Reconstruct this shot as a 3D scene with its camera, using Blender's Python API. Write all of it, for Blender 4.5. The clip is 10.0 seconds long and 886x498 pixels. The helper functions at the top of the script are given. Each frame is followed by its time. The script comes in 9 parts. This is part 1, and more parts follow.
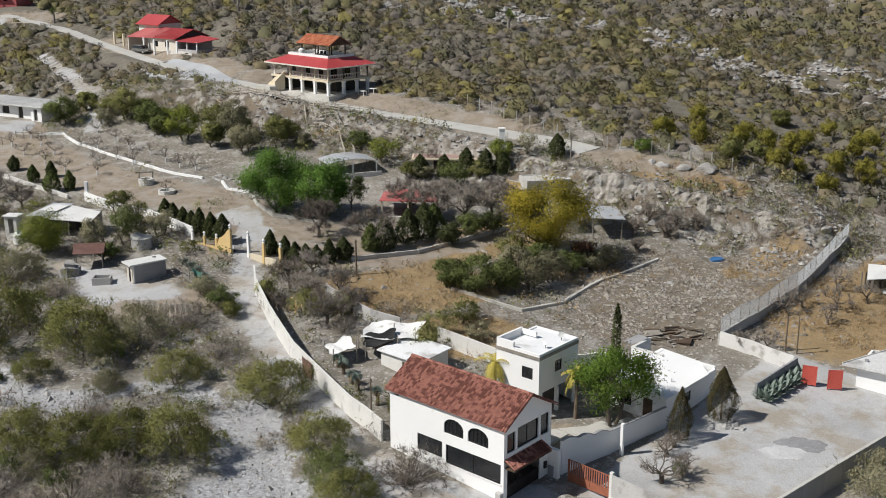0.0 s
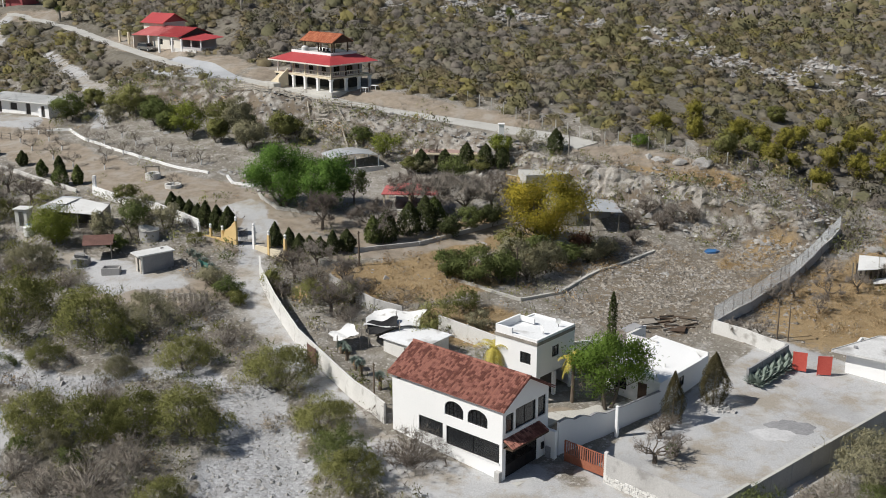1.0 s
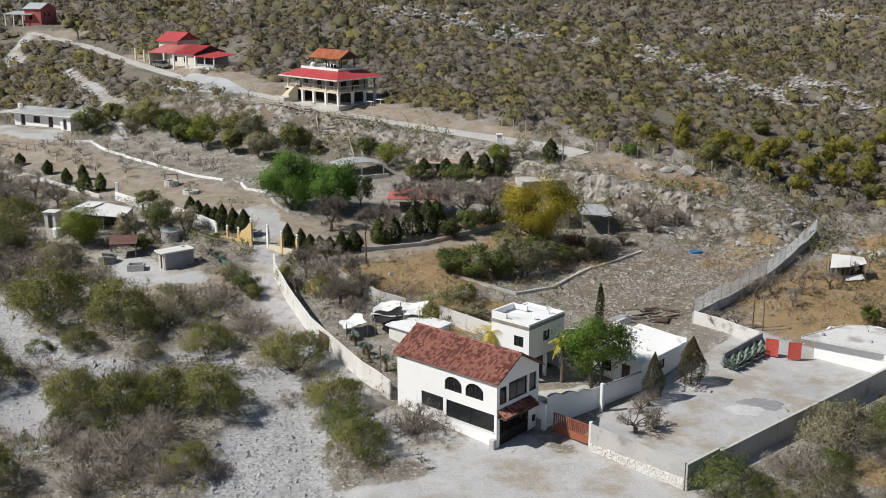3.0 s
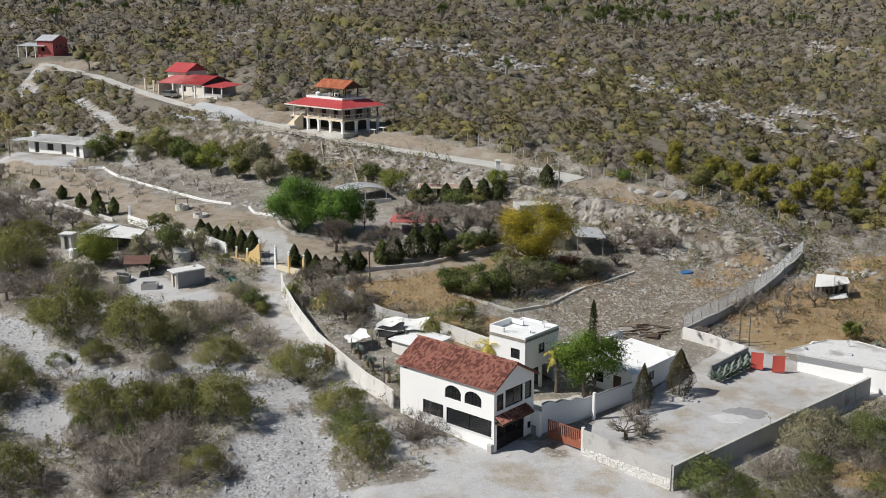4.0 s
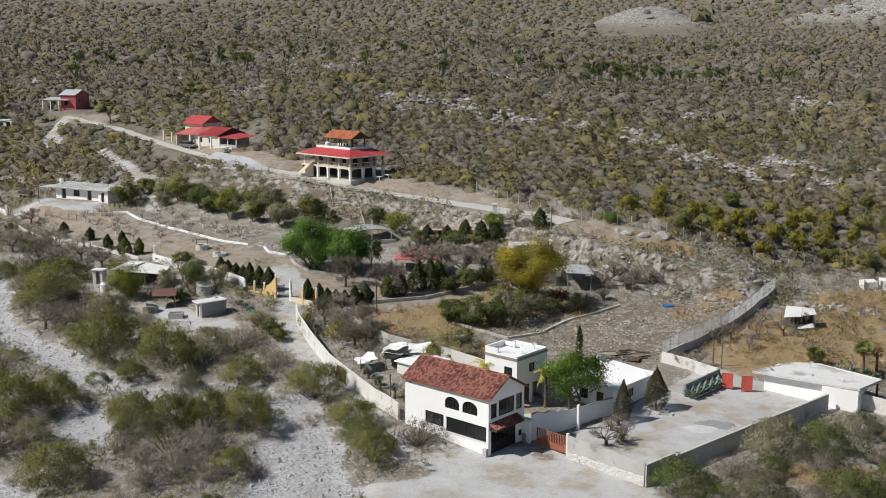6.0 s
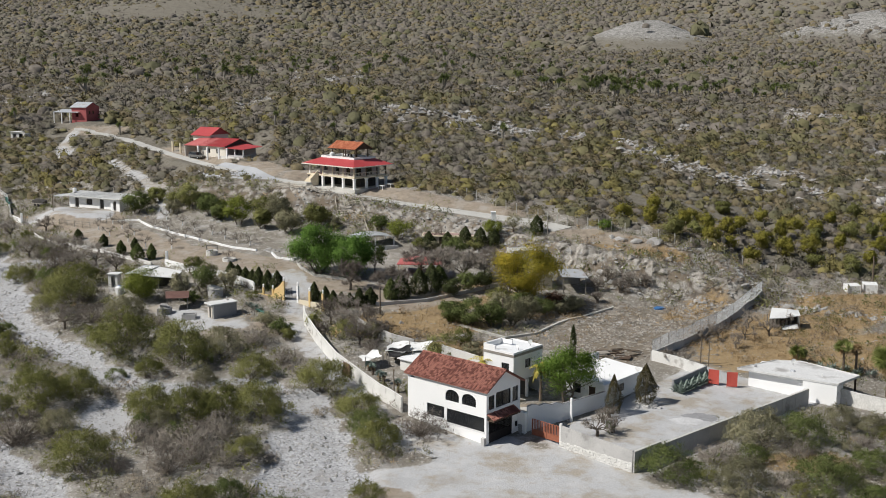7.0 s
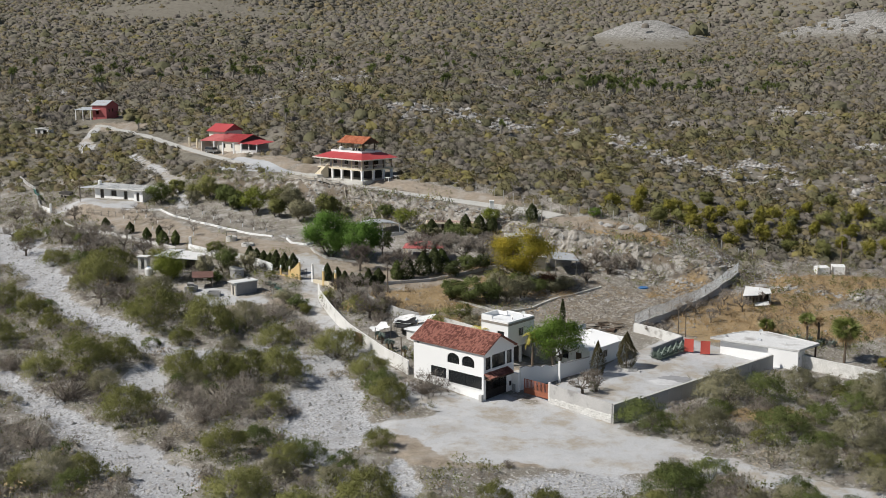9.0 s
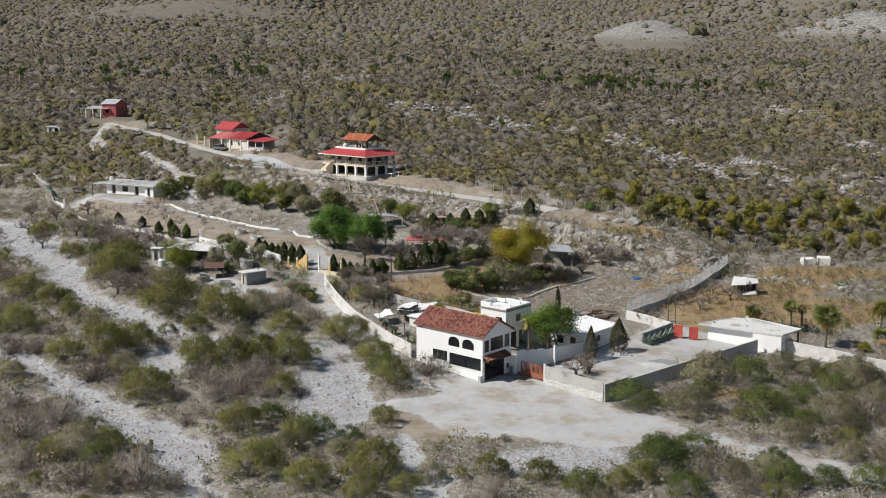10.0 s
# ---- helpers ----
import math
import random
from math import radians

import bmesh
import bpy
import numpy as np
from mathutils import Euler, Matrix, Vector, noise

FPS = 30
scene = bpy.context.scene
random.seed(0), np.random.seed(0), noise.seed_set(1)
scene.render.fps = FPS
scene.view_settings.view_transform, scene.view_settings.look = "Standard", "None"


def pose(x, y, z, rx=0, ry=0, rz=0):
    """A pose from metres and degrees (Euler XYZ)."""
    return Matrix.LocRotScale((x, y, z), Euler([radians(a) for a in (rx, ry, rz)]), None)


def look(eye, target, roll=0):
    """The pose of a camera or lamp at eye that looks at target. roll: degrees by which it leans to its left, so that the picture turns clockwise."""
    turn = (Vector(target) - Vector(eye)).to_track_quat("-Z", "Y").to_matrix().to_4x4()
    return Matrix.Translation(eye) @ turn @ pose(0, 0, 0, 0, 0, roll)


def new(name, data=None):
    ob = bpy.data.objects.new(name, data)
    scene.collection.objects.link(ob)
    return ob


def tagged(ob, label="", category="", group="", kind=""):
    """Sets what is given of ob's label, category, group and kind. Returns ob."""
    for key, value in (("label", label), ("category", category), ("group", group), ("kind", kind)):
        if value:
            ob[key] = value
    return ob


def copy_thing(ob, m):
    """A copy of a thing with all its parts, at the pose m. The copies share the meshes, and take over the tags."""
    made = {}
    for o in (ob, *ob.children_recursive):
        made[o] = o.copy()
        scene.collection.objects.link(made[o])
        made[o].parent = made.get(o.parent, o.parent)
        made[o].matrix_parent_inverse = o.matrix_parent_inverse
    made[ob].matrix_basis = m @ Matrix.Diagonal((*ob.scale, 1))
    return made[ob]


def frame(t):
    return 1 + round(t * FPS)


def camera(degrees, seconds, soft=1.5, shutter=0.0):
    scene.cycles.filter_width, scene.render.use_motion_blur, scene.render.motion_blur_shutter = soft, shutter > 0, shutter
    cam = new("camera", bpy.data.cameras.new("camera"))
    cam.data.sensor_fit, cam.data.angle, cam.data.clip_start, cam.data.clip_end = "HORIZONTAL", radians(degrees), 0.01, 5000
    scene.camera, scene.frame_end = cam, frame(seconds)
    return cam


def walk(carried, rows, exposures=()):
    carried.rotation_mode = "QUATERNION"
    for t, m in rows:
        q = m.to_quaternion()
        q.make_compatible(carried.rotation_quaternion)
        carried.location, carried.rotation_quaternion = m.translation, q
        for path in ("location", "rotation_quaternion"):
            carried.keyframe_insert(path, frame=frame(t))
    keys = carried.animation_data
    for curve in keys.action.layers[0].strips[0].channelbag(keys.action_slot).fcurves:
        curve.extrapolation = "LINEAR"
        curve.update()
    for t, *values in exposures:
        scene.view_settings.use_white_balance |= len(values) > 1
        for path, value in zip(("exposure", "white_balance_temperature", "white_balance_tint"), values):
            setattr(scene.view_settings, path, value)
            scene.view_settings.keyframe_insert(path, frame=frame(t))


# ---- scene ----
cam = camera(44.2, 10.0, 0.95)
METRES, EYE, TILT, LEAN, TURN = 66.0, 42.7, -16.0, 0.0, 0.0
ROWS = [
    (0.0, 0.0, 0.0, 0.0, 0.0, 0.0, -0.0),
    (0.5, -0.0001, -0.0208, -0.0067, 0.02, -0.0, -0.0),
    (1.0, 0.0001, -0.047, -0.0154, 0.04, -0.0, 0.0),
    (1.5, 0.0006, -0.078, -0.0254, 0.07, -0.0, 0.0),
    (2.0, 0.0019, -0.1137, -0.035, 0.12, 0.06, 0.01),
    (2.5, 0.0031, -0.152, -0.0467, 0.16, 0.44, 0.01),
    (4.0, 0.0051, -0.2854, -0.0837, 0.24, 2.76, -0.02),
    (4.5, 0.006, -0.3343, -0.097, 0.26, 3.5, -0.03),
    (5.0, 0.0067, -0.3852, -0.111, 0.28, 4.23, -0.04),
    (5.5, 0.0073, -0.438, -0.1253, 0.3, 4.96, -0.05),
    (7.0, 0.0089, -0.6038, -0.1715, 0.36, 6.31, -0.05),
    (7.5, 0.009, -0.6616, -0.1876, 0.39, 6.31, -0.05),
    (8.0, 0.0093, -0.7204, -0.2045, 0.41, 6.31, -0.04),
    (8.5, 0.0095, -0.7799, -0.2215, 0.44, 6.3, -0.04),
    (9.0, 0.01, -0.84, -0.2389, 0.46, 6.3, -0.03),
    (9.5, 0.0102, -0.9006, -0.2565, 0.48, 6.3, -0.03),
    (10.0, 0.0101, -0.9615, -0.2741, 0.5, 6.29, -0.03),
]
walk(cam, [(t, pose(0, 0, EYE, TILT, LEAN, TURN) @ pose(METRES * x, METRES * y, METRES * z, 90 + pitch, roll, yaw)) for t, x, y, z, yaw, pitch, roll in ROWS])

# ---- daylight ----
SUN_UP, SUN_X, SUN_Y = 47.0, -0.96, -0.27          # height in degrees and the side the sun stands on
scene.view_settings.exposure = -0.1
world = bpy.data.worlds.new("sky")
scene.world = world
world.use_nodes = True
sky = world.node_tree.nodes.new("ShaderNodeTexSky")
sky.sky_type = "NISHITA"
sky.sun_disc = False
sky.sun_elevation = radians(SUN_UP)
sky.sun_rotation = math.atan2(SUN_X, SUN_Y)
world.node_tree.links.new(sky.outputs[0], world.node_tree.nodes["Background"].inputs[0])
world.node_tree.nodes["Background"].inputs[1].default_value = 0.06
sun = new("sun", bpy.data.lights.new("sun", "SUN"))
sun.data.energy, sun.data.angle, sun.data.color = 4.95, radians(0.55), (1.0, 0.965, 0.91)
SUN_DIR = Vector((SUN_X, SUN_Y, math.tan(radians(SUN_UP)) * math.hypot(SUN_X, SUN_Y)))
sun.matrix_world = look(SUN_DIR * 100, (0, 0, 0))

# ---- terrain: heights of the land ----
GX = [-170.0, -110.0, -70.0, -35.0, 0.0, 35.0, 70.0, 110.0, 170.0]
GY = [0.0, 40.0, 70.0, 95.0, 115.0, 135.0, 158.0, 185.0, 215.0, 260.0]
GZ = [
    [-2, -2, -2, -2, -2.5, -3, -3.5, -4, -4],
    [-0.5, -0.5, 0, 0, -1, -1.6, -2.2, -3, -3],
    [1, 1, 1.2, 0.6, -0.2, -0.7, -1.4, -2, -2],
    [2, 2.2, 2.6, 3.0, 1.8, 0.5, -0.4, -1, -1],
    [3.5, 3, 3.4, 5.2, 4.0, 2.2, 1.6, 1, 1],
    [6, 4, 5.0, 7.4, 6.0, 3.6, 4.2, 3, 3],
    [8, 5, 7.5, 9.4, 9.6, 10.6, 5.6, 4, 4],
    [9, 6.2, 11, 13.5, 15.6, 14.8, 10, 6, 6],
    [13, 11, 17.2, 19.6, 20, 19, 15, 14, 14],
    [27, 27, 27, 29, 28, 24.5, 21, 20, 20],
]
FAR_Y = [260.0, 300.0, 400.0, 560.0, 740.0, 1000.0, 1500.0, 2400.0, 4500.0]
FAR_Z = [0.0, 3.0, 6.0, 10.0, 16.0, 24.0, 42.0, 125.0, 360.0]


def hermite(xs, ys, x):
    """Smooth curve through (xs, ys); ys may hold several columns."""
    xs, ys = np.asarray(xs, float), np.asarray(ys, float)
    d = np.gradient(ys, xs, axis=0)
    x = np.clip(x, xs[0], xs[-1])
    i = np.clip(np.searchsorted(xs, x) - 1, 0, len(xs) - 2)
    w = xs[i + 1] - xs[i]
    t = (x - xs[i]) / w
    if ys.ndim > 1:
        t, w = t[:, None], w[:, None]
    a, b, da, db = ys[i], ys[i + 1], d[i] * w, d[i + 1] * w
    return a + t * (da + t * (3 * (b - a) - 2 * da - db + t * (2 * (a - b) + da + db)))


def sstep(a, b, v):
    t = np.clip((v - a) / (b - a), 0, 1)
    return t * t * (3 - 2 * t)


BLUFF = [(-64.0, 196.0), (-47.0, 192.5), (-29.5, 182.5), (-14.5, 172.0), (3.5, 160.5), (19.0, 149.0), (34.0, 142.0), (47.0, 136.5), (57.0, 137.5)]


def side(line, x, y):
    """Signed distance to an open line in plan (left of its way is plus) and how far along it, 0 to 1."""
    best, sign, along = np.full(x.shape, 1e9), np.ones(x.shape), np.zeros(x.shape)
    n = len(line) - 1
    for i, ((ax, ay), (bx, by)) in enumerate(zip(line, line[1:])):
        ux, uy = bx - ax, by - ay
        t = np.clip(((x - ax) * ux + (y - ay) * uy) / (ux * ux + uy * uy), 0, 1)
        d = np.hypot(x - ax - t * ux, y - ay - t * uy)
        near = d < best
        best = np.where(near, d, best)
        sign = np.where(near, np.sign(ux * (y - ay) - uy * (x - ax)), sign)
        along = np.where(near, (i + t) / n, along)
    return best * sign, along


def scarp(x, y):
    s, a = side(BLUFF, x, y)
    return sstep(-2.2, 0.4, s) * (1 - sstep(8, 35, s)) * sstep(0, 0.12, a) * (1 - sstep(0.88, 1, a))


def land(x, y):
    """Smooth height of the land at arrays x, y."""
    x, y = np.atleast_1d(np.asarray(x, float)), np.atleast_1d(np.asarray(y, float))
    rows = hermite(GX, np.asarray(GZ).T, x)          # one height a station in y
    yy = np.clip(y, GY[0], GY[-1])
    g = np.asarray(GY)
    d = np.gradient(rows, g, axis=1)
    i = np.clip(np.searchsorted(g, yy) - 1, 0, len(g) - 2)
    k = np.arange(len(x))
    w = g[i + 1] - g[i]
    t = (yy - g[i]) / w
    a, b, da, db = rows[k, i], rows[k, i + 1], d[k, i] * w, d[k, i + 1] * w
    z = a + t * (da + t * (3 * (b - a) - 2 * da - db + t * (2 * (a - b) + da + db)))
    z = z + (2.2 + 1.1 * sstep(0.55, 0.75, side(BLUFF, x, y)[1])) * scarp(x, y)
    return z + hermite(FAR_Y, FAR_Z, np.maximum(y, FAR_Y[0]))


def ground(x, y):
    return float(land(x, y)[0])
# ---- end of terrain ----

# ---- materials ----
def material(name, a, b, coarse=0.4, fine=6.0, rough=0.85, bump=0.3, metal=0.0, island=0.0, stain=None, stain_scale=0.25, stain_at=0.6, spec=0.3, thin=0.0, each=0.0):
    """Two colours mixed by coarse and fine noise in metres, with fine relief; stain: a third colour in patches; island: spread from piece to piece."""
    m = bpy.data.materials.new(name)
    m.use_nodes = True
    nt, ln = m.node_tree.nodes, m.node_tree.links
    p = nt["Principled BSDF"]
    p.inputs["Roughness"].default_value, p.inputs["Metallic"].default_value = rough, metal
    p.inputs["Specular IOR Level"].default_value = spec
    geo = nt.new("ShaderNodeNewGeometry")
    n1, n2 = nt.new("ShaderNodeTexNoise"), nt.new("ShaderNodeTexNoise")
    for n, s, d in ((n1, coarse, 4), (n2, fine, 3)):
        n.inputs["Scale"].default_value, n.inputs["Detail"].default_value = s, d
        ln.new(geo.outputs["Position"], n.inputs["Vector"])
    add = nt.new("ShaderNodeMath")
    add.operation = "MULTIPLY_ADD"
    add.inputs[1].default_value = 0.45
    ln.new(n2.outputs[0], add.inputs[0])
    half = nt.new("ShaderNodeMath")
    half.operation = "MULTIPLY"
    half.inputs[1].default_value = 0.55
    ln.new(n1.outputs[0], half.inputs[0])
    ln.new(half.outputs[0], add.inputs[2])
    fac = add.outputs[0]
    if each:                                            # one plant differs from the next
        info, vary = nt.new("ShaderNodeObjectInfo"), nt.new("ShaderNodeMath")
        vary.operation = "MULTIPLY_ADD"
        vary.inputs[1].default_value = each
        ln.new(info.outputs["Random"], vary.inputs[0])
        low = nt.new("ShaderNodeMath")
        low.operation = "SUBTRACT"
        low.inputs[1].default_value = each / 2
        ln.new(fac, low.inputs[0])
        ln.new(low.outputs[0], vary.inputs[2])
        fac = vary.outputs[0]
    if island:
        wide = nt.new("ShaderNodeMath")
        wide.operation = "MULTIPLY_ADD"
        wide.inputs[1].default_value = island
        ln.new(geo.outputs["Random Per Island"], wide.inputs[0])
        off = nt.new("ShaderNodeMath")
        off.operation = "SUBTRACT"
        off.inputs[1].default_value = island / 2
        ln.new(fac, off.inputs[0])
        ln.new(off.outputs[0], wide.inputs[2])
        fac = wide.outputs[0]
    ramp = nt.new("ShaderNodeMapRange")
    ramp.inputs["From Min"].default_value, ramp.inputs["From Max"].default_value = 0.33, 0.67
    ln.new(fac, ramp.inputs["Value"])
    mix = nt.new("ShaderNodeMix")
    mix.data_type = "RGBA"
    mix.inputs["A"].default_value, mix.inputs["B"].default_value = (*a, 1), (*b, 1)
    ln.new(ramp.outputs[0], mix.inputs["Factor"])
    out = mix.outputs["Result"]
    if stain:
        n3 = nt.new("ShaderNodeTexNoise")
        n3.inputs["Scale"].default_value, n3.inputs["Detail"].default_value = stain_scale, 6
        ln.new(geo.outputs["Position"], n3.inputs["Vector"])
        r3 = nt.new("ShaderNodeMapRange")
        r3.inputs["From Min"].default_value, r3.inputs["From Max"].default_value = stain_at, stain_at + 0.12
        ln.new(n3.outputs[0], r3.inputs["Value"])
        m3 = nt.new("ShaderNodeMix")
        m3.data_type = "RGBA"
        m3.inputs["B"].default_value = (*stain, 1)
        ln.new(r3.outputs[0], m3.inputs["Factor"])
        ln.new(out, m3.inputs["A"])
        out = m3.outputs["Result"]
    ln.new(out, p.inputs["Base Color"])
    if thin:                                            # leaves let part of the light through
        tr = nt.new("ShaderNodeBsdfTranslucent")
        ln.new(out, tr.inputs["Color"])
        both = nt.new("ShaderNodeMixShader")
        both.inputs[0].default_value = thin
        ln.new(p.outputs[0], both.inputs[1])
        ln.new(tr.outputs[0], both.inputs[2])
        ln.new(both.outputs[0], nt["Material Output"].inputs["Surface"])
    if bump:
        bp = nt.new("ShaderNodeBump")
        bp.inputs["Strength"].default_value, bp.inputs["Distance"].default_value = bump, 0.05
        ln.new(n2.outputs[0], bp.inputs["Height"])
        ln.new(bp.outputs[0], p.inputs["Normal"])
    return m


def glass(name, tint):
    m = bpy.data.materials.new(name)
    m.use_nodes = True
    p = m.node_tree.nodes["Principled BSDF"]
    p.inputs["Base Color"].default_value = (*tint, 1)
    p.inputs["Roughness"].default_value = 0.06
    p.inputs["Transmission Weight"].default_value = 0.6
    return m


WHITE = material("white_paint", (0.83, 0.83, 0.82), (0.88, 0.88, 0.87), 0.3, 9, 0.8, 0.12, stain=(0.68, 0.67, 0.64), stain_scale=0.5, stain_at=0.7)
WHITE_WORN = material("worn_white_paint", (0.6, 0.59, 0.56), (0.74, 0.73, 0.7), 0.5, 7, 0.9, 0.25, stain=(0.4, 0.38, 0.35), stain_scale=0.7, stain_at=0.58)
ROOF_WHITE = material("white_roof_coating", (0.66, 0.67, 0.67), (0.8, 0.81, 0.81), 0.25, 5, 0.75, 0.15, stain=(0.42, 0.41, 0.39), stain_scale=0.35, stain_at=0.6)
ROOF_DUST = material("dusty_white_concrete", (0.52, 0.52, 0.51), (0.72, 0.72, 0.71), 0.3, 4, 0.9, 0.2, stain=(0.36, 0.35, 0.335), stain_scale=0.3, stain_at=0.52)
BLOCK = material("concrete_block", (0.38, 0.37, 0.36), (0.54, 0.53, 0.51), 0.35, 8, 0.95, 0.35, stain=(0.26, 0.25, 0.24), stain_scale=0.6, stain_at=0.62)
BLOCK_GREY = material("grey_render", (0.24, 0.24, 0.25), (0.36, 0.36, 0.36), 0.35, 8, 0.95, 0.3)
CONCRETE = material("pale_concrete", (0.42, 0.41, 0.38), (0.56, 0.55, 0.51), 0.25, 7, 0.9, 0.2, stain=(0.33, 0.31, 0.28), stain_scale=0.4, stain_at=0.6)
PAD_CONCRETE = material("pale_blue_grey_concrete", (0.36, 0.372, 0.385), (0.48, 0.49, 0.5), 0.25, 7, 0.9, 0.2)
STONE_WALL = material("rubble_masonry", (0.5, 0.49, 0.46), (0.76, 0.75, 0.72), 1.2, 5, 0.95, 0.8)
TILE = material("clay_roof_tile", (0.14, 0.052, 0.04), (0.35, 0.155, 0.118), 0.4, 5, 0.85, 0.15, island=0.55)
TILE_ORANGE = material("orange_clay_tile", (0.36, 0.11, 0.055), (0.5, 0.19, 0.1), 0.4, 5, 0.85, 0.15, island=0.5)
RED_SHEET = material("red_roof_sheet", (0.36, 0.045, 0.05), (0.45, 0.07, 0.07), 0.2, 3, 0.6, 0.08, stain=(0.5, 0.16, 0.14), stain_scale=0.3, stain_at=0.6)
RED_FADED = material("faded_red_roof", (0.4, 0.09, 0.09), (0.5, 0.16, 0.15), 0.4, 4, 0.7, 0.1)
DUSTY_ROOF = material("dusty_pink_roof", (0.3, 0.2, 0.17), (0.42, 0.31, 0.27), 0.4, 5, 0.9, 0.15)
CREAM = material("cream_paint", (0.62, 0.54, 0.4), (0.72, 0.65, 0.5), 0.4, 8, 0.85, 0.15)
IVORY = material("ivory_paint", (0.66, 0.62, 0.54), (0.76, 0.72, 0.64), 0.4, 8, 0.85, 0.15)
YELLOW = material("yellow_ochre_paint", (0.66, 0.47, 0.2), (0.74, 0.55, 0.27), 0.5, 8, 0.85, 0.15)
PINK = material("pink_paint", (0.36, 0.09, 0.095), (0.44, 0.13, 0.13), 0.4, 6, 0.85, 0.15)
LILAC = material("grey_plaster", (0.4, 0.39, 0.4), (0.52, 0.51, 0.52), 0.5, 7, 0.9, 0.15)
IRON = material("black_ironwork", (0.02, 0.02, 0.022), (0.05, 0.045, 0.045), 2, 20, 0.5, 0.1, 0.5)
RUST = material("rust_red_steel", (0.25, 0.08, 0.045), (0.38, 0.15, 0.09), 1, 9, 0.75, 0.15)
RED_GATE = material("red_gate_paint", (0.5, 0.08, 0.06), (0.6, 0.12, 0.09), 0.8, 8, 0.6, 0.1)
SHEET_PALE = material("pale_roof_sheet", (0.6, 0.6, 0.58), (0.74, 0.74, 0.72), 0.5, 6, 0.7, 0.1, stain=(0.45, 0.42, 0.38), stain_scale=0.6, stain_at=0.6)
RUST_DARK = material("dark_rusty_sheet", (0.1, 0.055, 0.045), (0.2, 0.11, 0.09), 1, 7, 0.8, 0.1)
TARP_BEIGE = material("beige_cloth", (0.46, 0.42, 0.36), (0.6, 0.56, 0.5), 0.9, 6, 0.8, 0.2)
SHEET = material("zinc_roof_sheet", (0.42, 0.44, 0.46), (0.6, 0.62, 0.63), 0.5, 6, 0.5, 0.1, 0.3, stain=(0.36, 0.3, 0.25), stain_scale=0.5, stain_at=0.6)
DARK_WOOD = material("dark_wood", (0.05, 0.035, 0.025), (0.12, 0.08, 0.055), 1.5, 12, 0.8, 0.2)
POLE_WOOD = material("weathered_pole_wood", (0.1, 0.075, 0.055), (0.2, 0.16, 0.12), 1.0, 15, 0.9, 0.2)
GREY_WOOD = material("grey_weathered_wood", (0.2, 0.18, 0.15), (0.36, 0.33, 0.29), 1.0, 14, 0.9, 0.2)
PANE = glass("dark_window_glass", (0.05, 0.055, 0.06))
# near-black: shade painted into rooms, openings and a gable; also dark scrap
SHADE_IN = material("painted_shade_and_scrap", (0.05, 0.045, 0.04), (0.09, 0.085, 0.08), 1, 6, 0.9, 0.1)
TARP_GREY = material("grey_tarpaulin", (0.42, 0.44, 0.46), (0.56, 0.58, 0.6), 0.8, 5, 0.6, 0.2)
TARP_WHITE = material("white_tarpaulin", (0.66, 0.66, 0.65), (0.8, 0.8, 0.78), 0.9, 6, 0.6, 0.25, stain=(0.4, 0.38, 0.35), stain_scale=0.9, stain_at=0.6)
TARP_BLACK = material("black_shade_cloth", (0.012, 0.012, 0.013), (0.035, 0.035, 0.035), 1, 8, 0.9, 0.2)
DARK_GREEN_NET = material("green_shade_net", (0.02, 0.09, 0.075), (0.05, 0.14, 0.11), 1, 9, 0.8, 0.1)
PLASTIC = material("white_plastic", (0.72, 0.72, 0.7), (0.8, 0.8, 0.79), 1, 8, 0.4, 0.03)
BLUE = material("blue_plastic", (0.03, 0.12, 0.3), (0.06, 0.18, 0.38), 1, 8, 0.5, 0.05)
CAR_GREY = material("dusty_grey_car_paint", (0.16, 0.16, 0.15), (0.22, 0.21, 0.2), 1, 9, 0.35, 0.02, 0.3)
RUBBER = material("black_rubber", (0.015, 0.015, 0.015), (0.03, 0.03, 0.03), 2, 12, 0.8, 0.05)
BARK = material("grey_brown_bark", (0.08, 0.065, 0.05), (0.19, 0.16, 0.13), 1.5, 12, 0.95, 0.4)
TWIG = material("bare_grey_twigs", (0.15, 0.125, 0.105), (0.37, 0.33, 0.285), 0.45, 2.0, 0.95, 0, spec=0.05, each=0.3)
TWIG_PALE = material("pale_dry_twigs", (0.27, 0.23, 0.18), (0.46, 0.4, 0.31), 0.45, 2.0, 0.95, 0, spec=0.05, each=0.3)
OLIVE = material("olive_green_leaves", (0.15, 0.157, 0.052), (0.3, 0.3, 0.115), 0.45, 1.6, 0.9, 0, island=0.12, spec=0.08, thin=0.25, each=0.34)
DARK_LEAF = material("dark_green_leaves", (0.095, 0.122, 0.04), (0.19, 0.22, 0.08), 0.45, 1.6, 0.9, 0, island=0.12, spec=0.08, thin=0.25, each=0.34)
GREY_LEAF = material("grey_green_leaves", (0.2, 0.192, 0.118), (0.38, 0.355, 0.23), 0.45, 1.6, 0.9, 0, island=0.12, spec=0.08, thin=0.25, each=0.34)
GOLD_LEAF = material("yellow_green_leaves", (0.2, 0.195, 0.035), (0.37, 0.33, 0.08), 0.15, 1.6, 0.9, 0, island=0.3, spec=0.08, thin=0.35)
LIME_LEAF = material("bright_green_leaves", (0.095, 0.16, 0.024), (0.19, 0.28, 0.058), 0.3, 2, 0.85, 0, island=0.4, spec=0.12, thin=0.35)
LUSH_LEAF = material("deep_green_leaves", (0.085, 0.17, 0.03), (0.19, 0.31, 0.07), 0.3, 2, 0.85, 0, island=0.4, spec=0.12, thin=0.35)
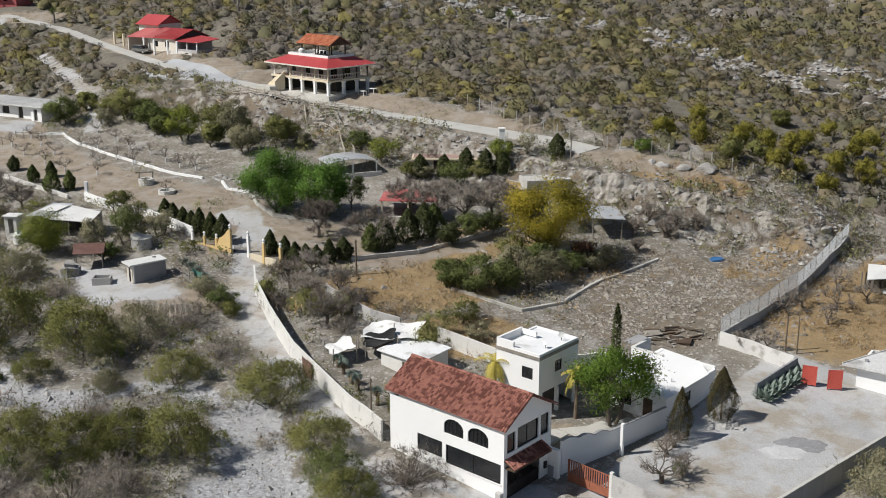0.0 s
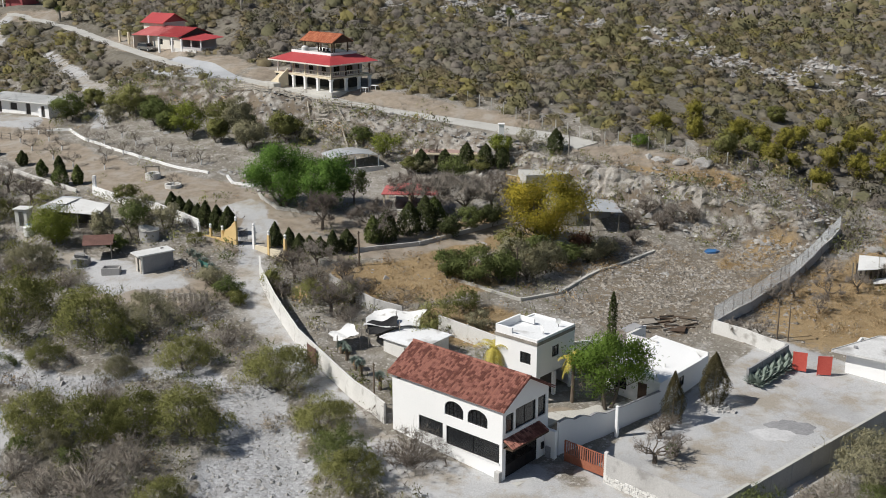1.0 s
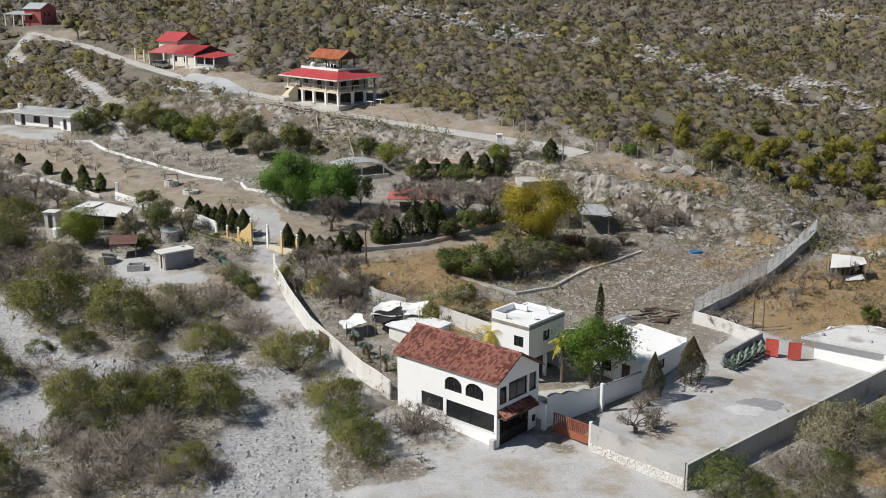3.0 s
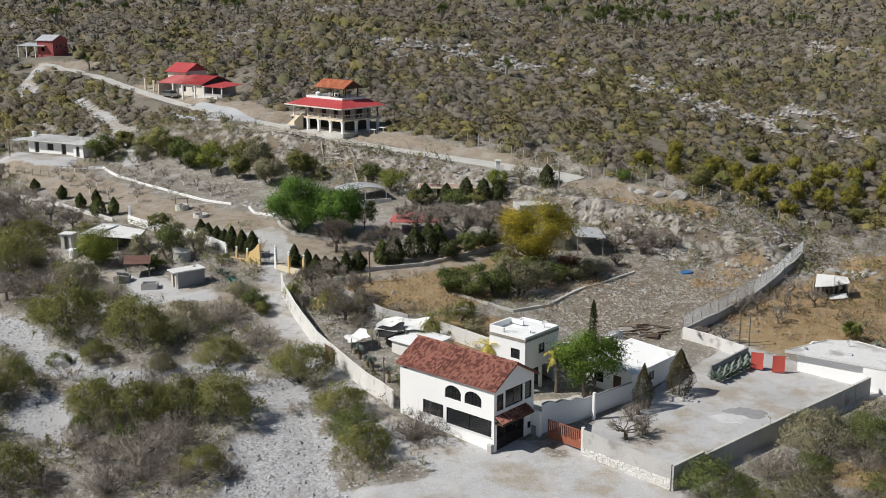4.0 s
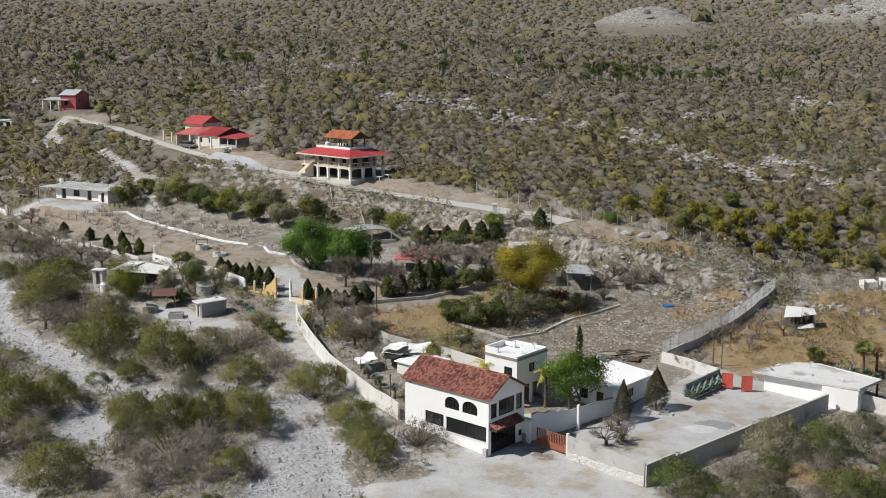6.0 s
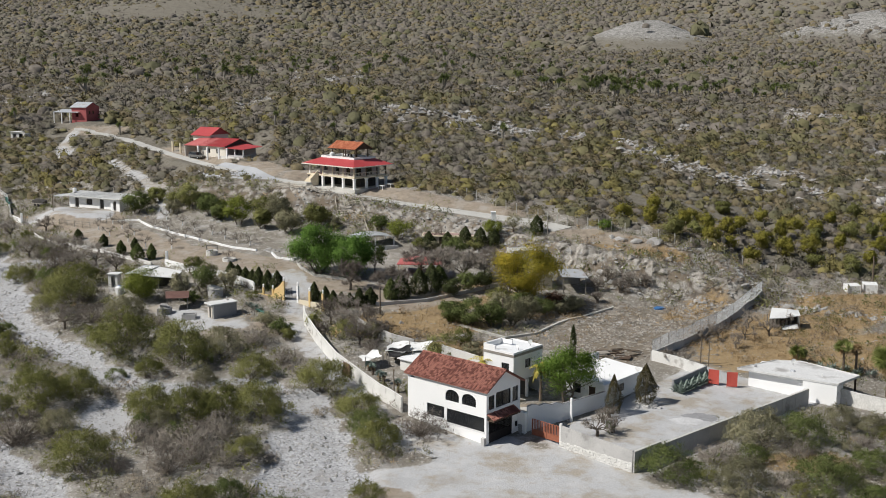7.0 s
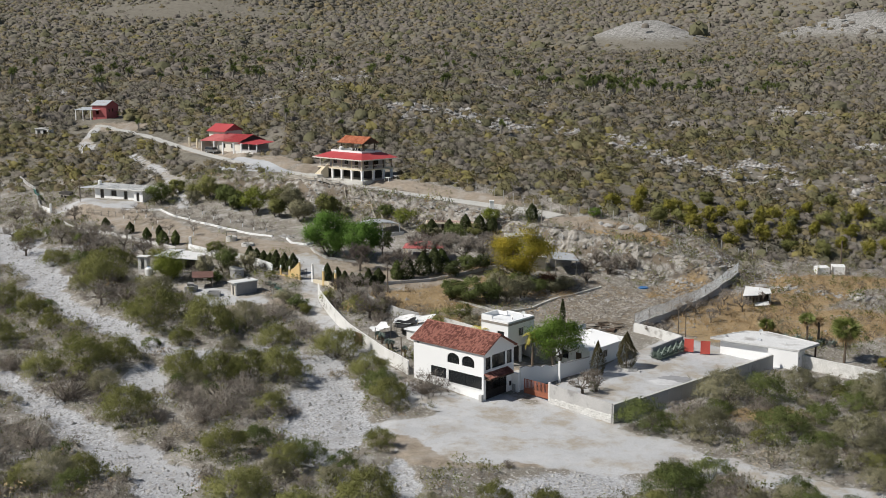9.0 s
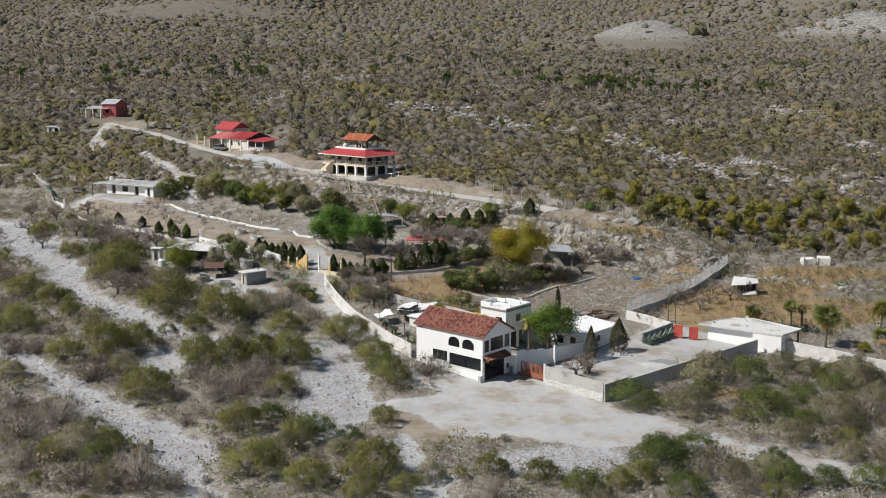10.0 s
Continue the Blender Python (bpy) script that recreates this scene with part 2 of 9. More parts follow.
AUTUMN_LEAF = material("golden_autumn_leaves", (0.2, 0.19, 0.03), (0.48, 0.38, 0.05), 0.3, 2, 0.85, 0, island=0.4, spec=0.12, thin=0.35)
CYPRESS_LEAF = material("cypress_foliage", (0.055, 0.07, 0.028), (0.12, 0.135, 0.06), 0.6, 3, 0.9, 0, island=0.3, spec=0.08, thin=0.35)
RUSTY_LEAF = material("rusty_conifer_foliage", (0.075, 0.066, 0.034), (0.15, 0.13, 0.066), 0.6, 3, 0.9, 0, island=0.3, spec=0.08, thin=0.35)
OCHRE_LEAF = material("ochre_dry_leaves", (0.16, 0.125, 0.05), (0.3, 0.24, 0.1), 0.45, 1.6, 0.9, 0, island=0.12, spec=0.08, thin=0.25, each=0.3)
LIME_OLIVE = material("yellowish_green_leaves", (0.135, 0.165, 0.03), (0.27, 0.3, 0.065), 0.4, 2, 0.85, 0, island=0.3, spec=0.1, thin=0.3)
CLIFF = material("limestone_cliff", (0.22, 0.2, 0.175), (0.48, 0.455, 0.41), 0.9, 3, 0.95, 1.0, stain=(0.17, 0.145, 0.115), stain_scale=0.7, stain_at=0.54)
SLOPE = [material(name, a, b, 0.35, 3.0, 0.95, 0.9, spec=0.05) for name, a, b in (
    ("slope_olive", (0.118, 0.109, 0.056), (0.186, 0.171, 0.094)), ("slope_dark_green", (0.098, 0.095, 0.056), (0.148, 0.142, 0.085)), ("slope_grey_green", (0.132, 0.121, 0.092), (0.196, 0.181, 0.142)), ("slope_yellow_green", (0.152, 0.135, 0.052), (0.226, 0.197, 0.082)),
    ("slope_grey_brown", (0.13, 0.115, 0.097), (0.2, 0.179, 0.153)), ("slope_pale_dry", (0.16, 0.144, 0.12), (0.235, 0.213, 0.18)), ("slope_straw", (0.19, 0.148, 0.085), (0.28, 0.225, 0.135)), ("slope_ochre", (0.144, 0.12, 0.074), (0.21, 0.176, 0.108)))]
STRAW = material("dry_straw_grass", (0.3, 0.2, 0.1), (0.5, 0.37, 0.21), 0.15, 2, 0.95, 0, island=0.3, spec=0.05)
RUSSET = material("russet_dry_brush", (0.13, 0.07, 0.045), (0.22, 0.12, 0.08), 0.3, 2, 0.95, 0, island=0.3, spec=0.05)
AGAVE_LEAF = material("grey_blue_agave", (0.14, 0.18, 0.15), (0.26, 0.31, 0.27), 0.8, 4, 0.6, 0.05)
PALM_LEAF = material("palm_fronds", (0.11, 0.14, 0.03), (0.26, 0.28, 0.085), 0.8, 4, 0.6, 0, island=0.3)
PALM_YELLOW = material("yellowing_palm_fronds", (0.32, 0.26, 0.04), (0.5, 0.42, 0.09), 0.8, 4, 0.6, 0, island=0.3)
ROCK = material("limestone_rock", (0.23, 0.222, 0.21), (0.44, 0.43, 0.41), 0.5, 4, 0.95, 0.6, stain=(0.52, 0.505, 0.475), stain_scale=0.8, stain_at=0.58)


# ---- mesh helpers ----
class Mesh:
    """Gathers faces; make() turns them into mesh data."""

    def __init__(self):
        self.v, self.f, self.weld = [], [], False

    def add(self, vs, fs):
        o = len(self.v)
        self.v += [tuple(p) for p in vs]
        self.f += [tuple(i + o for i in q) for q in fs]
        return self

    def box(self, x0, x1, y0, y1, z0, z1, m=None, c=0.0):
        """A box; c: chamfer of its upright and top edges."""
        if c:
            ring = [(x0 + c, y0), (x1 - c, y0), (x1, y0 + c), (x1, y1 - c), (x1 - c, y1), (x0 + c, y1), (x0, y1 - c), (x0, y0 + c)]
            ins = [(min(max(x, x0 + c), x1 - c), min(max(y, y0 + c), y1 - c)) for x, y in ring]
            vs = [(x, y, z0) for x, y in ring] + [(x, y, z1 - c) for x, y in ring] + [(x, y, z1) for x, y in ins]
            fs = [tuple(range(7, -1, -1)), tuple(range(16, 24))]
            for k in range(8):
                j = (k + 1) % 8
                fs += [(k, j, j + 8, k + 8), (k + 8, j + 8, j + 16, k + 16)]
        else:
            vs = [(x, y, z) for z in (z0, z1) for x, y in ((x0, y0), (x1, y0), (x1, y1), (x0, y1))]
            fs = [(3, 2, 1, 0), (4, 5, 6, 7), (0, 1, 5, 4), (1, 2, 6, 5), (2, 3, 7, 6), (3, 0, 4, 7)]
        if m is not None:
            vs = [m @ Vector(p) for p in vs]
        return self.add(vs, fs)

    def prism(self, ring, z0, z1, m=None):
        """Upright prism over a plan outline; z0 and z1 may be lists."""
        n = len(ring)
        a = z0 if isinstance(z0, (list, tuple)) else [z0] * n
        b = z1 if isinstance(z1, (list, tuple)) else [z1] * n
        vs = [(x, y, z) for (x, y), z in zip(ring, a)] + [(x, y, z) for (x, y), z in zip(ring, b)]
        if m is not None:
            vs = [m @ Vector(p) for p in vs]
        fs = [tuple(range(n - 1, -1, -1)), tuple(range(n, 2 * n))] + [(k, (k + 1) % n, (k + 1) % n + n, k + n) for k in range(n)]
        return self.add(vs, fs)

    def slab(self, corners, thick):
        """A sloping slab from four or more top corners."""
        n = len(corners)
        vs = [(x, y, z - thick) for x, y, z in corners] + list(corners)
        fs = [tuple(range(n - 1, -1, -1)), tuple(range(n, 2 * n))] + [(k, (k + 1) % n, (k + 1) % n + n, k + n) for k in range(n)]
        return self.add(vs, fs)

    def tube(self, path, radii, n=6, cap=True):
        rings = []
        for i, p in enumerate(path):
            p = Vector(p)
            d = (Vector(path[min(i + 1, len(path) - 1)]) - Vector(path[max(i - 1, 0)])).normalized()
            s = d.cross(Vector((0.3, 0.9, 0.31))).normalized()
            t = d.cross(s)
            r = radii[i] if isinstance(radii, (list, tuple)) else radii
            rings.append([p + r * (math.cos(2 * math.pi * k / n) * s + math.sin(2 * math.pi * k / n) * t) for k in range(n)])
        vs = [q for ring in rings for q in ring]
        fs = [(i * n + k, i * n + (k + 1) % n, (i + 1) * n + (k + 1) % n, (i + 1) * n + k) for i in range(len(path) - 1) for k in range(n)]
        if cap:
            fs += [tuple(range(n)), tuple(range(len(vs) - n, len(vs)))]
        return self.add(vs, fs)

    def wall(self, along, a0, a1, c0, c1, z0, z1, holes=()):
        """A straight wall along "x" or "y" from a0 to a1, c0 to c1 thick, with holes (a, b, low, high) through it."""
        self.weld = True
        cuts = sorted({a0, a1, *[h[0] for h in holes], *[h[1] for h in holes]})
        for p, q in zip(cuts, cuts[1:]):
            mid, z = (p + q) / 2, z0
            for h in sorted((h for h in holes if h[0] < mid < h[1]), key=lambda h: h[2]):
                if h[2] > z:
                    self.strip(along, p, q, c0, c1, z, h[2])
                z = h[3]
            if z < z1:
                self.strip(along, p, q, c0, c1, z, z1)
        return self

    def strip(self, along, p, q, c0, c1, z0, z1):
        return self.box(p, q, c0, c1, z0, z1) if along == "x" else self.box(c0, c1, p, q, z0, z1)

    def data(self, name, mats):
        me = bpy.data.meshes.new(name)
        me.from_pydata(self.v, [], self.f)
        for m in mats if isinstance(mats, (list, tuple)) else [mats]:
            me.materials.append(m)
        bm = bmesh.new()
        bm.from_mesh(me)
        if self.weld:
            bmesh.ops.remove_doubles(bm, verts=bm.verts, dist=0.001)
        bmesh.ops.recalc_face_normals(bm, faces=bm.faces)
        bm.to_mesh(me)
        bm.free()
        return me


def part(name, mesh, mat, parent, label=""):
    ob = new(name, mesh.data(name, mat) if isinstance(mesh, Mesh) else mesh)
    ob.parent = parent
    return tagged(ob, label) if label else ob


def thing(name, m, label, category, group="", kind=""):
    """An empty at the base of a thing, to hold its parts."""
    ob = new(name)
    ob.empty_display_size = 0.2
    ob.matrix_basis = m
    return tagged(ob, label, category, group, kind)


def at(x, y, turn=0.0, lift=0.0):
    """The pose of a thing that stands on the land."""
    return pose(x, y, height(x, y) + lift, 0, 0, turn)


def tris(name, v, mats, index=None, outward=None):
    """Mesh data of loose triangles from an array (n, 3, 3); outward (n, 3, 3): the soft normals of leaves in a bush."""
    n = len(v)
    if outward is not None:
        flip = np.einsum("ij,ij->i", np.cross(v[:, 1] - v[:, 0], v[:, 2] - v[:, 0]), outward.sum(1)) < 0
        v = np.where(flip[:, None, None], v[:, ::-1], v)
        outward = np.where(flip[:, None, None], outward[:, ::-1], outward)
    me = bpy.data.meshes.new(name)
    me.vertices.add(3 * n)
    me.vertices.foreach_set("co", np.ascontiguousarray(v, dtype=np.float32).ravel())
    me.loops.add(3 * n)
    me.loops.foreach_set("vertex_index", np.arange(3 * n, dtype=np.int32))
    me.polygons.add(n)
    me.polygons.foreach_set("loop_start", np.arange(0, 3 * n, 3, dtype=np.int32))
    for m in mats if isinstance(mats, (list, tuple)) else [mats]:
        me.materials.append(m)
    if index is not None:
        me.polygons.foreach_set("material_index", np.asarray(index, dtype=np.int32))
    if outward is not None:
        me.polygons.foreach_set("use_smooth", np.ones(n, dtype=bool))
    me.update(calc_edges=True)
    if outward is not None:
        flat = outward.reshape(-1, 3)
        me.normals_split_custom_set(flat / (np.linalg.norm(flat, axis=1)[:, None] + 1e-9))
    return me


def puffed(v, middle, rng, jitter=0.45):
    """Normals that point out of a bush, a little unruly from leaf to leaf."""
    d = v - middle
    d = d / (np.linalg.norm(d, axis=2)[..., None] + 1e-9)
    j = rng.normal(0, jitter, (len(v), 1, 3))
    return d + j

# ---- the ground ----
ARROYOS = [
    ([(-140, 215), (-118, 192), (-98.4, 172), (-92.6, 165), (-84.6, 154), (-76.1, 140.6), (-70.1, 129.1), (-65.1, 120.6), (-57.8, 109.9), (-50.7, 103), (-46, 96.7), (-40.7, 92), (-33.8, 91.3), (-26.8, 94), (-20.5, 91.5)],
     [2.6, 3.8, 6.4, 6.0, 4.4, 3.8, 3.2, 2.1, 2.1, 2.4, 2.2, 2.0, 1.5, 1.1, 1.5]),
    ([(-18.2, 89.8), (-15.9, 82.2), (-14.5, 73.5), (-14.6, 67.4), (-13.9, 61.6), (-13.8, 57.5)], [2.2, 3.8, 4.9, 5.8, 4.2, 1.8]),
    ([(-90, 100), (-72, 90), (-59.6, 82.1), (-50.2, 71.8), (-44.9, 66.3), (-41.9, 62.9), (-37.9, 58.7), (-34.3, 55.2), (-30.4, 51.5), (-27.1, 44.2), (-24.7, 38.9), (-20, 20)], [1.2, 1.3, 1.5, 1.9, 2.3, 2.6, 2.7, 3.3, 3.2, 1.9, 1.6, 1.8]),
    ([(-92, 158), (-86.1, 156.4), (-79.7, 154.9), (-72.6, 154.8)], 1.6),
    ([(-41.9, 89.1), (-39.6, 81.3), (-36.9, 75.6)], [1.6, 2.2, 1.4]),
    ([(-6.0, 60.1), (-4.4, 53.4), (-2.6, 46.8), (-1, 38)], [0.8, 1.5, 1.7, 1.5]),
    ([(-76, 122), (-82, 112), (-88, 108)], 1.6),
]
YARDS = [
    ([(-5.0, 68.0), (0, 66.8), (4.2, 65.4), (12, 64.2), (20, 61.0), (26, 60)], [2.5, 5.6, 8.2, 7.8, 7.0, 3.6]),
    ([(22, 61.5), (28, 57.5), (33, 54.2), (41, 49.0), (60, 40), (90, 28)], [4.0, 3.0, 2.7, 2.6, 2.4, 2.2]),
    ([(7, 74.5), (12, 72), (17, 70)], 4.0),
    ([(-10, 84), (-4.5, 79.5), (3, 74.5), (9, 71)], [1.8, 2.4, 3.4, 4.0]),
    ([(-100, 253), (-101.2, 245), (-98, 239)], 1.7),
    ([(-23.5, 127), (-23.8, 133), (-27, 138.5)], 2.6),
    ([(-45, 122), (-40, 118.5), (-35.5, 113.8), (-31, 113.6)], [1.6, 2.6, 3.4, 2.4]),
    ([(-88, 192), (-80, 188.5), (-73, 185.5)], 3.4),
]
DRIVES = [
    ([(-23.5, 127), (-24.5, 134), (-30, 143), (-38, 147.5), (-50, 156), (-60, 165), (-72, 178), (-82, 186)], 4.8),
    ([(-24, 135), (-14, 133), (-6, 131.5)], 3.2),
    ([(-20, 130), (-12, 124.5), (-4, 126.5), (8, 136.5), (16, 140)], 2.4),
    ([(-80, 186), (-72, 184)], 5),
]
HILL_FOOT = [(-260, 150), (-140, 205), (-112, 214), (-90, 209), (-66, 202), (-48, 199), (-27, 188), (8, 172), (24, 158), (40, 150), (56, 147), (75, 146), (120, 140), (200, 130)]
LEDGE = [(55, 132.5), (60, 130.2), (66.6, 126.8), (72, 124.6), (77, 122.4)]
OUTCROPS = [(-92, 560, 19.8, 60), (-70, 470, 10.8, 32), (-43, 426, 16.2, 52), (-30, 330, 7.2, 28), (-12, 262, 8.1, 18), (1, 255, 9, 12), (9, 256, 6.3, 12), (18, 250, 8.1, 10), (33, 246, 5.4, 8), (49, 240, 7.2, 12), (56, 223, 5.4, 12), (63, 219, 6.3, 12), (69, 213, 5.4, 10), (81, 225, 7.2, 10), (84, 211, 5.4, 8),
            (103, 210, 8.1, 12), (-97, 350, 9, 24), (-140, 330, 9, 28), (-60, 300, 6.3, 16), (30, 300, 7.2, 16), (75, 290, 8.1, 16), (120, 250, 8.1, 16), (-150, 420, 12.6, 36), (120, 330, 12.6, 24), (20, 400, 12.6, 28)]      # bare stony patches: x, y, half widths
RUTS = [
    ([(-23.2, 126), (-23, 119), (-20.6, 111), (-17.3, 102.8), (-14.1, 96), (-9.8, 89), (-7.2, 82), (-4, 76)], 2.2),
    ([(-83.4, 229), (-72.9, 213.7), (-64.8, 199.9), (-60, 190), (-59, 182)], 1.8),
]
VILLA_ROAD = [(-100.2, 255.3), (-84, 245.3), (-72.3, 233.1), (-59.6, 219), (-46.7, 203.5), (-33.6, 192.8), (-26, 187), (-18.7, 180.6), (-9.6, 174.8), (1.1, 169.1), (9.2, 165.4), (17, 160.4), (21.5, 156.5)]


def near(line, x, y):
    return np.abs(side(line, x, y)[0])


def wobble(x, y, size, seed):
    """Smooth pseudo-random field between -1 and 1."""
    a = np.sin(x / size + seed) * np.cos(y / size * 1.13 - seed * 2.1)
    b = np.sin((x * 0.62 + y * 0.78) / size * 2.3 + seed * 3.7) * np.cos((x * 0.8 - y * 0.6) / size * 2.1 + seed)
    c = np.sin((x * 0.35 - y * 0.93) / size * 5.1 + seed * 1.9) * np.cos((x * 0.91 + y * 0.4) / size * 4.7 - seed)
    return (a + 0.6 * b + 0.4 * c) / 1.6


def band(lines, x, y, soft=1.5, ragged=1.2):
    out = np.zeros(x.shape)
    for line, wide in lines:
        d, along = side(line, x, y)
        d = np.abs(d) + ragged * wobble(x, y, 2.7, 1.3)
        if isinstance(wide, list):                      # a width at every point of the line
            wide = np.interp(along, np.linspace(0, 1, len(wide)), wide)
        out = np.maximum(out, 1 - sstep(wide - soft / 2, wide + soft / 2, d))
    return out


def blob(x, y, cx, cy, rx, ry, turn=0.0, soft=0.5):
    c, s = math.cos(radians(turn)), math.sin(radians(turn))
    u, v = ((x - cx) * c + (y - cy) * s) / rx, (-(x - cx) * s + (y - cy) * c) / ry
    return 1 - sstep(1 - soft, 1 + soft, np.hypot(u, v) + 0.12 * wobble(x, y, 3.1, 2.2))


CX, CY, CTURN = -4.45, 84.5, -41.1                  # the walled compound: corner of the front house and its turn
COMPOUND = pose(CX, CY, 0, 0, 0, CTURN)


def local(x, y):
    c, s = math.cos(radians(CTURN)), math.sin(radians(CTURN))
    return (x - CX) * c + (y - CY) * s, -(x - CX) * s + (y - CY) * c


def stony(x, y):
    """Bare stony patches on the slope, broken up by soil."""
    out = np.zeros(x.shape)
    for cx, cy, rx, ry in OUTCROPS:
        u = np.hypot((x - cx) / rx, (y - cy) / ry)
        out = np.maximum(out, 1 - sstep(0.55, 1.15, u + 0.08 + 0.6 * wobble(x, y, 2.2 + 0.004 * cy, 1.7 + cx)))
    return out


def masks(x, y):
    a, b = local(x, y)
    lot = sstep(15, 16, a) * (1 - sstep(28.5 + b * 0.12, 29.5 + b * 0.12, a)) * sstep(4.5, 5.5, b) * (1 - sstep(41, 43, b))
    bed = band(ARROYOS, x, y, 2.0, 1.9) 
    yard = np.maximum(band(YARDS, x, y, 2.0, 1.3), lot)
    ruts = 1 - np.minimum(1, np.min([np.abs(np.abs(near(l, x, y)) - 0.85) for l, w in RUTS], axis=0) / 0.75)
    ruts = np.maximum(ruts, 0.55 * band(RUTS, x, y, 1.2, 0.6))
    yard = np.maximum(yard, np.clip(ruts, 0, 1))
    grass = np.max([blob(x, y, *e) for e in ((-4, 117, 12, 6, 20), (3, 106, 7, 5), (40, 131, 7, 3, 40), (5, 133, 13, 5, 38), (15, 127, 7, 5), (62, 112, 12, 7, 20), (48, 116, 15, 11, 40), (60, 127, 14, 7, 30), (70, 134, 14, 4), (40, 73, 6, 3), (33, 148, 10, 3, -20))], axis=0)
    tan = np.max([blob(x, y, *e) for e in ((-24, 192, 16, 8, -43), (-8, 179, 13, 3.5, -30), (8, 171, 9, 2.5, -30), (-45, 207, 10, 6, -35), (-36, 147, 7, 4.5, -35), (-62, 226, 16, 5, -40), (-95, 254, 9, 4), (28, 152, 10, 3, -20), (-31, 111, 8, 4, 10), (-3.5, 63.5, 5, 5), (4, 58, 9, 2.5), (10.3, 87, 3, 2.2), (31, 80, 4, 1.6, 50), (22, 84.5, 3, 1.5, 40))], axis=0)
    tan = np.maximum(tan, band(DRIVES, x, y, 2.5, 1.2))
    pale = blob(x, y, 13, 51, 9, 4.5, 10)
    bed = np.maximum(bed, 0.8 * pale)
    rubble = np.max([blob(x, y, *e) for e in ((27, 121, 12, 13, 30), (23, 112, 8, 7), (40, 129, 8, 6, 40))], axis=0)
    s, al = side(BLUFF, x, y)
    rock = sstep(-8, -3.5, s) * (1 - sstep(1.0, 4.5, s)) * (1 - sstep(0.96, 1, al) * sstep(8, 12, np.abs(s)))
    rock = np.max([rock, blob(x, y, 40, 143, 17, 7, -15), blob(x, y, -152, 287, 14, 9), blob(x, y, -128, 232, 9, 5), blob(x, y, -140, 345, 10, 14)], axis=0)
    rock = np.maximum(rock, 1 - sstep(1.0, 2.4, near(LEDGE, x, y) + 1.2 * wobble(x, y, 3, 1.1)))
    rock = np.maximum(rock, stony(x, y))
    return bed, yard, grass, tan, rubble, rock


PADS = [(-24, 190, 11, 16.9), (-56, 226, 12, 20.4), (-76, 193, 10, 11.7), (-100, 262, 6, 27.1), (-46, 133.5, 6, 6.7)]


HILLS = [(246, 1330, 80, 90, 40), (480, 1150, 140, 150, 52), (-520, 2480, 230, 190, 95), (850, 2300, 300, 300, 160)]      # x, y, half widths, height


def bald(x, y):
    """How rocky and bare the far hills are."""
    return np.clip(sum(np.exp(-(((x - hx) / sx) ** 2 + ((y - hy) / sy) ** 2) * 0.9) for hx, hy, sx, sy, hz in HILLS[:2]) * 1.7 - 0.35, 0, 1)


ROAD_Z = [float(v) for v in land(*np.array(VILLA_ROAD).T)]
ROAD_Z = [ROAD_Z[0]] + [(a + 2 * b + c) / 4 for a, b, c in zip(ROAD_Z, ROAD_Z[1:], ROAD_Z[2:])] + [ROAD_Z[-1]]


def relief(x, y):
    """The land with its pads, channels and bumps."""
    z = land(x, y)
    for px, py, r, pz in PADS:
        d = np.hypot(x - px, y - py)
        z = z + (pz - z) * (1 - sstep(r * 0.8, r * 1.35, d))
    bed, yard, grass, tan, rubble, rock = masks(x, y)
    flat = np.maximum(yard, tan * 0.7)
    z = z - 0.55 * bed
    hill = sstep(165, 215, y + 0.25 * np.abs(x))
    z = z + (1 - flat) * (0.16 * wobble(x, y, 3.3, 0.7) + 0.5 * hill * wobble(x, y, 9, 3.1) + hill * 2.2 * wobble(x, y, 38, 5.2) * sstep(200, 300, y))
    z = z + rock * (0.75 * np.abs(wobble(x, y, 1.9, 4.4)) + 0.5 * wobble(x, y, 5.2, 2.9)) + rubble * 0.1 * wobble(x, y, 1.1, 8.8)
    s, al = side(VILLA_ROAD, x, y)
    w = 1 - sstep(2.2, 5.0, np.abs(s))
    z = z + w * (np.interp(al, np.linspace(0, 1, len(ROAD_Z)), ROAD_Z) - z)
    far = sstep(450, 900, y)
    for hx, hy, sx, sy, hz in HILLS:
        z = z + far * hz * np.exp(-(((x - hx) / sx) ** 2 + ((y - hy) / sy) ** 2))
    return z


KNOWN = {}


def height(x, y):
    key = (round(float(x), 3), round(float(y), 3))
    if key not in KNOWN:
        KNOWN[key] = float(relief(np.array([key[0]]), np.array([key[1]]))[0])
    return KNOWN[key]


def lines(core0, core1, step, low, high):
    mid = list(np.arange(core0, core1 + 0.01, step))
    left, right, d = [], [], step
    while (left[-1] if left else core0) > low:
        d *= 1.13
        left.append((left[-1] if left else core0) - d)
    d = step
    while (right[-1] if right else core1) < high:
        d *= 1.09
        right.append((right[-1] if right else core1) + d)
    return np.array(left[::-1] + mid + right)


xs, ys = lines(-120, 100, 0.9, -4000, 4000), lines(34, 215, 0.9, -1500, 4400)
gx, gy = np.meshgrid(xs, ys)
px, py = gx.ravel(), gy.ravel()
pz = relief(px, py)
me = bpy.data.meshes.new("ground")
w, hgt = len(xs), len(ys)
me.vertices.add(w * hgt)
me.vertices.foreach_set("co", np.stack([px, py, pz], 1).astype(np.float32).ravel())
i = (np.arange(hgt - 1)[:, None] * w + np.arange(w - 1)[None, :]).ravel()
quads = np.stack([i, i + 1, i + w + 1, i + w], 1).astype(np.int32)
me.loops.add(quads.size)
me.loops.foreach_set("vertex_index", quads.ravel())
me.polygons.add(len(quads))
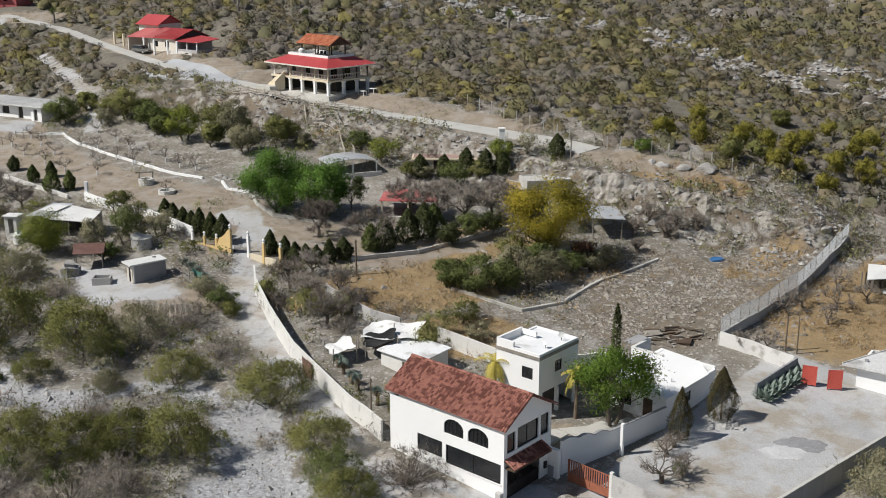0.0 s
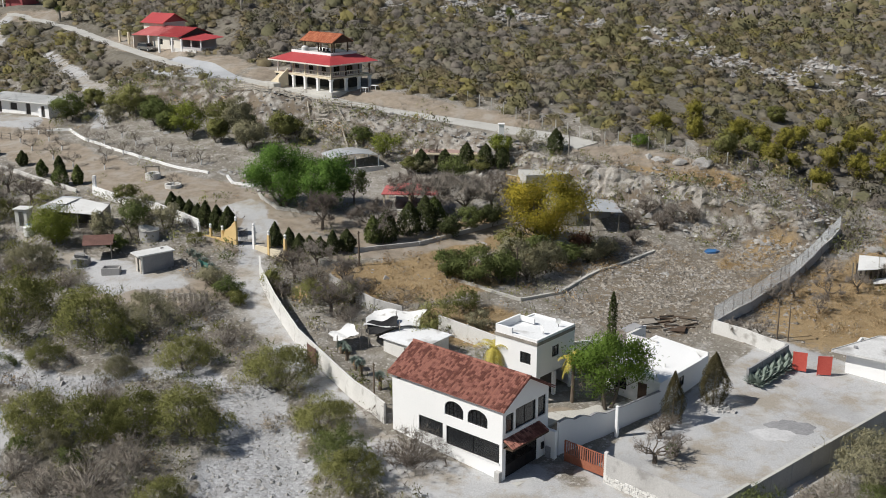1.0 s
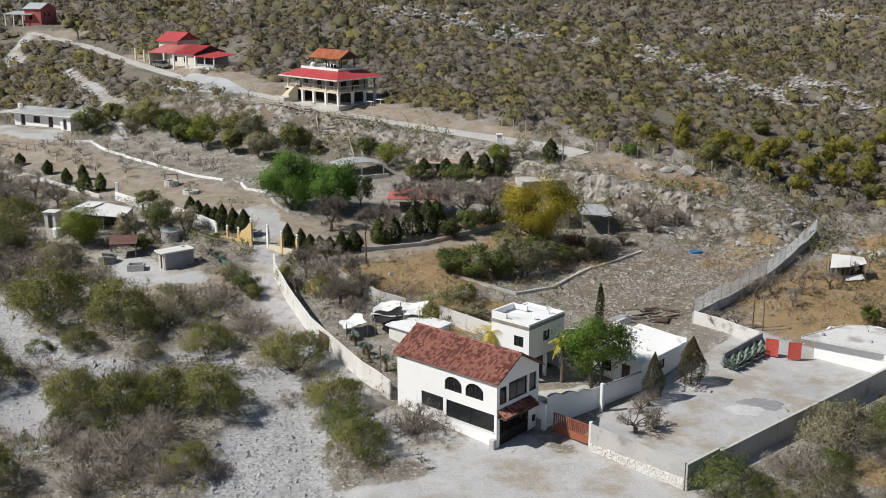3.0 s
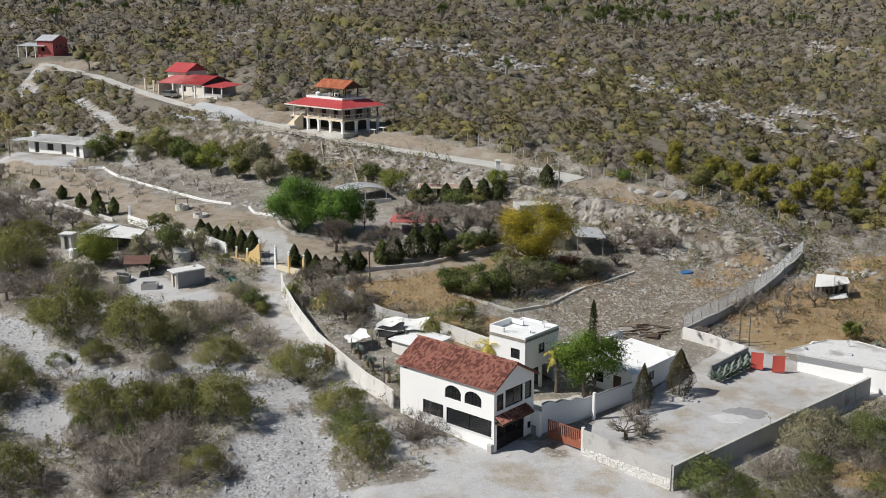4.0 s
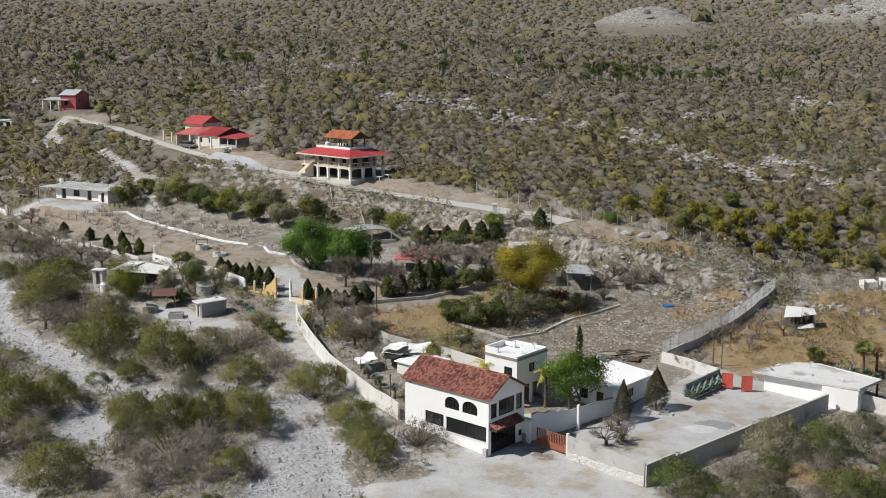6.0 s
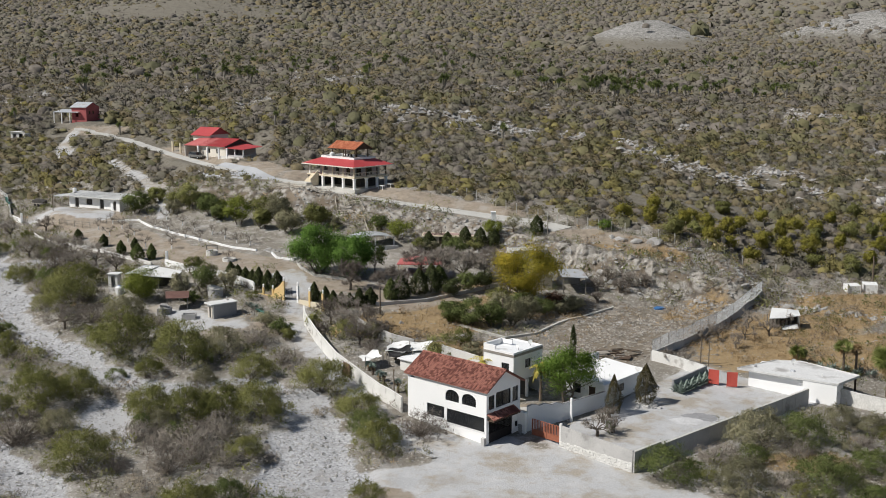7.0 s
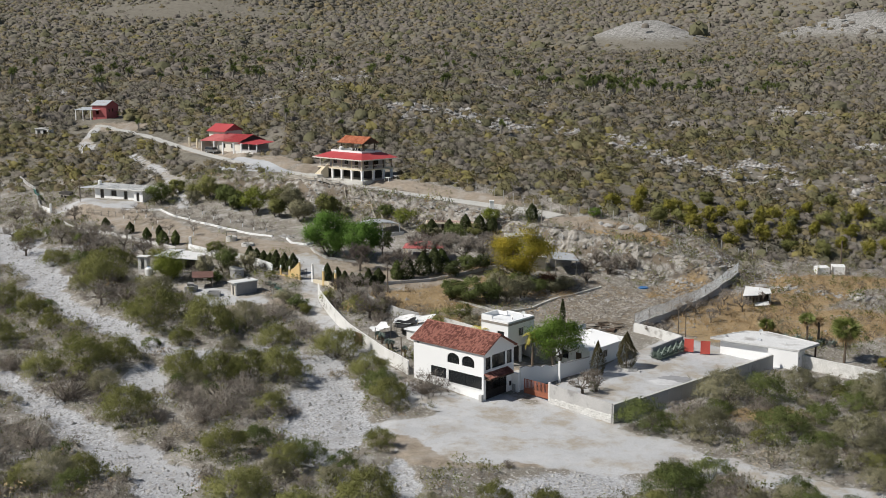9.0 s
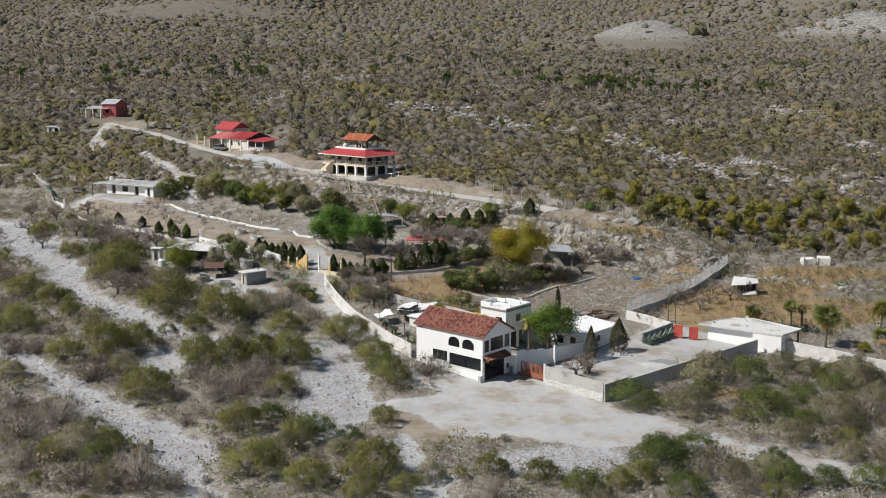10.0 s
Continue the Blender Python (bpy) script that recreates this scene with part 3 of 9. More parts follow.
me.polygons.foreach_set("loop_start", np.arange(0, quads.size, 4, dtype=np.int32))
me.polygons.foreach_set("use_smooth", np.ones(len(quads), dtype=bool))
me.update(calc_edges=True)
cover = masks(px, py)
for key, values in zip(("bed", "yard", "grass", "tan", "rubble", "rock"), cover):
    me.attributes.new(key, "FLOAT", "POINT").data.foreach_set("value", values.astype(np.float32))
me.attributes.new("bald", "FLOAT", "POINT").data.foreach_set("value", bald(px, py).astype(np.float32))
me.attributes.new("wild", "FLOAT", "POINT").data.foreach_set("value", np.maximum(sstep(500, 1300, py), 0.9 * sstep(4, 14, side(HILL_FOOT, px, py)[0]) * (1 - cover[5])).astype(np.float32))

EARTH = bpy.data.materials.new("stony_ground")
EARTH.use_nodes = True
nt, ln = EARTH.node_tree.nodes, EARTH.node_tree.links
bsdf = nt["Principled BSDF"]
bsdf.inputs["Roughness"].default_value, bsdf.inputs["Specular IOR Level"].default_value = 0.95, 0.15
geo = nt.new("ShaderNodeNewGeometry")


def field(scale, detail=5, rough=0.6):
    n = nt.new("ShaderNodeTexNoise")
    n.inputs["Scale"].default_value, n.inputs["Detail"].default_value, n.inputs["Roughness"].default_value = scale, detail, rough
    ln.new(geo.outputs["Position"], n.inputs["Vector"])
    return n.outputs[0]


def span(value, low, high):
    n = nt.new("ShaderNodeMapRange")
    n.inputs["From Min"].default_value, n.inputs["From Max"].default_value = low, high
    ln.new(value, n.inputs["Value"])
    return n.outputs[0]


def blend(fac, a, b):
    n = nt.new("ShaderNodeMix")
    n.data_type = "RGBA"
    ln.new(fac, n.inputs["Factor"])
    for key, c in (("A", a), ("B", b)):
        if isinstance(c, tuple):
            n.inputs[key].default_value = (*c, 1)
        else:
            ln.new(c, n.inputs[key])
    return n.outputs["Result"]


def sums(a, k, b):
    n = nt.new("ShaderNodeMath")
    n.operation = "MULTIPLY_ADD"
    ln.new(a, n.inputs[0])
    n.inputs[1].default_value = k
    ln.new(b, n.inputs[2])
    return n.outputs[0]


def mask(key, edge):
    """A region with an edge frayed by noise."""
    n = nt.new("ShaderNodeAttribute")
    n.attribute_name = key
    return span(sums(edge, 0.9, n.outputs["Fac"]), 0.82, 1.08)


cells = nt.new("ShaderNodeTexVoronoi")
cells.inputs["Scale"].default_value = 4.2
ln.new(geo.outputs["Position"], cells.inputs["Vector"])
cells2 = nt.new("ShaderNodeTexVoronoi")
cells2.inputs["Scale"].default_value = 0.8
ln.new(geo.outputs["Position"], cells2.inputs["Vector"])
grit, patch, edge, wide = field(7.0, 6, 0.7), field(0.35, 5), field(0.9, 6, 0.7), field(0.045, 5)
pebble = nt.new("ShaderNodeSeparateColor")
ln.new(cells.outputs["Color"], pebble.inputs[0])
soil = blend(span(grit, 0.3, 0.7), (0.14, 0.125, 0.1), (0.31, 0.285, 0.245))
soil = blend(span(patch, 0.5, 0.66), soil, blend(span(grit, 0.3, 0.7), (0.26, 0.245, 0.22), (0.46, 0.445, 0.415)))
soil = blend(span(wide, 0.56, 0.68), soil, blend(span(edge, 0.35, 0.65), (0.24, 0.22, 0.18), (0.5, 0.47, 0.43)))
soil = blend(span(pebble.outputs[0], 0.82, 1.0), soil, (0.46, 0.44, 0.41))
gravel = blend(span(grit, 0.25, 0.75), (0.29, 0.292, 0.3), (0.47, 0.475, 0.485))
gravel = blend(span(pebble.outputs[0], 0.45, 0.95), gravel, (0.5, 0.505, 0.515))
gravel = blend(span(pebble.outputs[1], 0.75, 1.0), gravel, (0.22, 0.22, 0.222))
gravel = blend(span(patch, 0.52, 0.72), gravel, (0.33, 0.322, 0.315))
gravel = blend(span(wide, 0.5, 0.62), gravel, (0.4, 0.402, 0.408))
packed = blend(span(grit, 0.3, 0.7), (0.34, 0.342, 0.345), (0.53, 0.533, 0.535))
packed = blend(span(field(0.16, 6, 0.65), 0.48, 0.6), packed, blend(span(grit, 0.3, 0.7), (0.27, 0.24, 0.2), (0.42, 0.385, 0.33)))
packed = blend(span(patch, 0.5, 0.72), packed, (0.5, 0.5, 0.495))
packed = blend(span(edge, 0.55, 0.75), packed, (0.37, 0.33, 0.275))
packed = blend(span(field(0.07, 4, 0.6), 0.55, 0.7), packed, blend(span(grit, 0.3, 0.7), (0.3, 0.3, 0.3), (0.4, 0.4, 0.4)))
hay = blend(span(edge, 0.3, 0.7), (0.2, 0.135, 0.07), (0.36, 0.26, 0.14))
hay = blend(span(grit, 0.4, 0.8), hay, (0.42, 0.33, 0.2))
sand = blend(span(edge, 0.3, 0.7), (0.23, 0.19, 0.145), (0.37, 0.315, 0.25))
sand = blend(span(patch, 0.48, 0.66), sand, (0.36, 0.325, 0.28))
debris = blend(span(grit, 0.3, 0.7), (0.125, 0.105, 0.08), (0.3, 0.265, 0.215))
debris = blend(span(edge, 0.45, 0.65), debris, (0.22, 0.17, 0.115))
flags = nt.new("ShaderNodeTexVoronoi")
flags.inputs["Scale"].default_value, flags.inputs["Randomness"].default_value = 1.5, 1.0
warp = nt.new("ShaderNodeMix")
warp.data_type = "VECTOR"
warp.inputs["Factor"].default_value = 0.35
ln.new(geo.outputs["Position"], warp.inputs["A"])
tn = nt.new("ShaderNodeTexNoise")
tn.inputs["Scale"].default_value = 1.3
ln.new(geo.outputs["Position"], tn.inputs["Vector"])
ln.new(tn.outputs["Color"], warp.inputs["B"])
ln.new(warp.outputs["Result"], flags.inputs["Vector"])
tint = nt.new("ShaderNodeSeparateColor")
ln.new(flags.outputs["Color"], tint.inputs[0])
slabs = blend(span(tint.outputs[0], 0.2, 0.9), (0.18, 0.152, 0.12), (0.34, 0.305, 0.255))
slabs = blend(span(flags.outputs["Distance"], 0.35, 0.6), slabs, (0.19, 0.165, 0.13))
debris = blend(span(patch, 0.42, 0.6), debris, slabs)
stone = blend(span(grit, 0.3, 0.7), (0.24, 0.225, 0.2), (0.54, 0.515, 0.47))
stone = blend(span(cells2.outputs["Distance"], 0.35, 0.75), stone, (0.14, 0.12, 0.1))
stone = blend(span(patch, 0.48, 0.6), stone, (0.19, 0.155, 0.115))
bare_hill = blend(span(field(0.35, 8, 0.9), 0.45, 0.56), (0.1, 0.097, 0.085), (0.45, 0.435, 0.41))
# scrub-covered ground, darkened so gaps between bushes carry painted bush shade
scrub_and_shade = blend(span(field(0.11, 6, 0.75), 0.35, 0.65), (0.105, 0.095, 0.072), (0.2, 0.182, 0.147))
scrub_and_shade = blend(span(edge, 0.4, 0.7), scrub_and_shade, (0.23, 0.212, 0.178))
colour = blend(mask("wild", edge), soil, scrub_and_shade)
colour = blend(mask("bald", edge), colour, bare_hill)
for key, tone in (("rock", stone), ("rubble", debris), ("grass", hay), ("tan", sand), ("bed", gravel), ("yard", packed)):
    colour = blend(mask(key, edge), colour, tone)
ln.new(colour, bsdf.inputs["Base Color"])
lump = sums(grit, 0.8, sums(edge, 0.6, field(2.4, 6, 0.75)))
bp = nt.new("ShaderNodeBump")
bp.inputs["Strength"].default_value, bp.inputs["Distance"].default_value = 0.8, 0.14
worn = nt.new("ShaderNodeAttribute")
worn.attribute_name = "yard"
smooth = nt.new("ShaderNodeMapRange")
smooth.inputs["To Min"].default_value, smooth.inputs["To Max"].default_value = 0.8, 0.38
ln.new(worn.outputs["Fac"], smooth.inputs["Value"])
ln.new(smooth.outputs[0], bp.inputs["Strength"])
ln.new(lump, bp.inputs["Height"])
ln.new(bp.outputs[0], bsdf.inputs["Normal"])
me.materials.append(EARTH)
tagged(new("ground", me), "pale stony limestone ground with dry gravel channels and scrub soil", "ground", kind="structure")


def strip_road(name, line, wide, label, mat, lift=0.06, step=2.0, level=True):
    """A paved strip that follows the land."""
    pts = [Vector(p) for p in line]
    dense = [pts[0]]
    for a, b in zip(pts, pts[1:]):
        n = max(1, int((b - a).length / step))
        dense += [a.lerp(b, (k + 1) / n) for k in range(n)]
    for _ in range(3):
        dense = [dense[0]] + [(a + 2 * b + c) / 4 for a, b, c in zip(dense, dense[1:], dense[2:])] + [dense[-1]]
    mesh, n = Mesh(), len(dense)
    vs = []
    for k, p in enumerate(dense):
        d = (dense[min(k + 1, n - 1)] - dense[max(k - 1, 0)]).normalized()
        s = Vector((-d.y, d.x))
        half = (wide if not callable(wide) else wide(k / (n - 1))) / 2
        z = height(p.x, p.y) + lift
        for q in (-1, -0.5, 0.5, 1):
            e = p + s * (q * half)
            vs.append((e.x, e.y, max(z - 0.02, height(e.x, e.y) + lift) if level else height(e.x, e.y) + lift))
    top = len(vs)
    vs += [(x, y, z - 0.5) for x, y, z in vs]
    fs = []
    for k in range(n - 1):
        for q in range(3):
            fs.append((4 * k + q, 4 * k + q + 1, 4 * k + q + 5, 4 * k + q + 4))
        fs += [(4 * k, 4 * k + 4, 4 * k + 4 + top, 4 * k + top), (4 * k + 3, 4 * k + 3 + top, 4 * k + 7 + top, 4 * k + 7)]
    fs += [(0, top, top + 3, 3), (top - 4, top - 1, 2 * top - 1, 2 * top - 4)]
    mesh.add(vs, fs)
    return tagged(new(name, mesh.data(name, mat)), label, "road", kind="structure")


strip_road("road", VILLA_ROAD, lambda t: 3.0 + 3.0 * max(0, (t - 0.75) / 0.25), "pale worn concrete road along the terrace", CONCRETE)
strip_road("pavement", [(-56.2, 212.4), (-51.6, 207.6), (-46.4, 203.0), (-41.0, 198.6), (-36.4, 194.2)], lambda t: 5.4 + 6.4 * math.sin(math.pi * min(1, 0.25 + 0.75 * t)) - 4.6 * t, "worn pale concrete parking pad", PAD_CONCRETE, 0.1, 1.5, False)

# ---- houses ----
def window(parent, along, a0, a1, c, z0, z1, bars=0, mat=IRON, depth=0.1):
    """A window in a hole of a wall: frame, pane and mullions; c: where the frame's outer face stands."""
    w = part("window", Mesh(), mat, parent)
    f = Mesh()
    t = 0.06
    for p, q, lo, hi in ((a0, a0 + t, z0, z1), (a1 - t, a1, z0, z1), (a0 + t, a1 - t, z0, z0 + t), (a0 + t, a1 - t, z1 - t, z1)):
        f.strip(along, p, q, c, c + depth, lo, hi)
    for k in range(bars):
        m = a0 + (a1 - a0) * (k + 1) / (bars + 1)
        f.strip(along, m - 0.025, m + 0.025, c + 0.01, c + depth - 0.01, z0 + t, z1 - t)
    part("window_frame", f, mat, w)
    part("pane", Mesh().strip(along, a0 + t, a1 - t, c + depth * 0.45, c + depth * 0.55, z0 + t, z1 - t), PANE, w)
    return w


def barrel_tiles(x0, x1, eave, ridge, y_eave, y_ridge, rows, wide=0.24, seed=0):
    """Rows of half-round clay tiles on a slope from (y_eave, z eave) up to (y_ridge, z ridge)."""
    rng = random.Random(seed)
    m, n = Mesh(), int((x1 - x0) / wide)
    for r in range(rows):
        for k in range(n):
            t0, t1 = r / rows, (r + 1.12) / rows
            jx, jz = rng.uniform(-0.02, 0.02), rng.uniform(0, 0.025)
            x = x0 + (k + 0.5) * (x1 - x0) / n + jx
            vs = []
            for t, lift in ((t0 - 0.01 + rng.uniform(-0.01, 0.01), 0.05), (t1, 0.0)):
                y, z = y_eave + (y_ridge - y_eave) * t, eave + (ridge - eave) * t + lift + jz
                vs += [(x + wide * 0.52 * cx, y, z + 0.11 * sx) for cx, sx in ((-1, 0), (-0.55, 0.8), (0.55, 0.8), (1, 0))]
            m.add(vs, [(0, 1, 5, 4), (1, 2, 6, 5), (2, 3, 7, 6), (0, 3, 2, 1)])
    return m


def front_house():
    """Two-storey white house with a clay tile roof, a garage and arched windows."""
    L, W, H, R = 12.15, 6.2, 6.35, 8.15
    z = 0.15
    h = thing("house", pose(CX, CY, z, 0, 0, CTURN), "white two-storey house with red clay tile roof and garage", "house")
    low = [(3.1, 5.8, 1.75, 3.15), (6.2, 11.85, 1.45, 3.1)]
    arch = [(6.0, 8.05), (8.5, 10.6)]
    wl = Mesh().wall("x", 0, L, 0, 0.25, -1.5, H, low + [(a, b, 4.05, 5.45) for a, b in arch] + [(0.55, 1.0, 5.75, 5.98)])
    for a, b in arch:                                   # the round heads, cut out of the square ones
        c, r, n = (a + b) / 2, (b - a) / 2, 10
        for s in (-1, 1):
            pts = [(c + s * r * math.cos(math.pi / 2 * k / n), 4.72 + 0.73 * math.sin(math.pi / 2 * k / n)) for k in range(n + 1)]
            for p, q in zip(pts, pts[1:]):
                top = 5.45
                wl.add([(p[0], yy, p[1]) for yy in (0, 0.25)] + [(q[0], yy, q[1]) for yy in (0, 0.25)] + [(q[0], yy, top) for yy in (0, 0.25)] + [(p[0], yy, top) for yy in (0, 0.25)],
                       [(0, 2, 4, 6), (1, 7, 5, 3), (0, 1, 3, 2), (6, 4, 5, 7)])
    part("side_wall", wl, WHITE, h)
    part("side_wall", Mesh().wall("x", 0, L, W - 0.25, W, -1.5, H), WHITE, h)
    part("end_wall", Mesh().wall("y", 0.25, W - 0.25, 0, 0.25, -1.5, H).prism([(0, 0.25), (0, W - 0.25), (0.25, W - 0.25), (0.25, 0.25)], H, H), WHITE, h)
    gw = Mesh().wall("y", 0.25, W - 0.25, L - 0.25, L, -1.5, H, [(0.45, 4.75, -0.1, 2.75), (0.4, 1.45, 3.95, 5.6), (1.7, 4.45, 3.95, 5.75), (4.75, 5.85, 3.95, 5.75)])
    part("gable_wall", gw, WHITE, h)
    for x in (0, L - 0.25):
        g = Mesh().add([(x + d, y, zz) for d in (0, 0.25) for y, zz in ((0, H), (W, H), (W / 2, R - 0.1))], [(0, 1, 2), (5, 4, 3), (0, 3, 4, 1), (1, 4, 5, 2), (2, 5, 3, 0)])
        part("gable", g, WHITE, h)
    part("floor_slab", Mesh().box(0.25, L - 0.25, 0.25, W - 0.25, 3.3, 3.5).box(0.25, L - 0.25, 0.25, W - 0.25, -0.4, -0.05), CONCRETE, h)
    part("upper_ceiling", Mesh().box(0.25, L - 0.25, 0.25, W - 0.25, H - 0.12, H - 0.02), WHITE, h)
    # inner walls coloured near-black for the shade of the rooms
    part("inner_wall", Mesh().box(6.0, 6.2, 0.25, W - 0.25, -0.05, 3.3).box(6.0, 6.2, 0.25, W - 0.25, 3.5, H - 0.12), SHADE_IN, h)
    for a, b, lo, hi in low:
        window(h, "x", a, b, 0.08, lo, hi, 0 if b - a < 3 else 1)
        part("window_sill", Mesh().box(a - 0.08, b + 0.08, -0.07, 0.1, lo - 0.1, lo), WHITE, h)
    for a, b in arch:
        w = part("window", Mesh(), IRON, h)
        c, r, n = (a + b) / 2, (b - a) / 2, 16
        ring = [(c - r, 4.07)] + [(c - r * math.cos(math.pi * k / n), 4.72 + 0.73 * math.sin(math.pi * k / n)) for k in range(n + 1)] + [(c + r, 4.07)]
        f = Mesh()
        f.tube([(x, 0.14, zz) for x, zz in ring + ring[:1]], 0.045, 5)
        for k in range(1, 5):
            x = c - r + 2 * r * k / 5
            f.box(x - 0.02, x + 0.02, 0.1, 0.14, 4.07, 4.72 + 0.73 * math.sqrt(max(0, 1 - ((x - c) / r) ** 2)))
        f.box(c - r, c + r, 0.1, 0.14, 4.7, 4.74)
        part("window_frame", f, IRON, w)
        m = len(ring)
        part("pane", Mesh().add([(x, yy, zz) for yy in (0.15, 0.17) for x, zz in ring], [tuple(range(m)), tuple(range(2 * m - 1, m - 1, -1))]), PANE, w)
    for a, b, hi in ((0.4, 1.45, 5.6), (1.7, 4.45, 5.75), (4.75, 5.85, 5.75)):
        window(h, "y", a, b, L - 0.2, 3.95, hi, 1 if b - a > 2 else 0)
    g = part("garage_gate", Mesh(), IRON, h, "black wrought-iron garage gate")
    bars = Mesh()
    for k in range(31):
        y = 0.5 + 4.2 * k / 30
        part("bar", Mesh().box(L - 0.14, L - 0.11, y - 0.012, y + 0.012, 0.02, 2.7), IRON, g)
    for zz in (0.05, 1.1, 2.1, 2.68):
        bars.box(L - 0.15, L - 0.1, 0.47, 4.73, zz, zz + 0.06)
    for y in (0.47, 1.9, 3.3, 4.68):
        bars.box(L - 0.16, L - 0.09, y, y + 0.06, 0, 2.74)
    part("gate_frame", bars, IRON, g)
    part("kick_panel", Mesh().box(L - 0.13, L - 0.115, 0.5, 4.7, 0.1, 1.08), IRON, g)
    part("letter_box", Mesh().box(L, L + 0.12, 5.25, 5.6, 0.9, 1.5, None, 0.02), IRON, h)
    # roof
    for s, ye, yr, seed in ((0, -0.3, W / 2, 1), (1, W + 0.45, W / 2, 2)):
        e = H + 0.02 - (0.2 if s else 0.14)
        part("roof_deck", Mesh().slab([(-0.3, ye, e), (L + 0.35, ye, e), (L + 0.35, yr, R), (-0.3, yr, R)], 0.1), TILE, h)
        tagged(part("roof_tiles", barrel_tiles(-0.32, L + 0.37, e + 0.02, R + 0.02, ye, yr, 13, 0.21, seed), TILE, h), kind="stuff")
    ridge = Mesh()
    for k in range(32):
        x = -0.35 + k * (L + 0.75) / 32
        ridge.tube([(x, W / 2, R + 0.06), (x + 0.43, W / 2, R + 0.04)], [0.12, 0.15], 6)
    part("ridge_tiles", ridge, TILE, h)
    # small tiled canopy over the garage
    part("canopy_deck", Mesh().slab([(L - 0.05, 0.1, 3.5), (L - 0.05, 5.0, 3.5), (L + 1.0, 5.0, 2.95), (L + 1.0, 0.1, 2.95)], 0.08), DARK_WOOD, h)
    can = barrel_tiles(0.1, 5.0, 2.98, 3.53, 0, 1.05, 3, 0.24, 4)
    turn = Matrix(((0, -1, 0, L + 1.02), (1, 0, 0, 0), (0, 0, 1, 0), (0, 0, 0, 1)))
    can.v = [tuple(turn @ Vector(p)) for p in can.v]
    tagged(part("canopy_tiles", can, TILE, h), kind="stuff")
    part("canopy_soffit", Mesh().box(L, L + 0.95, 0.15, 4.95, 2.82, 2.9), DARK_WOOD, h)
    part("drive_apron", Mesh().box(L + 0.02, L + 1.4, 0.3, 4.9, -0.6, -0.06), CONCRETE, h)
    part("corner_post", Mesh().box(L - 0.5, L + 0.02, -0.42, -0.03, -1.2, 0.85, None, 0.03), BLOCK, h)
    part("wall_block", Mesh().box(L, L + 1.1, 5.75, 6.15, -1.2, 2.6, None, 0.03), WHITE, h)
    part("meter_box", Mesh().box(L + 0.2, L + 0.7, 5.6, 5.75, 0.0, 1.1, None, 0.02), BLOCK_GREY, h)


def flat_house(name, m, x0, x1, y0, y1, top, label, parapet=0.35, mat=WHITE, holes_front=(), holes_right=(), bottom=-1.5, roof=ROOF_WHITE, category="house"):
    """A flat-roofed block with parapet; front is its low-y side, right its high-x side."""
    h = thing(name, m, label, category)
    t = 0.22
    part("front_wall", Mesh().wall("x", x0, x1, y0, y0 + t, bottom, top, holes_front), mat, h)
    part("back_wall", Mesh().wall("x", x0, x1, y1 - t, y1, bottom, top), mat, h)
    part("left_wall", Mesh().wall("y", y0 + t, y1 - t, x0, x0 + t, bottom, top), mat, h)
    part("right_wall", Mesh().wall("y", y0 + t, y1 - t, x1 - t, x1, bottom, top, holes_right), mat, h)
    part("roof_slab", Mesh().box(x0 + t, x1 - t, y0 + t, y1 - t, top - parapet - 0.15, top - parapet), roof, h)
    part("floor", Mesh().box(x0 + t, x1 - t, y0 + t, y1 - t, -0.3, 0.0), CONCRETE, h)
    return h


def C(a, b, turn=0.0, z=None):
    """A pose in the compound's plan."""
    p = COMPOUND @ Vector((a, b, 0))
    return pose(p.x, p.y, height(p.x, p.y) if z is None else z, 0, 0, CTURN + turn)


def roof_tank(m, h=1.1, r=0.55):
    k = thing("water_tank", m, "white plastic rooftop water tank", "water tank")
    part("tank", Mesh().tube([(0, 0, 0), (0, 0, h * 0.8), (0, 0, h * 0.95), (0, 0, h)], [r, r, r * 0.6, r * 0.3], 14), PLASTIC, k)
    part("lid", Mesh().tube([(0, 0, h), (0, 0, h + 0.07)], r * 0.32, 10), BLUE, k)


def dish(m):
    d = thing("satellite_dish", m, "pale satellite dish on a roof", "satellite dish")
    part("mast", Mesh().tube([(0, 0, 0), (0, 0, 0.5)], 0.03, 6), IRON, d)
    b, rings = Mesh(), 4
    vs, fs, n = [], [], 12
    for i in range(rings + 1):
        r = 0.3 * i / rings
        vs += [(r * math.cos(2 * math.pi * k / n), -0.1 + r * r * -0.5, 0.6 + r * math.sin(2 * math.pi * k / n)) for k in range(n)]
    for i in range(rings):
        fs += [(i * n + k, i * n + (k + 1) % n, (i + 1) * n + (k + 1) % n, (i + 1) * n + k) for k in range(n)]
    part("bowl", b.add(vs, fs), PLASTIC, d)


front_house()

# two-storey block in the courtyard
TH = 6.25
wh = flat_house("house", C(1.7, 12.2, 0, 1.1), 0, 4.8, 0, 6.0, TH, "white two-storey flat-roofed house in the courtyard", 0.12, WHITE,
                [(2.9, 4.1, 3.7, 4.8), (0.4, 4.5, -0.1, 2.5)], [(2.4, 3.5, 3.9, 5.0), (0.6, 5.4, -0.1, 2.5)])
window(wh, "x", 2.9, 4.1, 0.05, 3.7, 4.8, 1)
window(wh, "y", 2.4, 3.5, 4.63, 3.9, 5.0, 1)
part("upper_floor", Mesh().box(0.22, 4.58, 0.22, 5.78, 2.5, 2.7), CONCRETE, wh)
part("cornice", Mesh().box(-0.06, 4.86, -0.06, 0.0, TH - 0.55, TH - 0.25).box(4.8, 4.86, 0.0, 6.0, TH - 0.55, TH - 0.25), GREY_WOOD, wh)
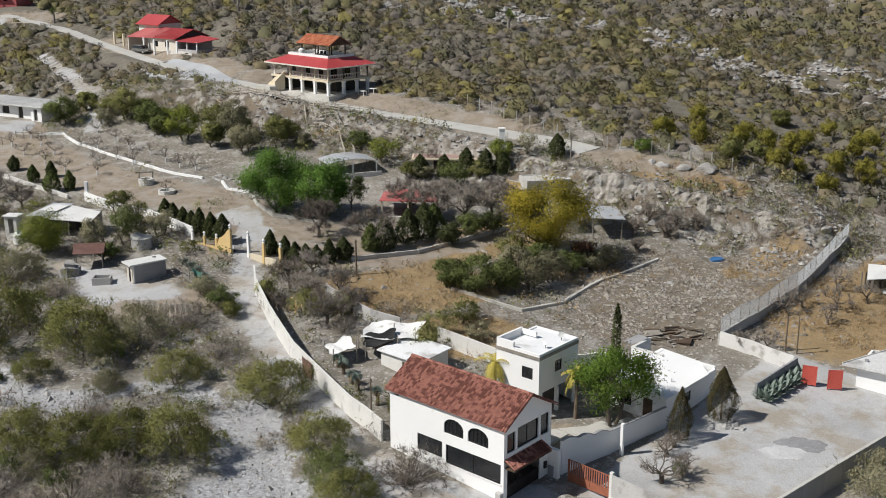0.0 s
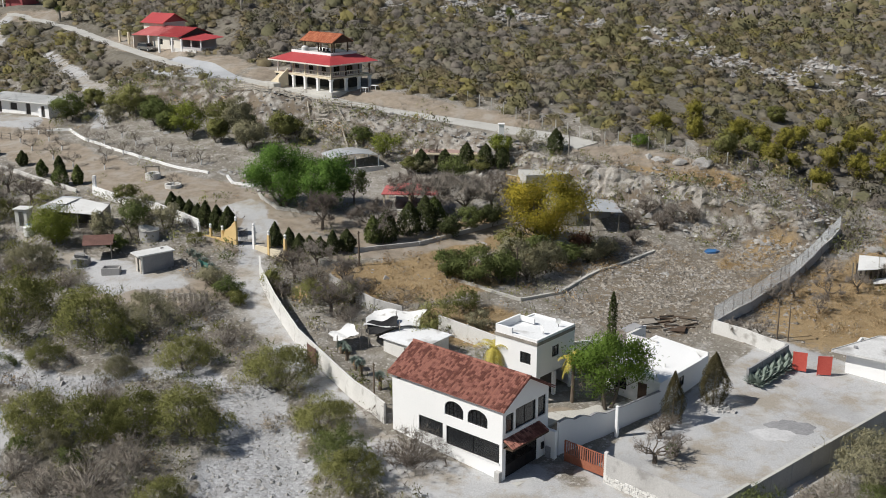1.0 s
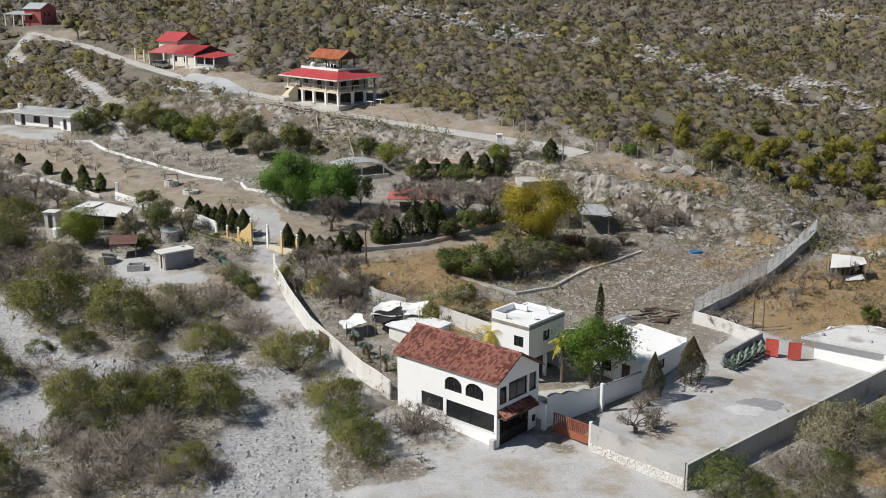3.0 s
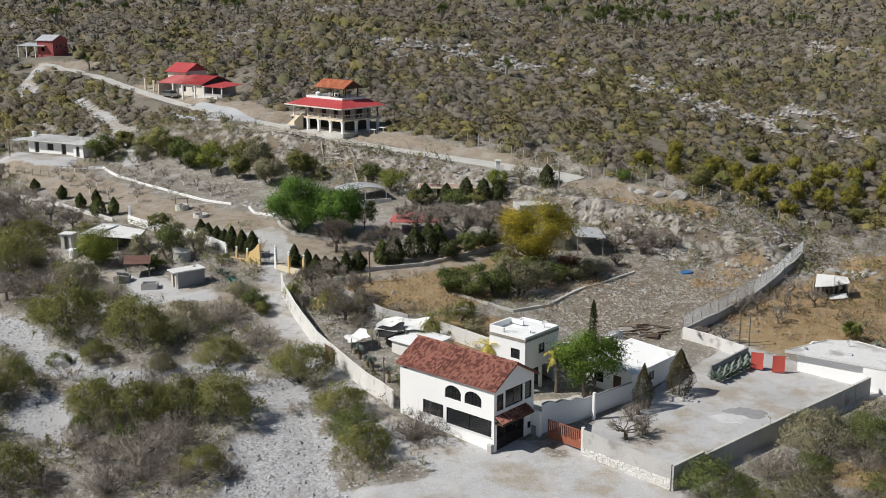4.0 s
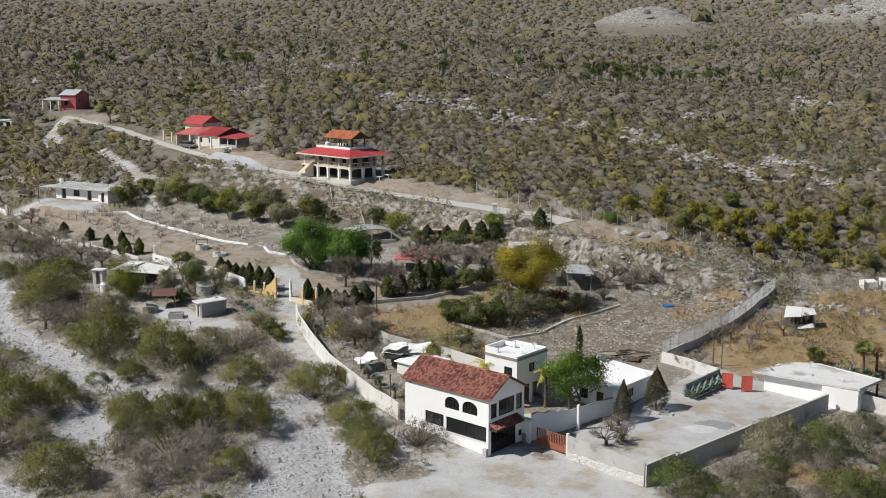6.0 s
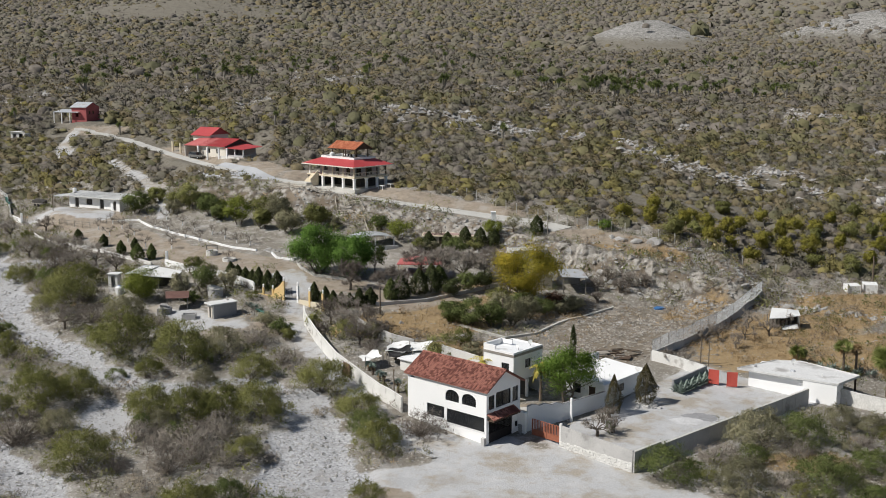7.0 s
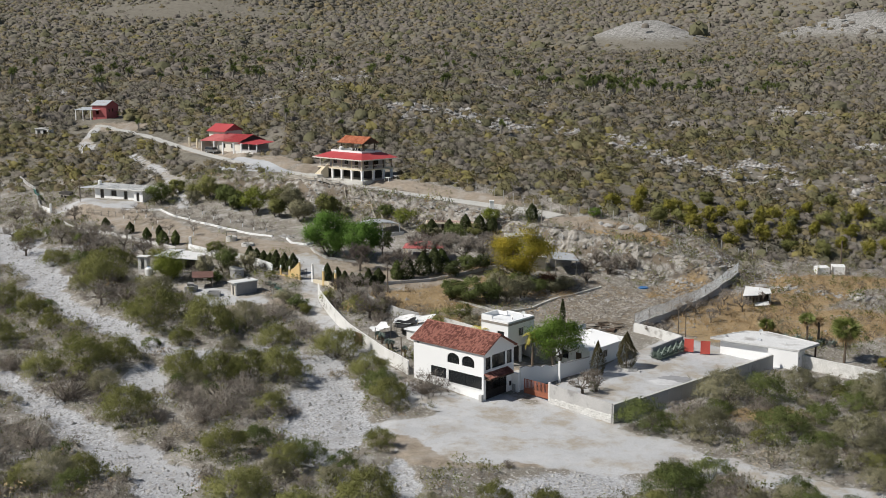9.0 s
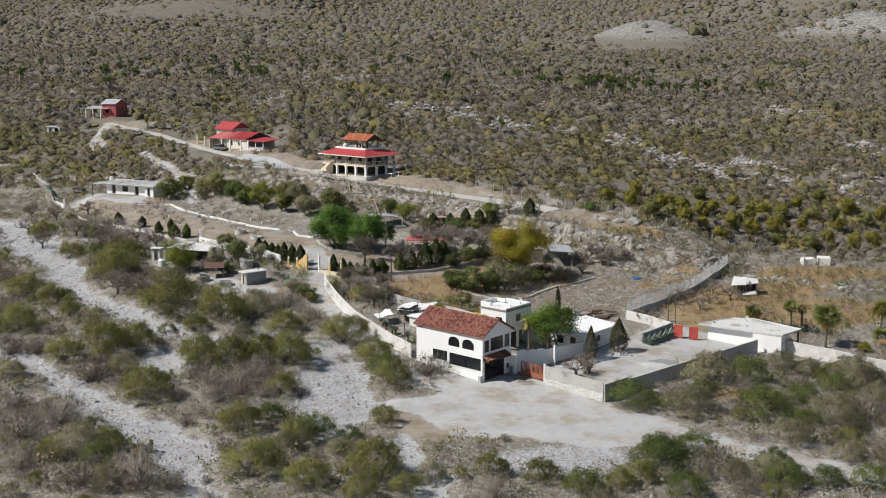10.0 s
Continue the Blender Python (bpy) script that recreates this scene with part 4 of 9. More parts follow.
part("roof_upstand", Mesh().box(0.0, 0.22, 0.0, 3.6, TH, TH + 0.55).box(0.22, 1.9, 0.0, 0.22, TH, TH + 0.5).box(0.22, 1.9, 3.4, 3.6, TH, TH + 0.5), WHITE, wh)
part("porch_column", Mesh().box(4.45, 4.75, 2.9, 3.2, -0.1, 2.35), WHITE, wh)
part("door", Mesh().box(1.0, 1.95, 3.0, 3.05, 0.0, 2.1), DARK_WOOD, wh)
part("inner_wall", Mesh().box(0.22, 4.5, 3.1, 3.25, 0.0, 2.5), SHADE_IN, wh)
dish(C(1.7 + 3.9, 12.2 + 4.6, 30, 1.1 + TH - 0.12))
dish(C(1.7 + 4.0, 12.2 + 2.0, -20, 1.1 + TH - 0.12))

# low white house along the courtyard wall
lo = thing("house", C(9.4, 19.5, 0, 0.7), "low white house with a sloping white roof", "house")
part("front_wall", Mesh().wall("x", 0, 5.5, 0, 0.22, -1.5, 3.0, [(1.0, 2.2, 0.9, 2.1), (3.4, 4.4, 0, 2.1)]), WHITE, lo)
part("right_wall", Mesh().wall("y", 0, 9.0, 5.5, 5.75, -1.5, 2.6, [(3.4, 4.5, 1.0, 2.0)]), WHITE, lo)
part("left_wall", Mesh().wall("y", 0.22, 9.0, 0, 0.22, -1.5, 3.2), WHITE, lo)
part("back_wall", Mesh().wall("x", 0, 5.75, 9.0, 9.22, -1.5, 2.9), WHITE, lo)
window(lo, "y", 3.4, 4.5, 5.62, 1.0, 2.0, 1)
window(lo, "x", 1.0, 2.2, 0.05, 0.9, 2.1, 1)
part("door", Mesh().box(3.4, 4.4, 0.08, 0.13, 0, 2.1), DARK_WOOD, lo)
part("roof", Mesh().slab([(-0.2, -0.2, 3.1), (5.9, -0.2, 2.7), (6.0, 7.4, 2.75), (4.0, 9.4, 2.85), (-0.2, 9.3, 3.2)], 0.2), WHITE, lo)
part("roof_vent", Mesh().tube([(4.4, 3.2, 2.7), (4.4, 3.2, 3.2)], 0.08, 6), PLASTIC, lo)
part("floor", Mesh().box(0.22, 5.5, 0.22, 9.0, -0.2, 0), CONCRETE, lo)
ra = thing("annex", C(6.9, 23.8, 0, 0.9), "low white parapet walls behind the low house", "annex")
part("wall", Mesh().box(0, 3.4, 3.2, 3.4, -1.5, 3.0).box(0, 0.2, 3.41, 6.6, -1.5, 3.0), WHITE, ra)
part("coping", Mesh().box(-0.05, 3.45, 3.15, 3.45, 3.004, 3.07).box(-0.05, 0.25, 3.46, 6.65, 3.004, 3.07), WHITE_WORN, ra)

# flat white building by the red gates
FB = pose(38.64, 98.5, 0.1, 0, 0, -34.6)
fb = thing("house", FB, "low white building with a broad flat concrete roof", "house")
ring = [(0, 0), (13.06, 0), (14.3, 5.4), (5.9, 8.0), (2.9, 6.6)]
part("roof_slab", Mesh().prism(ring, 2.62, 2.86), ROOF_DUST, fb)
lip = Mesh()
for (ax, ay), (bx, by) in zip(ring[1:], ring[2:] + ring[:1]):
    d, s_ = Vector((bx - ax, by - ay)), Vector((-(by - ay), bx - ax)).normalized() * 0.09
    lip.prism([(ax, ay), (bx, by), (bx + s_.x, by + s_.y), (ax + s_.x, ay + s_.y)], 2.865, 2.95)
part("roof_lip", lip, WHITE_WORN, fb)
part("front_wall", Mesh().box(1.3, 8.6, 0.75, 0.97, -1.5, 2.615), WHITE, fb)
part("left_wall", Mesh().box(1.3, 1.52, 0.98, 6.0, -1.5, 2.615), WHITE, fb)
part("near_wall", Mesh().box(8.61, 12.9, 0.06, 0.28, -1.5, 2.615).box(8.61, 8.83, 0.285, 0.97, -1.5, 2.615), WHITE, fb)
part("right_wall", Mesh().wall("y", 0.285, 3.0, 12.68, 12.9, -1.5, 2.615, [(0.55, 0.95, 1.25, 1.65), (1.75, 2.15, 1.25, 1.65)]), WHITE, fb)
part("porch_back", Mesh().box(8.4, 12.67, 2.8, 3.0, -1.5, 2.615), BLOCK_GREY, fb)
part("back_wall", Mesh().box(1.53, 8.4, 6.0, 6.2, -1.5, 2.615).box(8.4, 8.6, 3.01, 6.2, -1.5, 2.615), WHITE_WORN, fb)
part("porch_post", Mesh().box(13.75, 13.97, 4.9, 5.12, -1.0, 2.615), DARK_WOOD, fb)
part("floor", Mesh().box(1.53, 12.66, 1.0, 2.79, -0.4, 0.0), CONCRETE, fb)
for y in (0.55, 1.75):
    window(fb, "y", y, y + 0.4, 12.74, 1.25, 1.65)
part("roof_vent", Mesh().box(1.7, 2.0, 1.6, 1.9, 2.865, 3.1), BLOCK_GREY, fb)
part("roof_hatch", Mesh().box(6.2, 6.8, 2.2, 2.7, 2.865, 3.05, None, 0.03), TARP_GREY, fb)
part("vent_pipe", Mesh().tube([(10.4, 2.4, 2.865), (10.4, 2.4, 3.2)], 0.05, 6), PLASTIC, fb)
dish(FB @ pose(5.6, 5.6, 2.866, 0, 0, 30))


# ---- garden walls ----
def wall_run(name, pts, tall, label, mat, thick=0.18, cap=None, bay=3.0, foot=0.7, heights=None, posts=True):
    """A wall over the land through plan points, panel by panel, each panel level."""
    w = thing(name, pose(*pts[0], height(*pts[0])), label, "wall", "", "structure")
    base = Vector((*pts[0], height(*pts[0])))
    for i, (p, q) in enumerate(zip(pts, pts[1:])):
        p, q = Vector(p), Vector(q)
        n = max(1, round((q - p).length / bay))
        turn = math.degrees(math.atan2(q.y - p.y, q.x - p.x))
        for k in range(n):
            a, b = p.lerp(q, k / n), p.lerp(q, (k + 1) / n)
            za, zb = height(a.x, a.y), height(b.x, b.y)
            m = pose(a.x - base.x, a.y - base.y, -base.z, 0, 0, turn)
            t = (heights[i] if heights else tall)
            d = (b - a).length
            part("panel", Mesh().prism([(0, -thick / 2), (d, -thick / 2), (d, thick / 2), (0, thick / 2)], min(za, zb) - foot, [za + t, zb + t, zb + t, za + t], m), mat, w)
            if posts:
                part("post", Mesh().box(-0.12, 0.12, -thick / 2 - 0.03, thick / 2 + 0.03, za - foot, za + t + 0.05, m), mat, w)
            if cap:
                part("coping", Mesh().prism([(0.125, -thick / 2 - 0.04), (d - 0.125, -thick / 2 - 0.04), (d - 0.125, thick / 2 + 0.04), (0.125, thick / 2 + 0.04)],
                                            [za + t, zb + t, zb + t, za + t], [za + t + 0.07, zb + t + 0.07, zb + t + 0.07, za + t + 0.07], m), cap, w)
    return w


def cpt(a, b):
    p = COMPOUND @ Vector((a, b, 0))
    return (p.x, p.y)


wall_run("wall_front", [cpt(18.5, 5.6), cpt(28.2, 5.1)], 2.5, "pale concrete block wall with a rubble foot", BLOCK, 0.2, posts=False)
rf = thing("rubble_foot", C(18.5, 5.6, -2.95), "pale rubble masonry foot of the block wall", "wall", "", "structure")
rs_, m_ = random.Random(71), Mesh()
for q in range(4):
    a_ = 0.0
    while a_ < 9.6:
        b_ = a_ + rs_.uniform(0.14, 0.5)
        c_, o_ = -0.4 + 0.27 * q + rs_.uniform(-0.04, 0.06), rs_.uniform(0.01, 0.06)
        m_.box(a_ + 0.01, min(b_, 9.68), -0.1 - o_, -0.1, c_, c_ + rs_.uniform(0.2, 0.3), None, o_ * 0.4)
        a_ = b_
part("stonework", m_, STONE_WALL, rf)
wall_run("wall_lot", [cpt(28.3, 5.2), cpt(28.9, 9.6), cpt(33.0, 39.0)], 2.2, "grey rendered block wall along the gravel lot", BLOCK, 0.2, CONCRETE, heights=[2.35, 2.0])
def court_wall():
    """White courtyard wall whose top drops in three waves and then runs level, under a thin dark coping."""
    w = thing("wall_court", C(13.1, 6.5, 0, 0.0), "smooth white courtyard wall with a waved dark coping", "wall", "", "structure")
    path = [(0.0, 0.0), (0.35, 1.7), (0.7, 3.4), (1.1, 5.5), (2.2, 12.9)]
    z0, pts = height(*cpt(13.1, 6.5)), []
    for (ax, ay), (bx, by) in zip(path, path[1:]):
        n = max(6, int((by - ay) / 0.22))
        pts += [(ax + (bx - ax) * k / n, ay + (by - ay) * k / n) for k in range(n)]
    pts.append(path[-1])
    def top(y):
        wave = 0.22 * abs(math.sin(math.pi * y / 1.8)) if y < 5.4 else 0.0
        return z0 + 3.0 - 0.75 * min(1.0, y / 5.4) + wave
    body, cope = Mesh(), Mesh()
    for (ax, ay), (bx, by) in zip(pts, pts[1:]):
        za, zb = top(ay), top(by)
        body.prism([(ax, ay), (bx, by), (bx - 0.2, by), (ax - 0.2, ay)], z0 - 2.2, [za, zb, zb, za])
        cope.prism([(ax + 0.03, ay), (bx + 0.03, by), (bx - 0.23, by), (ax - 0.23, ay)], [za + 0.004, zb + 0.004, zb + 0.004, za + 0.004], [za + 0.06, zb + 0.06, zb + 0.06, za + 0.06])
    body.weld = True
    part("panel", body, WHITE, w)
    part("coping", cope, BLOCK_GREY, w)


court_wall()
wall_run("wall_court_back", [cpt(1.7, 18.6), cpt(6.8, 25.6)], 2.4, "grey rendered wall behind the courtyard", WHITE_WORN, 0.2)
wall_run("wall_road", [(-21.2, 117.2), (-20.6, 114), (-18.2, 107.6), (-14.6, 99.4), (-11.2, 94), (-8.2, 89.2), (-5.2, 85.3)], 2.0, "long whitewashed block wall beside the dirt road", WHITE_WORN, 0.2, posts=False)
wall_run("wall_lot_north", [(28.9, 106.8), (31.6, 104.4), (35.0, 101.4)], 1.5, "white block wall at the edge of the waste lot", WHITE_WORN, 0.2, posts=False)
LOT_EAST = [(28.9, 107.0), (34.6, 113.2), (41.2, 121.0), (46.6, 128.6), (52.2, 135.6)]
wall_run("wall_lot_east", LOT_EAST, 1.15, "grey block wall climbing the slope under a wire fence", BLOCK, 0.2)
wall_run("wall_agave", [(29.6, 95.4), (35.2, 101.2)], 1.5, "dark grey low wall behind the agaves", BLOCK_GREY, 0.2)
wall_run("wall_neighbour", [(-0.4, 104.2), (5.3, 100.0)], 1.8, "white block wall between two yards", WHITE_WORN, 0.2)
wall_run("wall_yard_back", [(-12.8, 114), (-7.5, 108), (-4.4, 106.5)], 1.5, "low grey block wall of the neighbouring yard", BLOCK, 0.2)
wall_run("wall_stone", [cpt(35.2, 42.5), (58, 86.5), (72, 78), (95, 66)], 1.9, "pale rubble stone wall beside the scrub", STONE_WALL, 0.35, posts=False)
wall_run("wall_gate_west", [(-49.2, 146.3), (-46.2, 143.0), (-37.9, 136.6), (-31.0, 130.3)], 1.3, "low whitewashed wall beside the drive", WHITE, 0.2)
wall_run("wall_far_west", [(-110.9, 222.9), (-103.9, 213.9), (-95, 194)], 0.8, "pale boundary wall above the dry channel", BLOCK, 0.2)
wall_run("wall_west", [(-83.5, 176.2), (-77.2, 167.8), (-66.5, 160.5), (-52.2, 148)], 0.6, "low whitewashed boundary wall of the orchard", WHITE_WORN, 0.2)
wall_run("wall_entry", [(-95.0, 194.5), (-91.5, 190.0)], 1.0, "white wall stub with a white post", WHITE, 0.2)
wall_run("wall_path", [(27, 131.5), (19.0, 123.4), (13.4, 115.4)], 0.3, "low concrete garden edge", CONCRETE, 0.35)
wall_run("wall_path_south", [(13.4, 115.4), (8.6, 112.7), (5.5, 114.2), (1.0, 117.6)], 0.3, "low pale garden edge of the thicket", CONCRETE, 0.3)
wall_run("wall_terrace", [(-10.8, 124.5), (-3, 128.0), (9.5, 138.8)], 0.5, "low grey terrace wall in the garden", BLOCK, 0.25)
yh = flat_house("house", pose(-4.6, 157.4, 9.3, 0, 0, -1), 0, 13.2, 0, 3.6, 2.1, "low pale yellow house with a dusty pink flat roof", 0.05, CREAM, [(1.0, 2.2, 0.6, 1.7), (3.2, 4.2, 0, 1.9), (6.0, 7.4, 0.6, 1.7), (10, 11.4, 0.6, 1.7)], roof=DUSTY_ROOF)
part("roof_edge", Mesh().box(-0.15, 13.35, -0.2, 0.0, 1.85, 2.0), CREAM, yh)
for a_, b_ in ((1.0, 2.2), (6.0, 7.4), (10, 11.4)):
    window(yh, "x", a_, b_, 0.05, 0.6, 1.7, 1)
part("door", Mesh().box(3.2, 4.2, 0.08, 0.13, 0, 1.9), DARK_WOOD, yh)
wall_run("wall_garden", [(9.0, 150.6), (13.5, 149.4)], 1.0, "yellow garden wall by the outbuilding", YELLOW, 0.25, CONCRETE)
wall_run("kerb_orchard", [(-67.9, 181.3), (-63.6, 180.9), (-60.5, 176.5), (-59.1, 174.7), (-50.6, 166.5), (-41.7, 158.7), (-34.6, 154.0)], 0.32, "whitewashed kerb of the orchard bed", WHITE, 0.3, None, 2.5, 0.3)
wall_run("kerb_small", [(-31.5, 152.4), (-30.2, 149.3), (-27.1, 147.6), (-26.2, 149.8)], 0.32, "whitewashed curved kerb", WHITE, 0.3, None, 1.2, 0.3)
wall_run("kerb_island", [(-26.0, 145.5), (-24.9, 142.2), (-22.2, 138.3), (-19, 137.3), (-15.7, 135.9)], 0.4, "pale kerb round the big green trees", CONCRETE, 0.3, None, 1.5, 0.3)


rp = thing("metal_gate", pose(-12.75, 96.15, height(-12.75, 96.15), 0, 0, -57.8), "rusty sheet door set in the whitewashed road wall", "gate")
part("leaf", Mesh().box(-0.9, 0.9, -0.14, -0.105, 0.05, 1.8), RUST_DARK, rp)
part("leaf_frame", Mesh().box(-0.96, -0.9, -0.16, -0.105, 0.0, 1.9).box(0.9, 0.96, -0.16, -0.105, 0.0, 1.9), RUST_DARK, rp)


def pole(x, y, tall, label, mat=POLE_WOOD, r=0.12):
    p = thing("utility_pole", at(x, y, random.uniform(0, 90)), label, "pole")
    part("shaft", Mesh().tube([(0, 0, -0.5), (0.02, 0, tall * 0.5), (0.05, 0.03, tall)], [r, r * 0.9, r * 0.75], 8), mat, p)
    part("cap", Mesh().box(-0.25, 0.35, -0.05, 0.05, tall - 0.3, tall - 0.2), mat, p)


pole(-6.3, 88.2, 4.2, "thin weathered wooden pole by the wall", POLE_WOOD, 0.09)
pole(-10.0, 120.3, 4.2, "dark wooden pole beside the garden")
pole(8.4, 116.9, 4.6, "dark wooden pole by the thicket")
pole(18.2, 153.2, 3.6, "grey lamp pole at the end of the road", GREY_WOOD, 0.1)
pole(72.7, 141.6, 5.6, "tall dark pole near the water tanks", POLE_WOOD, 0.16)
pole(35.4, 105.6, 4.4, "slender wooden pole by the red gate", POLE_WOOD, 0.09)
pole(36.4, 105.0, 4.0, "slender wooden pole near the wall", POLE_WOOD, 0.08)
pole(-84.6, 190.3, 5.0, "wooden pole in front of the long shed", POLE_WOOD, 0.09)


def brown_gate():
    g = thing("metal_gate", C(14.0, 6.1, -3), "rust-brown steel sliding gate of slanted bars", "gate")
    L, H = 4.3, 2.0
    f = Mesh()
    for z in (0.08, 0.75, H - 0.06):
        f.box(0, L, -0.03, 0.03, z, z + 0.06)
    for x in (0, L / 2 - 0.03, L - 0.06):
        f.box(x, x + 0.06, -0.035, 0.035, 0.02, H)
    part("gate_frame", f, RUST, g)
    for k in range(19):
        x = 0.12 + (L - 0.24) * k / 18
        part("bar", Mesh().box(x - 0.06, x + 0.06, -0.012, 0.012, 0.8, H - 0.05), RUST, g)
    part("lower_panel", Mesh().box(0.06, L / 2 - 0.03, -0.01, 0.01, 0.14, 0.75).box(L / 2 + 0.03, L - 0.06, -0.01, 0.01, 0.14, 0.75), RUST, g)
    p = thing("gate_post", C(18.35, 5.75), "white concrete gate post", "post")
    part("post_body", Mesh().box(-0.15, 0.15, -0.15, 0.15, -0.6, 2.65, None, 0.02), WHITE_WORN, p)
    q = thing("gate_post", C(15.0, 12.6), "tall white concrete post by the courtyard wall", "post")
    part("post_body", Mesh().box(-0.14, 0.14, -0.14, 0.14, -0.6, 2.9, None, 0.02), WHITE, q)


brown_gate()
for k, (a, b, turn) in enumerate(((34.9, 98.4, -22), (37.1, 97.5, -8))):
    g = thing("metal_gate", at(a, b, turn), "red painted sheet-metal gate leaf standing open", "gate", "red gate leaves")
    part("leaf", Mesh().box(0, 1.25, -0.025, 0.025, 0.1, 2.0), RED_GATE, g)
    part("leaf_frame", Mesh().box(-0.06, 0, -0.04, 0.04, -0.4, 2.05).box(1.25, 1.31, -0.04, 0.04, 0.08, 2.05).box(0, 1.25, -0.035, 0.035, 2.0, 2.05), RED_GATE, g)


# ---- the villa on the terrace ----
def villa():
    v = thing("villa", pose(-19.3, 181.9, 16.9, 0, 0, -43.5), "cream villa on white pillars with red roof and rooftop pavilion", "house")
    D, S = 2.55, 4.75                                     # deck height and eave height
    x0, y1 = -15.6, 10.2
    part("deck", Mesh().box(x0, -0.3, 0.5, y1, D - 0.3, D, None, 0.03), CREAM, v)
    for x in (-0.6, -4.0, -7.4, -10.6):
        p = part("pillar", Mesh().box(x - 0.22, x + 0.22, 0.6, 1.04, -1.0, D - 0.3), WHITE, v)
        part("pillar_head", Mesh().box(x - 0.3, x + 0.3, 0.52, 1.12, D - 0.55, D - 0.31), WHITE, p)
    for y in (4.2, 7.2, 9.7):
        p = part("pillar", Mesh().box(-0.82, -0.38, y - 0.22, y + 0.22, -1.0, D - 0.3), WHITE, v)
        part("pillar_head", Mesh().box(-0.9, -0.3, y - 0.3, y + 0.3, D - 0.55, D - 0.31), WHITE, p)
    # the deep shade under the deck is put into this wall's colour
    part("lower_wall", Mesh().wall("x", -13, -3.2, 5.0, 5.25, -1, D - 0.3).wall("y", 5.25, y1, -3.4, -3.2, -1, D - 0.3).box(x0, -13, 0.8, 8, -1, D - 0.3), SHADE_IN, v)
    part("terrace_floor", Mesh().box(-12.8, 0.2, 0.2, y1 + 0.3, -0.8, 0.08), CONCRETE, v)
    part("house_wall", Mesh().wall("x", -13.5, -2.6, 2.5, 2.7, D, S + 0.4, [(-12.2, -11, D + 0.7, D + 1.9), (-8.4, -7.2, D, D + 2.05), (-5.0, -3.8, D, D + 2.05)])
         .wall("y", 2.7, y1 - 0.4, -2.8, -2.6, D, S + 0.4, [(3.2, 4.6, D, D + 2.05), (6.2, 7.6, D, D + 2.05)])
         .wall("x", -13.5, -2.6, y1 - 0.6, y1 - 0.4, D, S + 0.4).wall("y", 2.7, y1 - 0.6, -13.5, -13.3, D, S + 0.4), LILAC, v)
    for a, b in ((-8.4, -7.2), (-5.0, -3.8)):
        window(v, "x", a, b, 2.55, D + 0.02, D + 2.03, 1, DARK_WOOD)
    window(v, "x", -12.2, -11, 2.55, D + 0.7, D + 1.9, 1, DARK_WOOD)
    for a, b in ((3.2, 4.6), (6.2, 7.6)):
        window(v, "y", a, b, -2.75, D + 0.02, D + 2.03, 1, DARK_WOOD)
    for x in (-0.6, -4.0, -7.4, -10.6, -14.9):
        part("veranda_post", Mesh().box(x - 0.1, x + 0.1, 0.7, 0.9, D, S), CREAM if x > -12 else WHITE, v)
    for y in (4.2, 7.2, 9.7):
        part("veranda_post", Mesh().box(-0.7, -0.5, y - 0.1, y + 0.1, D, S), DARK_WOOD, v)
    rail = part("railing", Mesh().box(-10.6, -0.6, 0.72, 0.88, D + 0.78, D + 0.9).box(-0.7, -0.5, 0.88, 9.7, D + 0.78, D + 0.9), IVORY, v)
    part("lower_rail", Mesh().box(-10.6, -0.6, 0.74, 0.86, D + 0.1, D + 0.2).box(-0.68, -0.52, 0.88, 9.7, D + 0.1, D + 0.2), IVORY, rail)
    for k in range(26):
        part("baluster", Mesh().box(-10.4 + k * 0.385, -10.35 + k * 0.385, 0.77, 0.83, D + 0.2, D + 0.78), IVORY, rail)
    for k in range(22):
        part("baluster", Mesh().box(-0.63, -0.57, 1.2 + k * 0.385, 1.25 + k * 0.385, D + 0.2, D + 0.78), IVORY, rail)
    st = part("stair", Mesh(), CREAM, v)
    for k in range(7):
        part("step", Mesh().box(-13.9, -11.9, 0.5 - 0.3 * k - 0.32, 0.5 - 0.3 * k, -1.0, D - 0.2 * (k + 1)), CREAM, st)
    part("stair_wall", Mesh().prism([(-11.9, -1.7), (-11.7, -1.7), (-11.7, 0.5), (-11.9, 0.5)], -1, [1.7, 1.7, D + 0.8, D + 0.8]), CREAM, st)
    part("landing", Mesh().box(-15.4, -11.2, -3.2, -1.6, -1.0, 1.0, None, 0.05), CONCRETE, st)
    # skirt roof round a flat deck
    o = [(x0 - 0.6, -0.4), (0.6, -0.4), (0.6, y1 + 0.7), (x0 - 0.6, y1 + 0.7)]
    q = [(-13.2, 2.9), (-2.9, 2.9), (-2.9, y1 - 1.6), (-13.2, y1 - 1.6)]
    for k in range(4):
        j = (k + 1) % 4
        part("roof_slope", Mesh().slab([(*o[k], S), (*o[j], S), (*q[j], S + 1.25), (*q[k], S + 1.25)], 0.1), RED_SHEET, v)
    part("roof_fascia", Mesh().box(o[0][0], o[1][0], -0.42, -0.36, S - 0.2, S + 0.02).box(0.56, 0.62, -0.36, o[2][1], S - 0.2, S + 0.02), IVORY, v)
    part("parapet", Mesh().box(-13.35, -2.75, 2.75, 2.95, S + 1.0, S + 1.6).box(-2.95, -2.75, 2.95, y1 - 1.45, S + 1.0, S + 1.6).box(-13.35, -13.15, 2.95, y1 - 1.45, S + 1.0, S + 1.6).box(-13.15, -2.95, y1 - 1.65, y1 - 1.45, S + 1.0, S + 1.6), WHITE, v)
    part("roof_deck", Mesh().box(-13.15, -2.95, 2.95, y1 - 1.65, S + 0.95, S + 1.1), CONCRETE, v)
